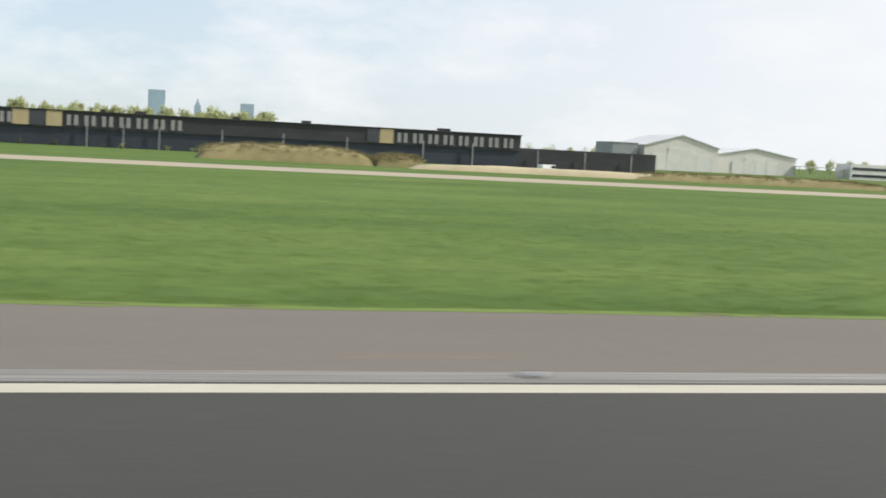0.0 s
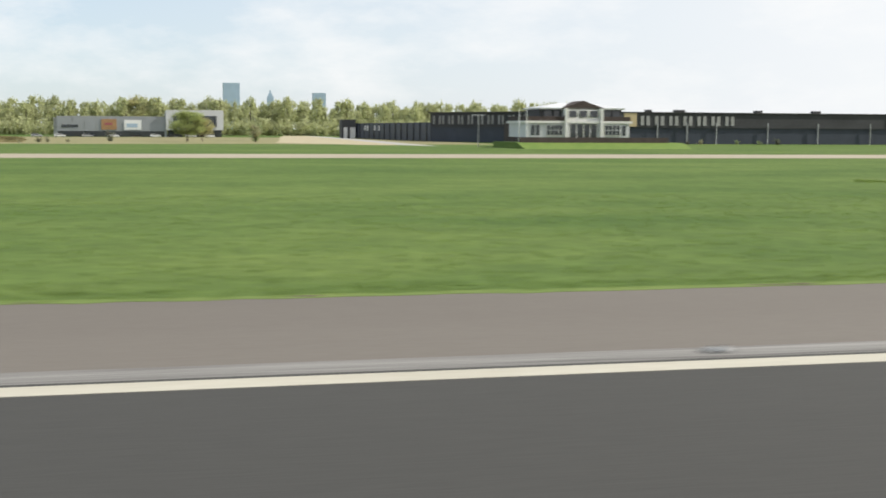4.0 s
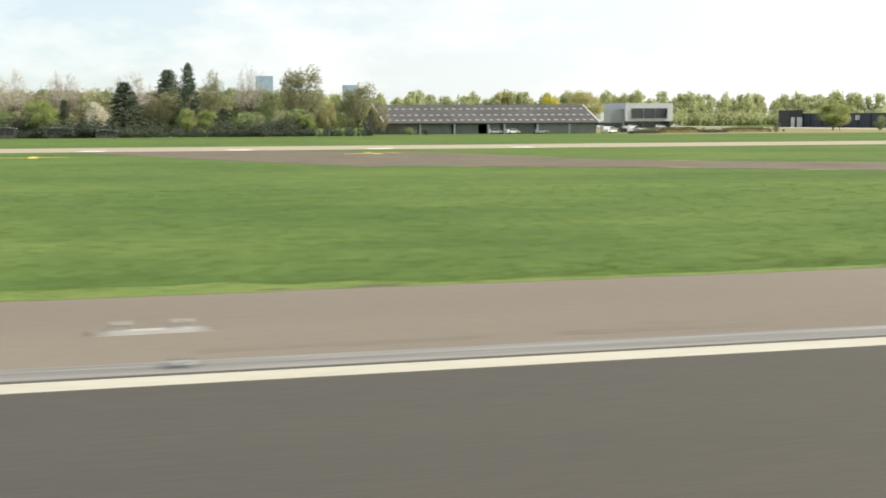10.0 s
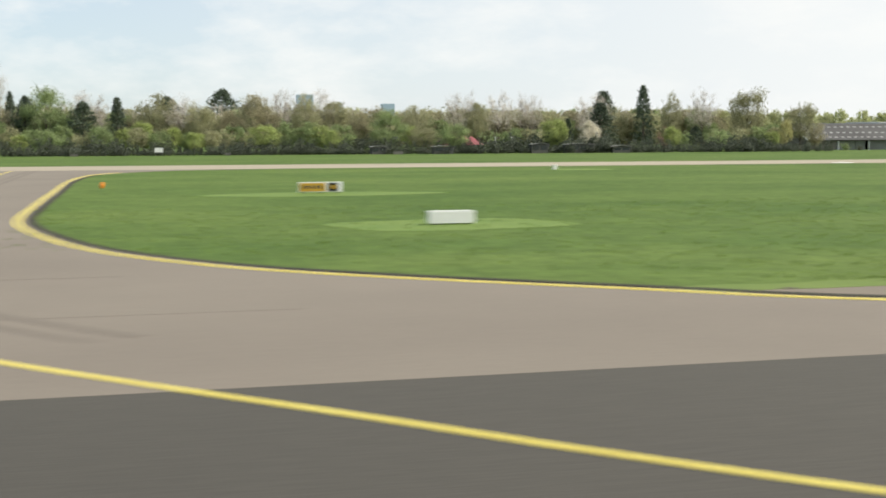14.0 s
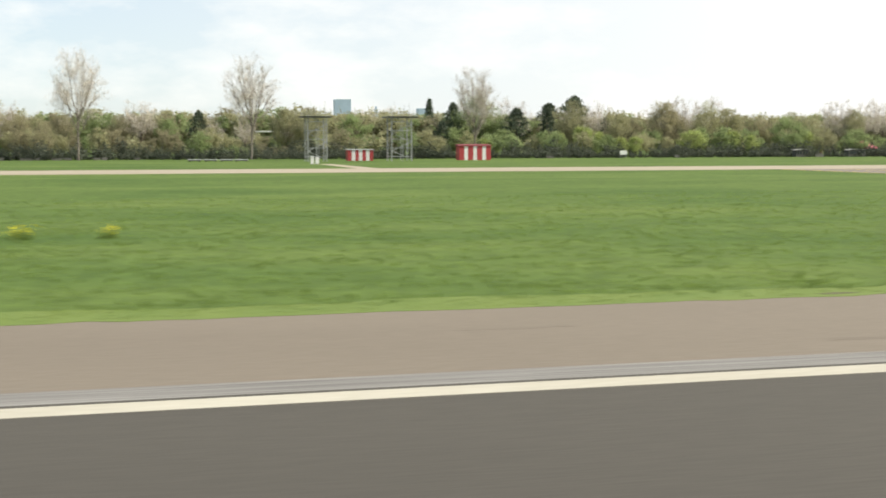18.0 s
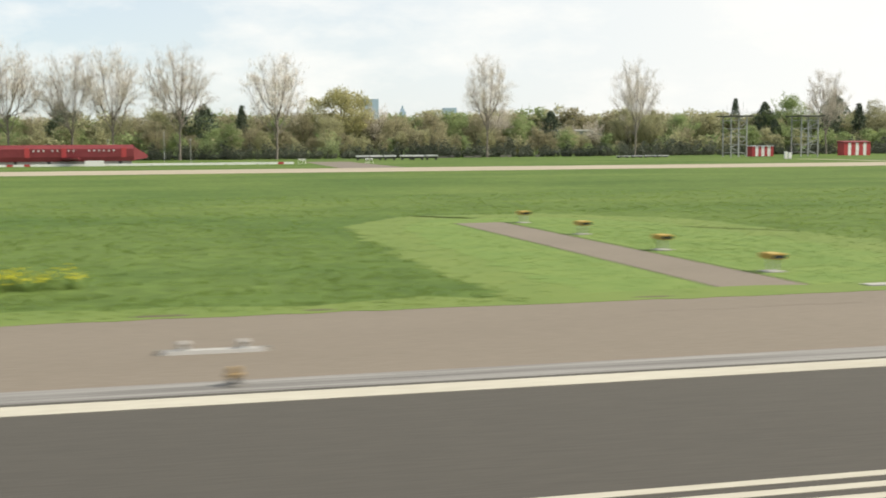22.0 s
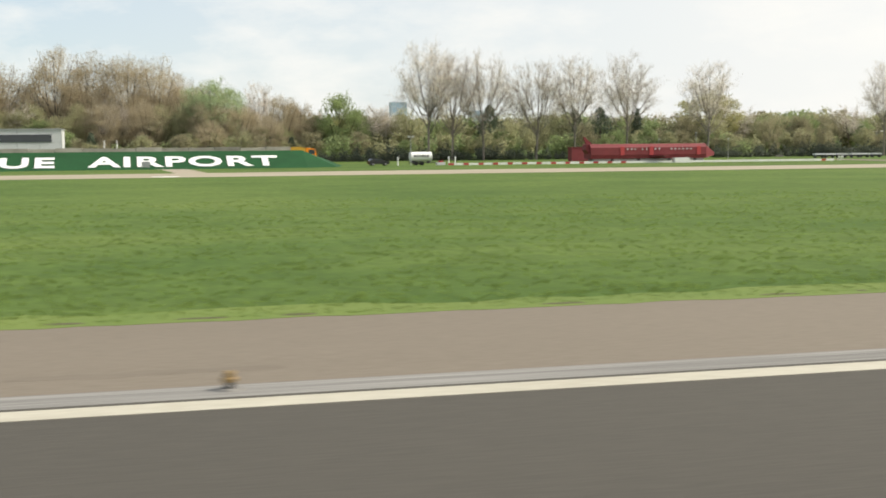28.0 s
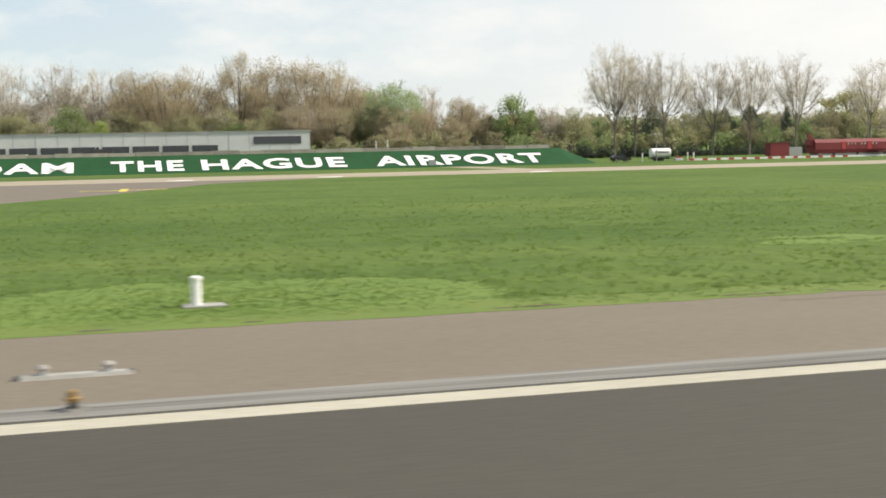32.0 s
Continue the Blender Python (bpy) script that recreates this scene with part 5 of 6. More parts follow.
# the pale hangars far down the field
def hangar(x0, x1, y, eave, ridge, label, door):
    e = thing("hangar", label, "hangar", (x0 + x1) / 2, y, 0)
    w = (x1 - x0) / 2
    Geo().profile_y([(-w, 0), (w, 0), (w, eave), (0, ridge), (-w, eave)], 0, 40).ob("shell", M["hangarwall"], e)
    Geo().profile_y([(-w - 0.5, eave - 0.1), (0, ridge), (w + 0.5, eave - 0.1), (w + 0.5, eave + 0.4), (0, ridge + 0.5), (-w - 0.5, eave + 0.4)], -0.5, 40).ob("roof", M["lightgrey"], e)
    bx(-w * door, -0.3, 0, w * door, 0, eave * 0.72).ob("door", M["white_wall"], e, "large pale sliding door")
    bx(-w * door * 0.45, -0.32, eave * 0.72, w * door * 0.45, 0, eave * 0.95).ob("tail_door", M["white_wall"], e)
    for k in range(5):
        x = -w * door + 2 * w * door * k / 4
        bx(x - 0.06, -0.36, 0, x + 0.1, -0.3, eave * 0.72).ob("door_post", M["lightgrey"], e)
    return e


hangar(855.0, 891.9, 528, 10.9, 16.1, "large pale grey hangar with low gable", 0.8)
hangar(893.2, 936.5, 535, 8.2, 11.9, "pale grey hangar with low gable", 0.55)
e = thing("hangar_annex", "blue-grey box building beside the hangar", "building", 846.8, 531, 0)
e.scale = (1.04, 1.04, 1.03)
bx(-6, 0, 0, 6, 20, 11.2).ob("wall", M["greycl"], e)
bx(-6.2, -0.2, 11.2, 6.2, 20, 11.5).ob("roof_edge", M["steel"], e)
e = thing("apron_office", "white low airport office with window bands", "building", 974.2, 528, 0)
e.scale = (1.04, 1.04, 1.02)
bx(-12, 0, 0, 25, 12, 7.2).ob("wall", M["white_wall"], e)
for z in (1.2, 4.4):
    bx(-11, -0.15, z, 24, 0, z + 1.3).ob("window_band", M["glass"], e)
e = thing("steel_canopy", "light steel canopy frame on the apron", "canopy", 948.1, 530, 0)
e.scale = (1.04, 1.04, 1.01)
for i in range(6):
    bx(-12 + i * 4.6, 0, 0, -11.7 + i * 4.6, 0.3, 4.6).ob("post", M["steel"], e)
bx(-12.5, -0.5, 4.6, 12, 6, 5.0).ob("roof", M["lightgrey"], e)
tree("bright", 477.0, 377.0, 9.4, 2.2)
tree("pale", 481.5, 380.0, 7.6, 1.2)
tree("greenshrub", 497.1, 379.4, 6.2, 0.9)
tree("shrub", 455.1, 375.5, 4.0, 1.0)
tree("budding", 496.5, 371.1, 5.6, 0.9)

for x, y, rz, l in ((386.4, 354.7, 15, "white van parked behind the shed"), (395.3, 362.4, 80, "white van parked on rough ground"), (401.6, 371.1, 10, "white van parked on rough ground")):
    car(x, y, rz, M["carwhite"], l, van=True)
for k, (x, y, lx, h) in enumerate(((387.8, 330.7, 9, 1.2), (400.2, 335.1, 12, 1.5), (412.7, 339.4, 9, 1.1), (427.2, 344.8, 14, 1.3), (394.1, 339.3, 7, 1.6))):
    mound("soil_mound", "rough heap of dark soil and weeds", x, y, lx, 4, h, M["drygrass" if k % 2 else "soil"], 20.0 + k)
rb = random.Random(31)
for i in range(9):
    tree(rb.choice(("shrub", "brownshrub", "greenshrub")), 583.5 + i * 8.3 + rb.uniform(-3, 3), rb.uniform(339, 347), rb.uniform(1.4, 2.6), 1.5)
for i in range(14):
    tree(rb.choice(("shrub", "brownshrub", "brownshrub")), rb.uniform(386, 445), rb.uniform(332, 358), rb.uniform(0.9, 1.8), 1.6)


# ---- the airport's name on its bank ----
sign = thing("name_bank", "green sloping bank with large white airport name", "sign")
Geo().profile_x([(235.2, -0.1), (243.4, 3.28), (250, 3.28), (258, -0.1)], -372, -201.3).ob("bank", M["signgreen"], sign, "dark green turf bank")
Geo().add([(-201.3, 235.2, -0.1), (-201.3, 243.4, 3.28), (-201.3, 250, 3.28), (-201.3, 258, -0.1), (-195.0, 238, -0.1), (-191.5, 252, -0.1)],
          [(0, 4, 1), (1, 4, 5, 2), (2, 5, 3), (0, 1, 2, 3), (0, 3, 5, 4)]).ob("bank_end", M["signgreen"], sign)
for i in range(34):
    x0 = -370 + i * 4.9
    bx(x0, 243.4, 3.2, x0 + 4.8, 249.6, 3.98 + 0.09 * math.sin(i * 2.3)).ob("rim_slab", M["rim"], sign, "rough grey concrete rim slab")


def word(text, x0, x1, parent, material):
    """One word lying on the slope between two places along the bank."""
    cu = bpy.data.curves.new("word", "FONT")
    cu.body, cu.extrude, cu.offset, cu.space_character = text, 0.03, 0.028, 1.12
    tmp = new("word", cu)
    bpy.context.view_layer.update()
    me = bpy.data.meshes.new_from_object(tmp.evaluated_get(bpy.context.evaluated_depsgraph_get()))
    bpy.data.objects.remove(tmp)
    co = np.empty(len(me.vertices) * 3, np.float32)
    me.vertices.foreach_get("co", co)
    co = co.reshape(-1, 3)
    lo, hi = co.min(0), co.max(0)
    u = (co - lo) / (hi - lo)
    y = 236.3 + u[:, 1] * 4.55
    out = np.stack([x0 + u[:, 0] * (x1 - x0), y, (y - 235.2) * (3.38 / 8.2) + 0.0 + u[:, 2] * 0.06], 1)
    me.vertices.foreach_set("co", out.astype(np.float32).ravel())
    me.update()
    me.materials.append(material)
    o = new("word", me)
    o.parent = parent
    o["label"] = "white letters " + text
    return o


word("AIRPORT", -241.6, -206.6, sign, M["gloss_white"])
word("HAGUE", -274.9, -247.4, sign, M["gloss_white"])
word("THE", -291.4, -278.2, sign, M["gloss_white"])
word("ROTTERDAM", -349.0, -298.0, sign, M["gloss_white"])

# ---- the grey depot behind the bank ----
e = thing("depot", "long light grey depot with dark strip windows", "building", -247.7, 277.5, 0)
bx(-110, 0, 0, 0, 16, 8.0).ob("wall", M["lightgrey"], e)
bx(-110.2, -0.2, 8.0, 0.2, 16.2, 8.25).ob("roof_edge", M["steel"], e)
bx(-12.6, -0.12, 5.35, -2.0, 0.0, 7.0).ob("window", M["glass"], e, "dark wide window")
for i in range(13):
    bx(-26.0 - i * 6.3, -0.12, 3.6, -20.4 - i * 6.3, 0, 5.3).ob("window", M["glass"], e, "dark strip window")
for i in range(24):
    bx(-4.5 * i - 0.05, -0.04, 0, -4.5 * i + 0.05, 0, 8.0).ob("cladding_joint", M["steel"], e)

# ---- the fire-training ground ----
def training_plane():
    e = thing("training_aircraft", "red steel fire-training mock aircraft on low supports", "mock aircraft", -141.0, 244.5, -0.45)
    Geo().profile_x([(0, 1.35), (3.6, 1.35), (3.9, 2.2), (3.9, 3.7), (3.2, 4.45), (0.4, 4.45), (-0.3, 3.7), (-0.3, 2.2)], 0.4, 26.8).ob("fuselage", M["red"], e)
    Geo().add([(26.8, 0, 1.5), (26.8, 3.6, 1.5), (26.8, 3.6, 4.1), (26.8, 0, 4.1), (29.3, 1.2, 1.9), (29.3, 2.4, 1.9), (29.3, 2.4, 2.5), (29.3, 1.2, 2.5)],
              [(0, 1, 2, 3), (4, 7, 6, 5), (0, 4, 5, 1), (1, 5, 6, 2), (2, 6, 7, 3), (3, 7, 4, 0)]).ob("nose", M["red"], e)
    Geo().profile_y([(2.2, 4.3), (1.5, 4.3), (-0.1, 5.9), (-0.6, 6.0), (-0.3, 5.2), (0.2, 4.0)], 1.6, 2.0).ob("tail_fin", M["red"], e)
    Geo().profile_y([(-0.4, 3.3), (0.4, 2.4), (0.4, 4.45), (-0.2, 4.4)], 0.6, 3.0).ob("tail_cone", M["red"], e)
    Geo().add([(13.5, -0.3, 2.0), (17.0, -0.3, 2.0), (16.6, -3.6, 2.1), (15.4, -3.6, 2.1), (13.5, -0.3, 1.7), (17.0, -0.3, 1.7), (16.6, -3.6, 1.9), (15.4, -3.6, 1.9)],
              [(0, 3, 2, 1), (4, 5, 6, 7), (0, 1, 5, 4), (1, 2, 6, 5), (2, 3, 7, 6), (3, 0, 4, 7)]).ob("wing", M["red"], e)
    for x in [8.5, 9.4, 10.3, 11.9, 12.8, 14.8, 15.7, 18.5, 19.4, 20.3, 21.2, 22.1, 23.0]:
        bx(x, -0.36, 3.2, x + 0.26, -0.28, 3.55).ob("window", M["lightgrey"], e)
    for x in (7.0, 13.6, 24.5):
        bx(x, -0.38, 2.1, x + 0.9, -0.28, 3.9).ob("door", M["redwhite_r"], e)
    bx(1.2, 0.2, 0.4, 26.4, 3.4, 1.36).ob("plinth", M["concrete"], e, "pale concrete plinth under the hull")
    for x in (5, 11, 18, 24):
        bx(x, 0.1, 0.4, x + 0.6, 2.8, 1.4).ob("support", M["dsteel"], e)
    bx(17.9, -3.6, 0.45, 21.3, -2.4, 1.5).ob("water_trough", M["gloss_white"], e, "white trough beside the hull")
    return e


training_plane()
e = thing("fire_container", "red steel training container with grey frame", "container", -127.6, 277, 0)
bx(-5.0, 0, 0, 0.2, 2.6, 3.2).ob("body", M["red"], e)
bx(0.2, 0.3, 0, 4.0, 2.4, 2.2).ob("frame", M["steel"], e)
bx(-5.1, -0.1, 3.2, 0.3, 2.7, 3.35).ob("roof", M["red"], e)

barrier = thing("road_barrier", "low red and white block barrier", "barrier", -171.5, 243.5, 0)
bm_red, bm_white = bx(0, 0, 0, 1.08, 0.5, 0.42).mesh("block"), bx(0, 0, 0, 1.95, 0.5, 0.42).mesh("block")
bm_red.materials.append(M["redwhite_r"])
bm_white.materials.append(M["gloss_white"])
x = 0.0
for i in range(70):
    red = i % 2 == 0 if i < 26 else x > 82.6 and i % 2 == 0
    o = new("block", bm_red if red else bm_white)
    o.location = (x, 0.05 * math.sin(i * 1.7), 0)
    o.parent = barrier
    x += 1.12 if red else 2.0
    if x > 86.4:
        break
for x in (-82.9, -82.1, -69.6, -68.7):
    e = thing("white_trestle", "small white trestle beside the cross road", "trestle", x, 243.5, 0, group="white trestles")
    for dx in (0.0, 0.5):
        Geo().tube([(dx, -0.25, 0), (dx, 0, 0.95), (dx, 0.25, 0)], [0.04, 0.04, 0.04], 6).ob("leg", M["gloss_white"], e)
    bx(-0.05, -0.05, 0.75, 0.55, 0.05, 1.0).ob("board", M["gloss_white"], e)

e = thing("tank_trailer", "white cylindrical gas tank on a trailer", "tank", -176.3, 248, 0)
Geo().tube([(-2.35, 0, 1.75), (-2.2, 0, 1.75), (2.2, 0, 1.75), (2.35, 0, 1.75)], [0.6, 0.98, 0.98, 0.6], 20).ob("tank", M["gloss_white"], e)
for x in (-1.6, 1.6):
    bx(x - 0.2, -0.7, 0.35, x + 0.2, 0.7, 0.95).ob("saddle", M["dsteel"], e)
bx(-2.6, -0.6, 0.45, 3.0, 0.6, 0.6).ob("chassis", M["dsteel"], e)
for x in (-1.0, 0.2):
    for y in (-0.75, 0.55):
        Geo().tube([(x, y, 0.4), (x, y + 0.22, 0.4)], [0.4, 0.4], 14).ob("wheel", M["black"], e)
for i in range(6):
    bx(-1.6 + i * 0.55, -1.0, 1.68, -1.25 + i * 0.55, -0.965, 2.12).ob("lettering_bar", M["dsteel"], e)
e = thing("mobile_pump", "small red and white pump unit beside the tank", "pump", -172.2, 247.5, 0)
bx(-0.9, -0.5, 0, 0.9, 0.5, 0.55).ob("body", M["lightgrey"], e, bevel=0.04)
bx(-0.4, -0.4, 0.55, 0.5, 0.4, 0.9).ob("tank", M["redwhite_r"], e, "dull red tank", bevel=0.04)
car(-184.7, 250, 5, M["carblack"], "black car parked beside the bank")
for x in (-181.6, -171.0, -169.6):
    e = thing("marker_post", "short white marker post", "post", x, 245.5, 0, group="marker posts")
    Geo().tube([(0, 0, 0), (0, 0, 1.5)], [0.14, 0.14], 8).ob("post", M["gloss_white"], e)
    Geo().tube([(0, 0, 1.5), (0, 0, 1.75)], [0.2, 0.16], 8).ob("cap", M["gloss_white"], e)
e = thing("light_pole", "slim grey pole with twin floodlights", "lamp post", -179.5, 243, 0)
Geo().tube([(0, 0, 0), (0, 0, 6.0)], [0.1, 0.06], 8).ob("pole", M["steel"], e)
bx(-0.5, -0.05, 5.6, 0.5, 0.05, 5.7).ob("arm", M["steel"], e)
for x in (-0.55, 0.3):
    bx(x, -0.25, 5.65, x + 0.3, 0.05, 5.95).ob("floodlight", M["lightgrey"], e)
for x, y, h in ((-108, 262, 6.5), (-119, 258, 5.0), (-103, 256, 5.0)):
    e = thing("light_pole", "slim grey pole with a small lamp", "lamp post", x, y, 0)
    Geo().tube([(0, 0, 0), (0, 0, h)], [0.08, 0.05], 7).ob("pole", M["steel"], e)
    bx(-0.15, -0.3, h - 0.1, 0.15, 0.1, h + 0.05).ob("lamp", M["lightgrey"], e)

e = thing("utility_truck", "yellow and orange utility truck parked behind the bank", "truck", -197.9, 271.0, 0)
bx(-3.6, -1.2, 0.9, 1.4, 1.2, 1.3).ob("chassis", M["dsteel"], e)
Geo().profile_y([(-3.6, 1.3), (1.2, 1.3), (1.2, 3.7), (-0.2, 3.95), (-2.2, 3.85), (-3.6, 3.3)], -1.2, 1.2).ob("body", M["amber"], e, "yellow rounded truck body")
Geo().profile_y([(1.3, 0.9), (3.6, 0.9), (3.6, 2.2), (3.2, 3.5), (1.3, 3.75)], -1.15, 1.15).ob("cab", M["orange"], e, bevel=0.06)
bx(1.9, -1.2, 2.4, 3.2, -1.14, 3.3).ob("window", M["glass"], e)
for x in (-2.4, 2.4):
    for y in (-1.25, 0.9):
        Geo().tube([(x, y, 0.55), (x, y + 0.35, 0.55)], [0.55, 0.55], 14).ob("wheel", M["black"], e)

# ---- masts, huts and benches ----
def mast(x, y, w, h):
    e = thing("antenna_mast", "grey steel lattice mast with platform and aerials", "mast", x, y, 0, group="antenna masts")
    for px in (0, w):
        for py in (0, w):
            bx(px - 0.13, py - 0.13, 0, px + 0.13, py + 0.13, h).ob("leg", M["steel"], e)
    for k in range(5):
        z = h * (k + 0.5) / 5
        for py in (0, w):
            bx(0, py - 0.06, z, w, py + 0.06, z + 0.12).ob("strut", M["steel"], e)
        for px in (0, w):
            bx(px - 0.06, 0, z, px + 0.06, w, z + 0.12).ob("strut", M["steel"], e)
        Geo().tube([(0, 0, z - 0.6), (w, 0, z + h / 5 - 0.6)] if k % 2 else [(w, 0, z - 0.6), (0, 0, z + h / 5 - 0.6)], [0.09, 0.09], 5).ob("brace", M["steel"], e)
    lad = Geo().tube([(w * 0.44, -0.1, 0), (w * 0.44, -0.1, h)], [0.05, 0.05], 5).tube([(w * 0.56, -0.1, 0), (w * 0.56, -0.1, h)], [0.05, 0.05], 5)
    for k in range(22):
        lad.tube([(w * 0.44, -0.1, 0.3 + k * h / 23), (w * 0.56, -0.1, 0.3 + k * h / 23)], [0.03, 0.03], 4)
    lad.ob("ladder", M["steel"], e)
    bx(-1.2, -1.2, h, w + 1.2, w + 1.2, h + 0.25).ob("platform", M["dsteel"], e)
    for i in range(7):
        px = -1.1 + (w + 2.2) * i / 6
        Geo().tube([(px, -1.1, h + 0.25), (px, -1.1, h + 1.1)], [0.04, 0.04], 5).ob("rail_post", M["steel"], e)
        Geo().tube([(px, w * 0.5, h + 0.25), (px, w * 0.5, h + 2.0 + 1.6 * (i % 3) / 2)], [0.05, 0.03], 5).ob("aerial", M["steel"], e)
    bx(-1.2, -1.14, h + 1.05, w + 1.2, -1.06, h + 1.12).ob("hand_rail", M["steel"], e)
    return e


mast(26.8, 276, 4.2, 9.8)
mast(45.8, 276, 4.6, 9.8)


def hut(x, y, w, h, slope, roof="lightgrey", share=1.0):
    e = thing("equipment_hut", "small hut with red and white vertical stripes", "hut", x, y, 0, group="striped huts")
    n = 7
    for i in range(n):
        a, b = w * (i + 0.5 - 0.5 * (2 - share if i % 2 == 0 else share)) / n, w * (i + 0.5 + 0.5 * (2 - share if i % 2 == 0 else share)) / n
        bx(max(a, 0), 0, 0, min(b, w), 3, h).ob("stripe_panel", M["redwhite_r" if i % 2 == 0 else "gloss_white"], e)
    Geo().profile_x([(-0.15, h), (3.15, h), (3.15, h + slope), (-0.15, h + 0.18)], -0.15, w + 0.15).ob("roof", M[roof], e)
    return e


hut(37.4, 285, 5.9, 2.5, 0.2)
hut(64.6, 287, 7.8, 3.3, 0.5, "red", 0.8)
for x, k in ((-64.0, 1), (-60.6, 1), (-57.4, 1), (-53.4, 1), (-50.6, 1), (-47.4, 1), (1, 2), (4.5, 2), (8, 2), (11.5, 2)):
    e = thing("low_bench", "low pale concrete bench on dark legs on the grass", "bench", x, 284 + 0.3 * (x % 2), 0, rz=(x * 7 % 9) - 4, group="low benches")
    h, w = (1.15, 2.9) if k == 1 else (0.5, 3.0)
    bx(0, 0, h * 0.66, w, 1.5, h).ob("top", M["lightgrey"], e, "pale concrete slab top", bevel=0.03)
    bx(0.3, 0.5, h * 0.3, w - 0.3, 1.0, h * 0.66).ob("apron", M["dsteel"], e, "dark steel apron")
    for lx in (0.2, w - 0.6):
        bx(lx, 0.2, 0, lx + 0.4, 1.2, h * 0.66).ob("leg", M["dsteel"], e)
e = thing("white_workshop", "low white workshop behind the trees", "building", 38.6, 436, 0)
bx(0, 0, 0, 14, 10, 8.0).ob("wall", M["panel"], e)
bx(-6.3, -0.3, 8.0, 19.4, 10.3, 8.4).ob("roof_edge", M["gloss_white"], e)
bx(14, 1, 0, 18.8, 10, 8.0).ob("side_wall", M["greycl"], e)
bx(1, -0.1, 3.2, 13, 0, 4.6).ob("window_band", M["glass"], e)
e = thing("brick_house", "small house with red roof among the trees", "house", 200.9, 326, 0)
bx(-2.6, 0, 0, 2.6, 6, 2.4).ob("wall", M["brick"], e)
Geo().add([(-2.9, -0.4, 2.3), (2.9, -0.4, 2.3), (2.9, 6.4, 2.3), (-2.9, 6.4, 2.3), (-1.9, 3, 4.6), (-0.1, 3, 4.6)], [(0, 1, 5, 4), (1, 2, 5), (2, 3, 4, 5), (3, 0, 4), (0, 3, 2, 1)]).ob("roof", M["rooftile"], e, "faded red tiled roof")
# the short cross road
setting(Geo().prism([(-82.3, 198), (-71.5, 198), (-69.0, 267), (-78.4, 268)], -0.2, 0.017), "cross_road", M["tyre"], "brown asphalt cross road", "road")

# ---- lights and signs along the runway ----
light = thing("runway_edge_light", "amber elevated runway edge light on a grey plate", "runway light", group="runway edge lights")
Geo().tube([(0, 0, 0.0), (0, 0, 0.03)], [0.22, 0.20], 18).ob("base_plate", M["seam"], light)
Geo().tube([(0, 0, 0.03), (0, 0, 0.14)], [0.07, 0.07], 10).ob("stem", M["dsteel"], light)
Geo().tube([(0, 0, 0.14), (0, 0, 0.20), (0, 0, 0.22)], [0.11, 0.13, 0.11], 14).ob("housing", M["brass"], light)
Geo().tube([(0, 0, 0.22), (0, 0, 0.30), (0, 0, 0.33)], [0.08, 0.08, 0.05], 14).ob("lens", M["brass"], light, "amber glass lens")
for x in [-234.4 + 30 * i for i in range(-4, 13) if i != 0] + [162.6, 190.2]:
    if not 84 < x < 140:
        copy_thing(light, pose(x, 21.0, 0.016))
light.matrix_world = pose(-234.4, 21.0, 0.016)
# farther up the runway the lights lie low in dark plates
low = thing("inset_edge_light", "low dark inset runway edge light in a round plate", "runway light", group="inset edge lights")
Geo().tube([(0, 0, 0.0), (0, 0, 0.03)], [0.27, 0.25], 18).ob("base_plate", M["dsteel"], low)
Geo().tube([(0, 0, 0.03), (0, 0, 0.08), (0, 0, 0.10)], [0.15, 0.13, 0.07], 14).ob("dome", M["steel"], low)
Geo().tube([(0, 0, 0.10), (0, 0, 0.13)], [0.05, 0.035], 10).ob("lens", M["glass"], low)
for x in (243.6, 272.4, 302.7, 332.6, 362.2, 392.6, 420.3, 448.2, 477.1, 506.3, 534.0, 558.8, 583.8, 608.2, 631.6, 655.6):
    copy_thing(low, pose(x, 21.0, 0.016))
low.matrix_world = pose(214.2, 21.0, 0.016)

bar = thing("light_bar", "pale flat light bar with two round lamp heads", "runway light", group="shoulder light bars")
Geo().add([(-0.98, -0.16, 0), (0.98, -0.16, 0), (1.06, 0, 0), (0.98, 0.16, 0), (-0.98, 0.16, 0), (-1.06, 0, 0)] + [(x * 0.97, y * 0.8, 0.07) for x, y in ((-0.98, -0.16), (0.98, -0.16), (1.06, 0), (0.98, 0.16), (-0.98, 0.16), (-1.06, 0))],
          [(5, 4, 3, 2, 1, 0), (6, 7, 8, 9, 10, 11)] + [(i, (i + 1) % 6, 6 + (i + 1) % 6, 6 + i) for i in range(6)]).ob("plate", M["concrete"], bar)
for x in (-0.58, 0.58):
    Geo().tube([(x, 0, 0.07), (x, 0, 0.17)], [0.08, 0.07], 12).ob("lamp_stem", M["steel"], bar)
    Geo().tube([(x, 0, 0.17), (x, 0, 0.20), (x, 0, 0.25)], [0.10, 0.11, 0.07], 14).ob("lamp_head", M["concrete"], bar)
for x in (-1.0, 1.0):
    Geo().tube([(x, 0, 0.0), (x, 0, 0.09)], [0.10, 0.08], 8).ob("end_cap", M["wood"], bar, "rusty end cap")
for x in (-204.5, -114.5, -24.5, 65.6, 162.6, 243.2, 331.9, 418.3, 505.8, 585.2, 658.0):
    copy_thing(bar, pose(x, 24.5, 0.012, 0, 0, random.Random(int(x)).uniform(-2, 2)))
bar.matrix_world = pose(-294.4, 24.1, 0.012, 0, 0, 1)

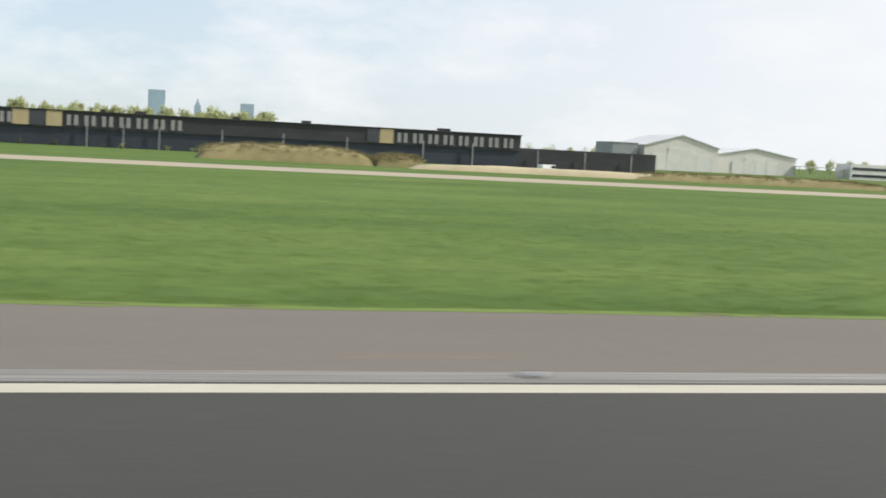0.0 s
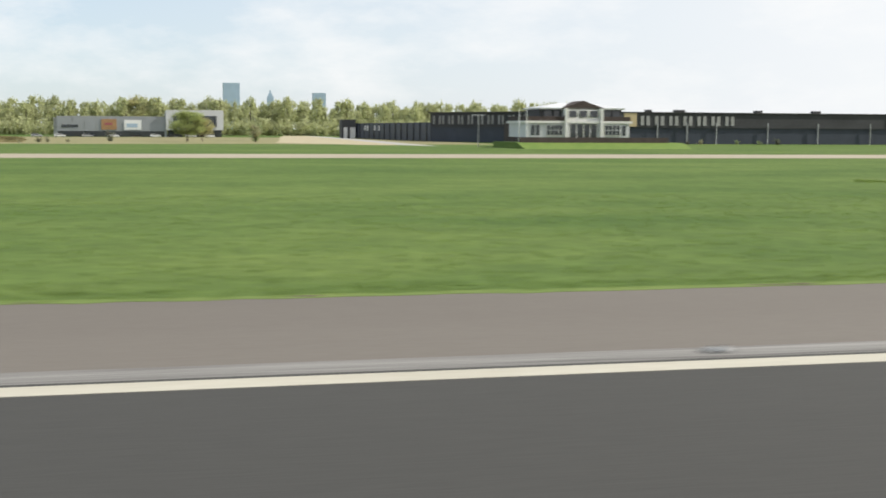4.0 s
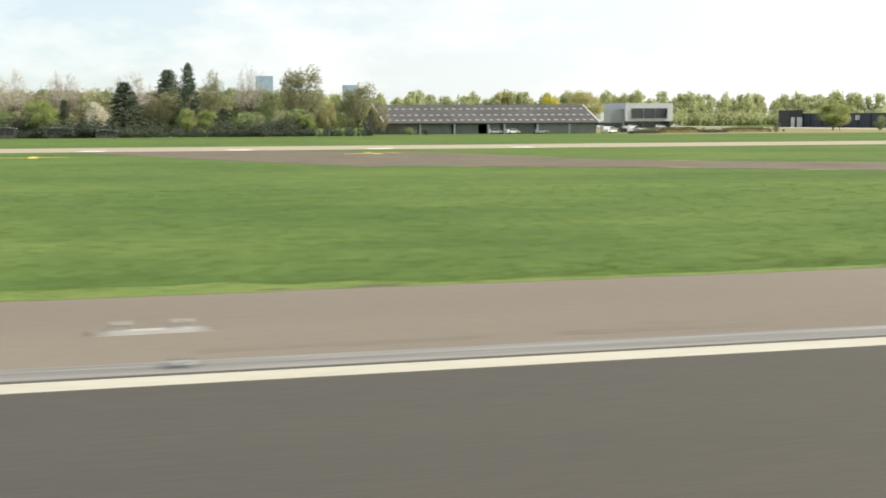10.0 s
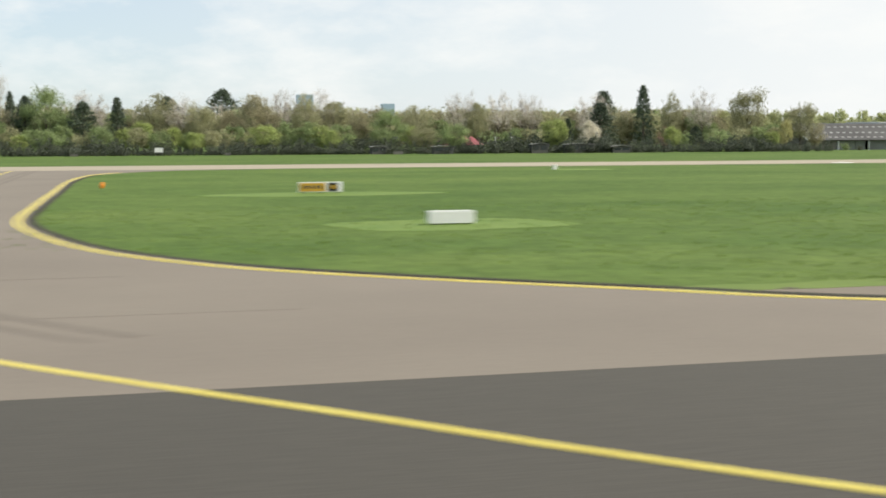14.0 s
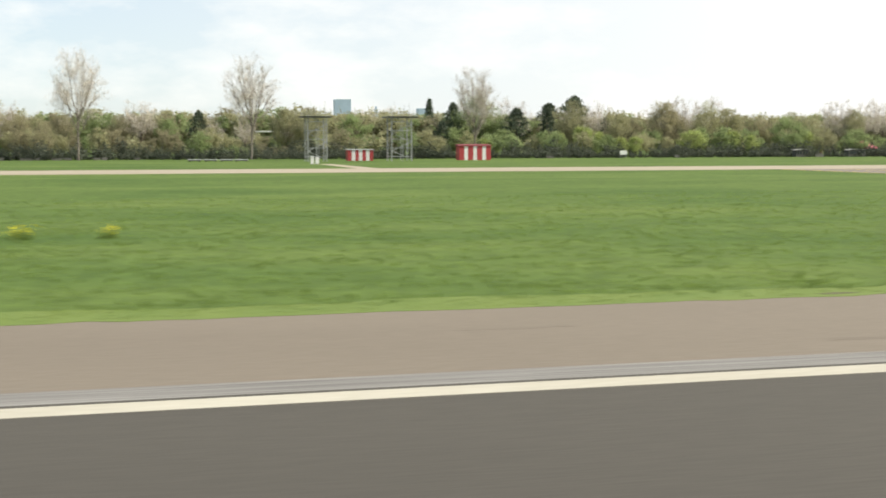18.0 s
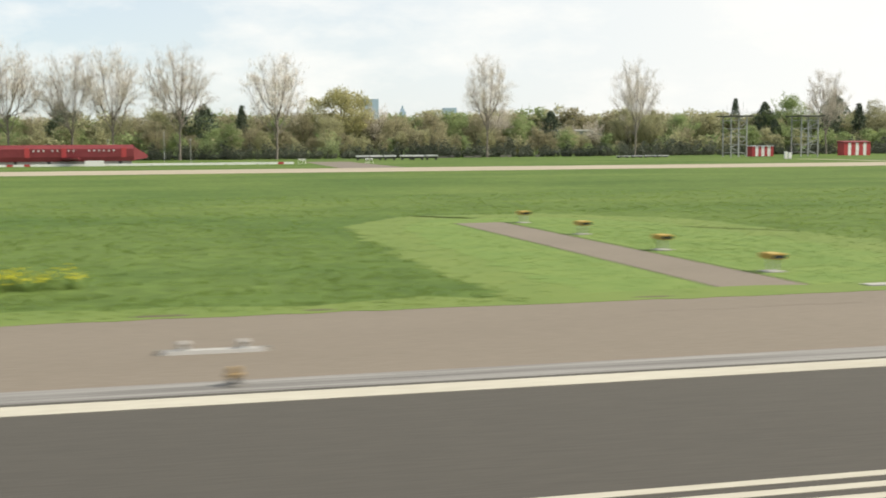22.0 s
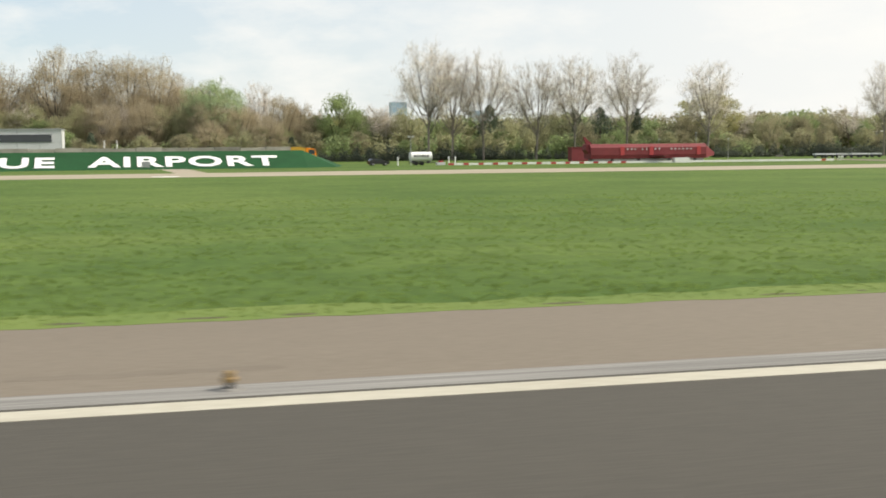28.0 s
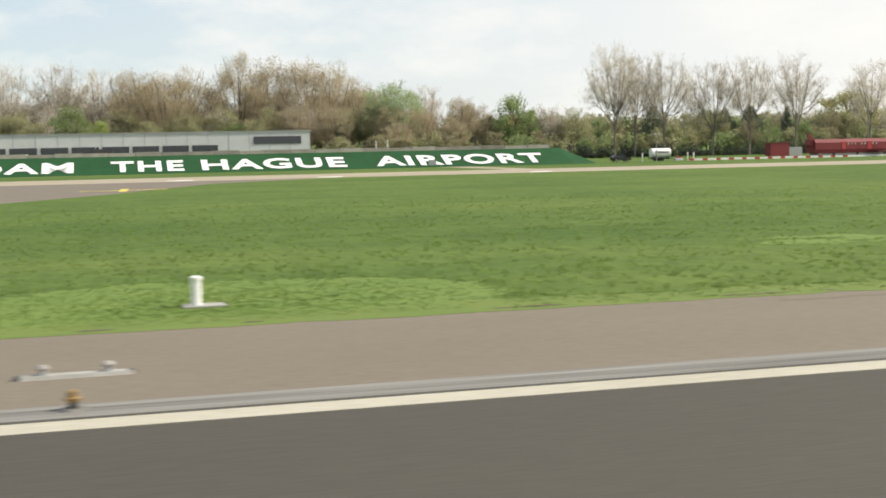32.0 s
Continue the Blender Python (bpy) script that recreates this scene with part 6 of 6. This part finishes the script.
e = thing("marker_tube", "white round marker post with cap on a concrete slab", "post", -291.5, 33.6, 0)
bx(-0.35, -0.35, 0, 0.75, 0.35, 0.06).ob("slab", M["concrete"], e, bevel=0.01)
Geo().tube([(0, 0, 0.06), (0, 0, 0.74)], [0.135, 0.135], 18).ob("tube", M["gloss_white"], e)
Geo().tube([(0, 0, 0.72), (0, 0, 0.80), (0, 0, 0.83)], [0.16, 0.16, 0.10], 18).ob("cap", M["gloss_white"], e)

e = thing("cable_cabinet", "long light grey equipment cabinet on the grass", "cabinet", 201.7, 37.4, 0, 6)
bx(-0.45, -1.9, 0.05, 0.45, 1.9, 0.72).ob("body", M["lightgrey"], e, bevel=0.02)
bx(-0.5, -1.95, 0.72, 0.5, 1.95, 0.80).ob("lid", M["gloss_white"], e, bevel=0.015)
bx(-0.7, -2.1, -0.1, 0.9, 2.1, 0.05).ob("base_slab", M["concrete"], e)
for k in range(3):
    bx(-0.47, -1.7 + k * 1.2, 0.15, -0.445, -0.7 + k * 1.2, 0.65).ob("door", M["lightgrey"], e)


def guidance(x, y, flip, rz):
    e = thing("guidance_sign", "taxiway guidance sign with yellow and black panels", "sign", x, y, 0, rz, group="taxiway signs")
    bx(-1.65, -0.15, 0.12, 1.65, 0.15, 0.86).ob("case", M["gloss_white"], e, bevel=0.02)
    a, b = ((-1.58, 0.35), (0.55, 1.3)) if not flip else ((0.3, 1.58), (-0.55, 0.25))
    bx(a[0], -0.17, 0.18, a[1], -0.15, 0.8).ob("yellow_panel", M["amber"], e, "yellow panel with dark bars")
    bx(b[0], -0.17, 0.18, b[1], -0.15, 0.8).ob("black_panel", M["black"], e)
    for k in range(5):
        w = (a[1] - a[0]) / 6
        bx(a[0] + w * (k + 0.6), -0.18, 0.38, a[0] + w * (k + 1.15), -0.17, 0.62).ob("lettering_bar", M["dsteel"], e)
    for k in range(2):
        bx(b[0] + 0.16 + 0.28 * k, -0.18, 0.36, b[0] + 0.34 + 0.28 * k, -0.17, 0.64).ob("lettering_bar", M["amber"], e)
    for px in (-1.3, 0, 1.3):
        bx(px - 0.05, -0.05, 0, px + 0.05, 0.05, 0.12).ob("foot", M["dsteel"], e)
    return e


guidance(122.4, 92.5, False, 0)
guidance(62.5, 95.5, True, 0)
e = thing("white_marker_board", "plain white marker board lying on the grass", "marker board", 123.2, 57.3, 0)
bx(-1.12, -0.25, 0.06, 1.12, 0.25, 0.66).ob("box", M["gloss_white"], e, bevel=0.02)
for px in (-0.8, 0.8):
    bx(px - 0.08, -0.15, 0, px + 0.08, 0.15, 0.06).ob("foot", M["dsteel"], e)
e = thing("white_marker_board", "small white marker box by the far taxiway", "marker board", 162.5, 153.0, 0)
bx(-0.3, -0.2, 0, 0.3, 0.2, 0.6).ob("box", M["gloss_white"], e, bevel=0.02)
e = thing("taxiway_light", "small amber taxiway light", "taxiway light", 106.4, 108.5, 0)
Geo().tube([(0, 0, 0), (0, 0, 0.25), (0, 0, 0.5)], [0.12, 0.22, 0.14], 10).ob("lamp", M["orange"], e)
e = thing("notice_board", "small white notice board on posts at the wood", "notice board", 116.9, 312, 0)
bx(-1.0, 0, 0.9, 1.0, 0.1, 2.0).ob("board", M["gloss_white"], e)
for px in (-0.8, 0.7):
    bx(px, 0.1, 0, px + 0.1, 0.2, 2.0).ob("post", M["steel"], e)


def papi(x, y):
    e = thing("approach_light_unit", "yellow approach slope light box on short legs", "approach light", x, y, 0, group="approach slope lights")
    bx(-0.30, -0.35, 0.0, 0.30, 0.35, 0.04).ob("base_plate", M["concrete"], e)
    for px in (-0.14, 0.14):
        Geo().tube([(px, 0, 0.04), (px, 0, 0.44)], [0.035, 0.035], 8).ob("leg", M["steel"], e)
    bx(-0.26, -0.42, 0.42, 0.26, 0.42, 0.60).ob("lamp_box", M["dullamber"], e, bevel=0.03)
    bx(-0.22, -0.44, 0.46, 0.22, -0.415, 0.56).ob("lens_strip", M["glass"], e)
    return e


for y in (34.8, 43.0, 51.4, 59.8):
    papi(-96.6, y)
setting(Geo().prism([(-100.1, 30.0), (-97.4, 30.0), (-97.5, 60.5), (-100.0, 60.5)], -0.2, 0.014), "service_path", M["shoulder"], "narrow brown asphalt service path", "path")
setting(bx(-96.0, 30.4, -0.1, -93.6, 30.9, 0.05), "kerb_slab", M["concrete"], "pale concrete slab at the pavement edge", "kerb")

# cross paths to the bank and to the masts
setting(Geo().prism([(-227.4, 198), (-222.6, 198), (-223.6, 233), (-224.8, 236.0), (-230.0, 236.0), (-228.6, 232)], -0.2, 0.017), "cross_path", M["pale"], "pale concrete path across the grass", "path")
setting(Geo().prism([(23.6, 198), (27.2, 198), (26.6, 242), (23.8, 242)], -0.2, 0.017), "cross_path", M["pale"], "pale concrete path across the grass", "path")
for x in (-238.7, -236.3):
    e = thing("white_pole", "short white pole on the bank", "pole", x, 250.0, 3.28, group="poles on the bank")
    Geo().tube([(0, 0, -0.3), (0, 0, 2.1)], [0.09, 0.08], 8).ob("pole", M["gloss_white"], e)
    Geo().tube([(0, 0, 2.1), (0, 0, 2.2)], [0.11, 0.06], 8).ob("cap", M["gloss_white"], e)
e = thing("grey_box_sign", "small grey box sign on a post before the bank", "sign", -231.3, 233.4, 0)
bx(-0.75, -0.1, 0.45, 0.75, 0.15, 1.5).ob("box", M["greycl"], e, bevel=0.03)
for x in (-0.5, 0.4):
    bx(x, 0, 0, x + 0.1, 0.1, 0.5).ob("post", M["dsteel"], e)
for x0, x1, h in ((-41.9, -40.6, 0.7), (-37.0, -34.0, 0.5), (-33.6, -32.4, 0.6), (-29.8, -27.4, 0.5), (-27.0, -25.0, 0.6), (-20.0, -18.4, 0.6), (-18.0, -16.8, 0.7), (-10.2, -9.0, 0.6), (-58.0, -55.5, 0.6), (96.0, 98.0, 0.6), (133.0, 134.5, 0.7), (176.0, 178.5, 0.8)):
    e = thing("garden_screen", "low grey wooden garden screen at the hedge's foot", "screen", x0, 314.6, 0, group="garden screens")
    bx(0, 0, 0, x1 - x0, 0.12, h).ob("panel", M["wood"], e, bevel=0.02)
    for x in (0.1, x1 - x0 - 0.2):
        bx(x, 0.12, 0, x + 0.1, 0.22, h + 0.05).ob("post", M["wood"], e)
for x0, w, y, h in ((186.9, 5.6, 315.5, 2.2), (213.7, 5.0, 315.5, 2.7), (223.6, 8.4, 316.5, 2.6), (237.0, 5.2, 315.5, 2.0), (170.5, 4.2, 315.8, 2.2)):
    e = thing("allotment_hut", "low dark garden hut with a pale rounded roof in the hedge", "hut", x0, y, 0, group="allotment huts")
    bx(0.1, 0, 0, w - 0.1, 2.2, h - 0.35).ob("wall", M["hutwall"], e)
    for x in (0.4, w * 0.5 + 0.2):
        bx(x, -0.04, h * 0.35, x + w * 0.5 - 0.7, 0, h - 0.6).ob("window", M["glass"], e)
    bow = [(w * i / 8, h - 0.36 + 0.3 * math.sin(math.pi * i / 8)) for i in range(9)]
    Geo().profile_y([(x - 0.15 + 0.3 * x / w, z) for x, z in bow] + [(x - 0.15 + 0.3 * x / w, z + 0.1) for x, z in bow[::-1]], -0.25, 2.4).ob("roof", M["hutroof"], e, "weathered grey felt roof")
for x in (207.3, 211.9):
    e = thing("white_flue", "slim white flue pipe beside a hut", "pipe", x, 327, 0, group="white flues")
    Geo().tube([(0, 0, 0), (0, 0, 4.2)], [0.15, 0.15], 8).ob("pipe", M["gloss_white"], e)
    Geo().tube([(0, 0, 4.2), (0, 0, 4.45)], [0.22, 0.17], 8).ob("cap", M["lightgrey"], e)
for dx in (0.0, 1.0):
    e = thing("white_cabinet", "white upright equipment cabinet beside the mast", "cabinet", 22.6 + dx, 243, 0, group="equipment cabinets")
    bx(0, 0, 0.08, 0.62, 0.5, 1.55 - 0.2 * dx).ob("body", M["gloss_white"], e, bevel=0.02)
    bx(-0.04, -0.04, 1.55 - 0.2 * dx, 0.66, 0.54, 1.63 - 0.2 * dx).ob("lid", M["lightgrey"], e)
    bx(-0.05, -0.05, 0, 0.67, 0.55, 0.08).ob("plinth", M["concrete"], e)

# pump machinery standing on the bank's rim
e = thing("pump_machine", "dark pump machine on the bank's rim", "machine", -293.4, 251.0, 3.28)
bx(-1.1, -0.5, 0, 1.0, 0.5, 1.5).ob("body", M["dsteel"], e, bevel=0.05)
bx(1.2, -0.4, 0, 2.9, 0.4, 1.3).ob("tank", M["dsteel"], e, bevel=0.05)
Geo().tube([(-0.6, 0, 1.5), (-0.6, 0, 2.0)], [0.08, 0.08], 8).ob("exhaust", M["steel"], e)
bx(-2.6, -0.6, 0, 3.6, 0.6, 0.16).ob("skid", M["concrete"], e)


# ---- mown patches, verge and grass ----
def patch(x, y, rx, ry, seed, name="mown_patch"):
    r = random.Random(seed)
    ph = r.uniform(0, 6)
    k = [1 + 0.06 * math.sin(6.283 * i / 55 + ph) + r.gauss(0, 0.035) for i in range(220)]
    pts = [(x + rx * k[i] * math.cos(6.2832 * i / 220), max(30.25, y + ry * k[i] * math.sin(6.2832 * i / 220))) for i in range(220)]
    g = Geo()
    g.prism(pts, -0.05, 0.008)
    return setting(g, name, M["mown"], "lighter short-mown patch of grass", "grass")


patch(201.8, 35.5, 8.0, 6.5, 1)
patch(-290.5, 33.5, 7.5, 6.5, 2)
patch(122.4, 91.5, 9.0, 3.5, 3)
patch(62.5, 95, 9.0, 3.5, 4)
patch(123.2, 57.3, 6.0, 4.0, 5)
patch(165.5, 152.0, 4.5, 4.0, 6)
r9 = random.Random(9)


def pts_on(pts):
    """Points every half metre along a closed outline."""
    out = []
    for (x0, y0), (x1, y1) in zip(pts, pts[1:] + pts[:1]):
        k = max(1, int(math.hypot(x1 - x0, y1 - y0) / 0.5))
        out += [(x0 + (x1 - x0) * i / k, y0 + (y1 - y0) * i / k) for i in range(k)]
    return out


def rough(pts, amp):
    """A smooth outline with a frayed edge."""
    return [(x + r9.gauss(0, amp), y + r9.gauss(0, amp)) if y > 32 and not -100.4 < x < -97.1 else (x, max(y, 30.3)) for x, y in pts_on(pts)]


setting(Geo().prism(rough([(-106.5, 30.3), (-100.2, 30.3), (-100.2, 60.8), (-97.3, 60.8), (-97.3, 30.3), (-87.0, 30.3), (-86.2, 45), (-87.4, 60), (-93, 67.5), (-101, 67.5), (-105.8, 60), (-106.6, 45)], 0.22), -0.05, 0.007), "mown_strip", M["verge"], "bright fresh border of the mown grass", "grass")
setting(Geo().prism(rough([(-104.2, 30.3), (-100.2, 30.3), (-100.2, 60.6), (-97.3, 60.6), (-97.3, 30.3), (-90.0, 30.3), (-89.6, 45), (-90.2, 57), (-94, 64), (-100.5, 64), (-103.4, 58), (-104.2, 45)], 0.22), -0.05, 0.0135), "mown_patch", M["mown"], "lighter short-mown grass round the approach lights", "grass")
for x0, x1, s, y1 in ((-700, 85.4, 3, 31.5), (122.6, 250, 4, 31.2), (250.1, 352, 5, 30.35), (404, 1500, 6, 30.35)):
    top = ragged_edge(x0, x1, y1, 1.6, 0.30 if y1 > 31 else 0.08, s)
    foot = ragged_edge(x0, x1, 29.52 if x0 < 0 else 29.74, 0.9, 0.07, s + 20)
    g = Geo().prism(foot + top[::-1], -0.05, 0.020)
    setting(g, "verge", M["verge"], "fresh bright green grass verge", "grass")


r7 = random.Random(7)
edge = [(81.9 + r7.gauss(0, 0.5), 31.0 + 1.0 * i) for i in range(90)]
setting(Geo().prism([(84.9, 31.0), (84.7, 60.0), (84.3, 120.0)] + edge[::-1], -0.05, 0.009), "taxiway_verge", M["verge"], "light green grass strip along the taxiway", "grass")


def tuft_field(name, label, material, places, size, blades, rs):
    """Many small leaning blades as one mesh."""
    k = len(places) * blades
    base = np.repeat(places, blades, 0) + np.concatenate([rs.normal(0, size * 0.5, (k, 2)), np.zeros((k, 1))], 1)
    h = size * rs.uniform(0.5, 1.3, (k, 1))
    lean = rs.normal(0, 0.45, (k, 2)) * h
    a = rs.uniform(0, 6.283, (k, 1))
    w = size * 0.22
    side = np.concatenate([np.cos(a) * w, np.sin(a) * w, np.zeros((k, 1))], 1)
    tip = base + np.concatenate([lean, h], 1)
    v = np.stack([base - side, base + side, tip], 1).reshape(-1, 3)
    o = new(name, fast_mesh(name, v, np.arange(3 * k).reshape(-1, 3)))
    o.data.materials.append(material)
    return tagged(o, label, "grass", kind="stuff")


rs = np.random.default_rng(5)


def keep_off(p):
    """Leaves pavements and paths clear."""
    x, y = p[:, 0], p[:, 1]
    bad = (x > 84) & (x < 138) & (y < 60) & (y < 24 + np.abs(138 - x) * 0.72)
    bad |= (x > 84) & (x < 103) & (y < 172)
    bad |= (x > -100.5) & (x < -97) & (y < 61)
    bad |= (x > -106) & (x < -87) & (y < 67)
    bad |= (((x - 201.8) / 8.2) ** 2 + ((y - 35.5) / 6.6) ** 2 < 1)
    bad |= (((x + 290.5) / 7.6) ** 2 + ((y - 33.5) / 6.6) ** 2 < 1)
    s = (x - 367) * 0.82 + (y - 30)
    bad |= (s > -3) & (s < 26) & (x > 240) & (x < 402)
    return p[~bad]


def scatter(n, x0, x1, y0, y1, power=1.0):
    x = rs.uniform(x0, x1, n)
    y = y0 + (y1 - y0) * rs.uniform(0, 1, n) ** power
    p = np.stack([x, y, np.zeros(n)], 1)
    return keep_off(p)


def clumped(n, x0, x1, y0, y1, power=1.0):
    p = scatter(n * 3, x0, x1, y0, y1, power)
    w = np.array([noise.noise((q[0] * 0.35, q[1] * 0.6, 3.1)) for q in p])
    return p[w > rs.uniform(-0.45, 0.45, len(p))][:n]


tuft_field("grass_tufts", "coarse green grass tufts of the airfield meadow", M["tuft"], clumped(42000, -330, 720, 31.2, 75, 1.5), 0.10, 6, rs)
tuft_field("verge_blades", "short fresh grass along the pavement edge", M["verge"], scatter(10000, -330, 255, 29.8, 31.6), 0.07, 6, rs)
for x, y, rx, ry in ((201.8, 35.5, 7.8, 6.2), (-290.5, 33.5, 7.4, 6.3), (-96.0, 46.0, 9.8, 19.0)):
    q = np.stack([rs.normal(x, rx * 0.55, 5200), rs.normal(y, ry * 0.55, 5200), np.zeros(5200)], 1)
    q = q[(q[:, 1] > 30.3) & ~((q[:, 0] > -100.6) & (q[:, 0] < -96.9) & (q[:, 1] < 61.2))]
    tuft_field("mown_blades", "short pale blades of the mown patch", M["mown"], q, 0.055, 5, rs)
tuft_field("coarse_tufts", "darker coarse tufts in the airfield meadow", M["tuft_dark"], clumped(26000, -330, 60, 32.0, 95, 1.4), 0.10, 6, rs)
tuft_field("edge_tufts", "green grass blades along the pavement edge", M["tuft"], scatter(7000, 255, 720, 29.85, 31.6), 0.08, 6, rs)
WEEDS = np.array([(x + rs.normal(-0.5, 1.0), y + rs.normal(-0.5, 0.8), 0.0) for x, y in ((524.6, 91.8), (526.0, 90), (579.0, 101.3), (593.4, 102.9), (600.5, 103.4), (586.7, 103.7), (590.1, 104.6)) for k in range(22)])
tuft_field("weed_clumps", "low dark green weed clumps in the meadow", M["tuft_dark"], WEEDS, 0.22, 7, rs)
FL = []
for x0, x1, y, n in ((-122.5, -117.2, 36.9, 32), (-121.6, -119.2, 36.0, 16), (-134.8, -133.6, 38.0, 4), (-132.8, -132.0, 40.0, 3), (-145.0, -143.6, 75.0, 7), (-130, -126, 37.4, 9), (-17.5, -16.7, 56.0, 8), (-13.6, -13.0, 56.0, 5), (-38.4, -37.9, 68.5, 3), (153.1, 153.6, 63.5, 3), (-126, -123, 37.4, 12)):
    for i in range(n):
        FL.append((rs.uniform(x0, x1), y + rs.normal(0, 0.5), 0))
FL = np.array(FL)
stalks = tuft_field("flower_stalks", "green stalks of wild yellow flowers", M["tuft"], FL, 0.36, 6, rs)
k = len(FL)
heads = np.repeat(FL, 6, 0) + np.concatenate([rs.normal(0, 0.2, (k * 6, 2)), rs.uniform(0.26, 0.55, (k * 6, 1))], 1)
v, f = tri_cloud(rs, heads, 0.07, 2, 0.052)
o = new("flower_heads", fast_mesh("flower_heads", v, f))
o.data.materials.append(M["rape"])
tagged(o, "clusters of small yellow wild flowers", "flowers", kind="stuff")

# dry grass creeping over the disused taxiway
ro = random.Random(17)
for i in range(70):
    t = ro.random() ** 0.8
    j = min(int(t * (len(UP) - 1)), len(UP) - 1)
    side = ro.random()
    w = 0.0 if side < 0.38 else 1.0 if side < 0.76 else ro.random()
    a, b = UP[j], LO[min(int(t * (len(LO) - 1)), len(LO) - 1)]
    x, y = a[0] + (b[0] - a[0]) * w, a[1] + (b[1] - a[1]) * w
    r = ro.uniform(0.5, 1.9) if side < 0.76 else ro.uniform(0.3, 0.9)
    pts = [(x + r * 1.6 * math.cos(q) * ro.uniform(0.6, 1.2), y + r * 0.7 * math.sin(q) * ro.uniform(0.6, 1.2)) for q in [2 * math.pi * n / 12 for n in range(12)]]
    if min(p[1] for p in pts) > 30.4:
        o = Geo().prism(pts, -0.05, 0.0155 + 0.0002 * i).ob("weed_patch", M["oldgrass"], old, "dry yellow grass growing over the asphalt")


def thin_patch(x, y, rx, ry, seed, m_="sparse"):
    r = random.Random(seed)
    g = Geo()
    for i in range(26):
        a, q = r.uniform(0, 6.283), r.random() ** 0.5
        cx, cy, s = x + rx * q * math.cos(a), y + ry * q * math.sin(a), r.uniform(0.3, 1.1)
        g.prism([(cx + s * 1.5 * math.cos(b) * r.uniform(0.6, 1.2), cy + s * math.sin(b) * r.uniform(0.6, 1.2)) for b in [6.2832 * k / 11 for k in range(11)]], -0.05, 0.006 + i * 0.0002)
    return setting(g, "worn_patch", M[m_], "thin worn patch of grass", "grass")


thin_patch(-55.0, 43.0, 4.0, 5.0, 8)
thin_patch(-265.0, 45.0, 3.5, 2.2, 9, "mown")


# worn streaks on the shoulder, soil breaking out along its edge
rc = random.Random(23)
SHOULDERS = [o for o in bpy.data.objects if o.name.startswith("shoulder_pavement")]
for i in range(44):
    x = rc.uniform(-320, 680)
    if 82 < x < 142:
        continue
    y, ln, w = rc.choice((22.3, 23.0, rc.uniform(22, 29.5))), rc.uniform(2, 7), rc.uniform(0.15, 0.5)
    pts = [(x + ln * (k / 8), y + 0.05 * math.sin(k * 1.3 + i) + w * rc.uniform(0.3, 0.6)) for k in range(9)]
    pts2 = [(x + ln * (k / 8), y + 0.05 * math.sin(k * 1.3 + i) - w * rc.uniform(0.3, 0.6)) for k in range(9)]
    Geo().prism(pts2 + pts[::-1], 0.0, 0.0135 + 0.0001 * (i % 9)).ob("stain", M["stain"], SHOULDERS[0 if x < 100 else 1], "darker worn streak in the asphalt")
g = Geo()
for i in range(420):
    x = rc.uniform(-330, 700)
    if 82 < x < 125:
        continue
    ln, w = rc.uniform(0.3, 1.6), rc.uniform(0.04, 0.16)
    g.prism([(x, 30.02), (x + ln * 0.3, 29.95 - w * rc.random()), (x + ln * 0.8, 29.95 - w * rc.random()), (x + ln, 30.03), (x + ln * 0.7, 30.1 + w), (x + ln * 0.2, 30.1 + w)], -0.05, 0.014 + 0.012 * rc.random())
tagged(g.ob("soil_fringe", M["fringe"]), "dark soil breaking out along the pavement edge", "soil", kind="stuff")
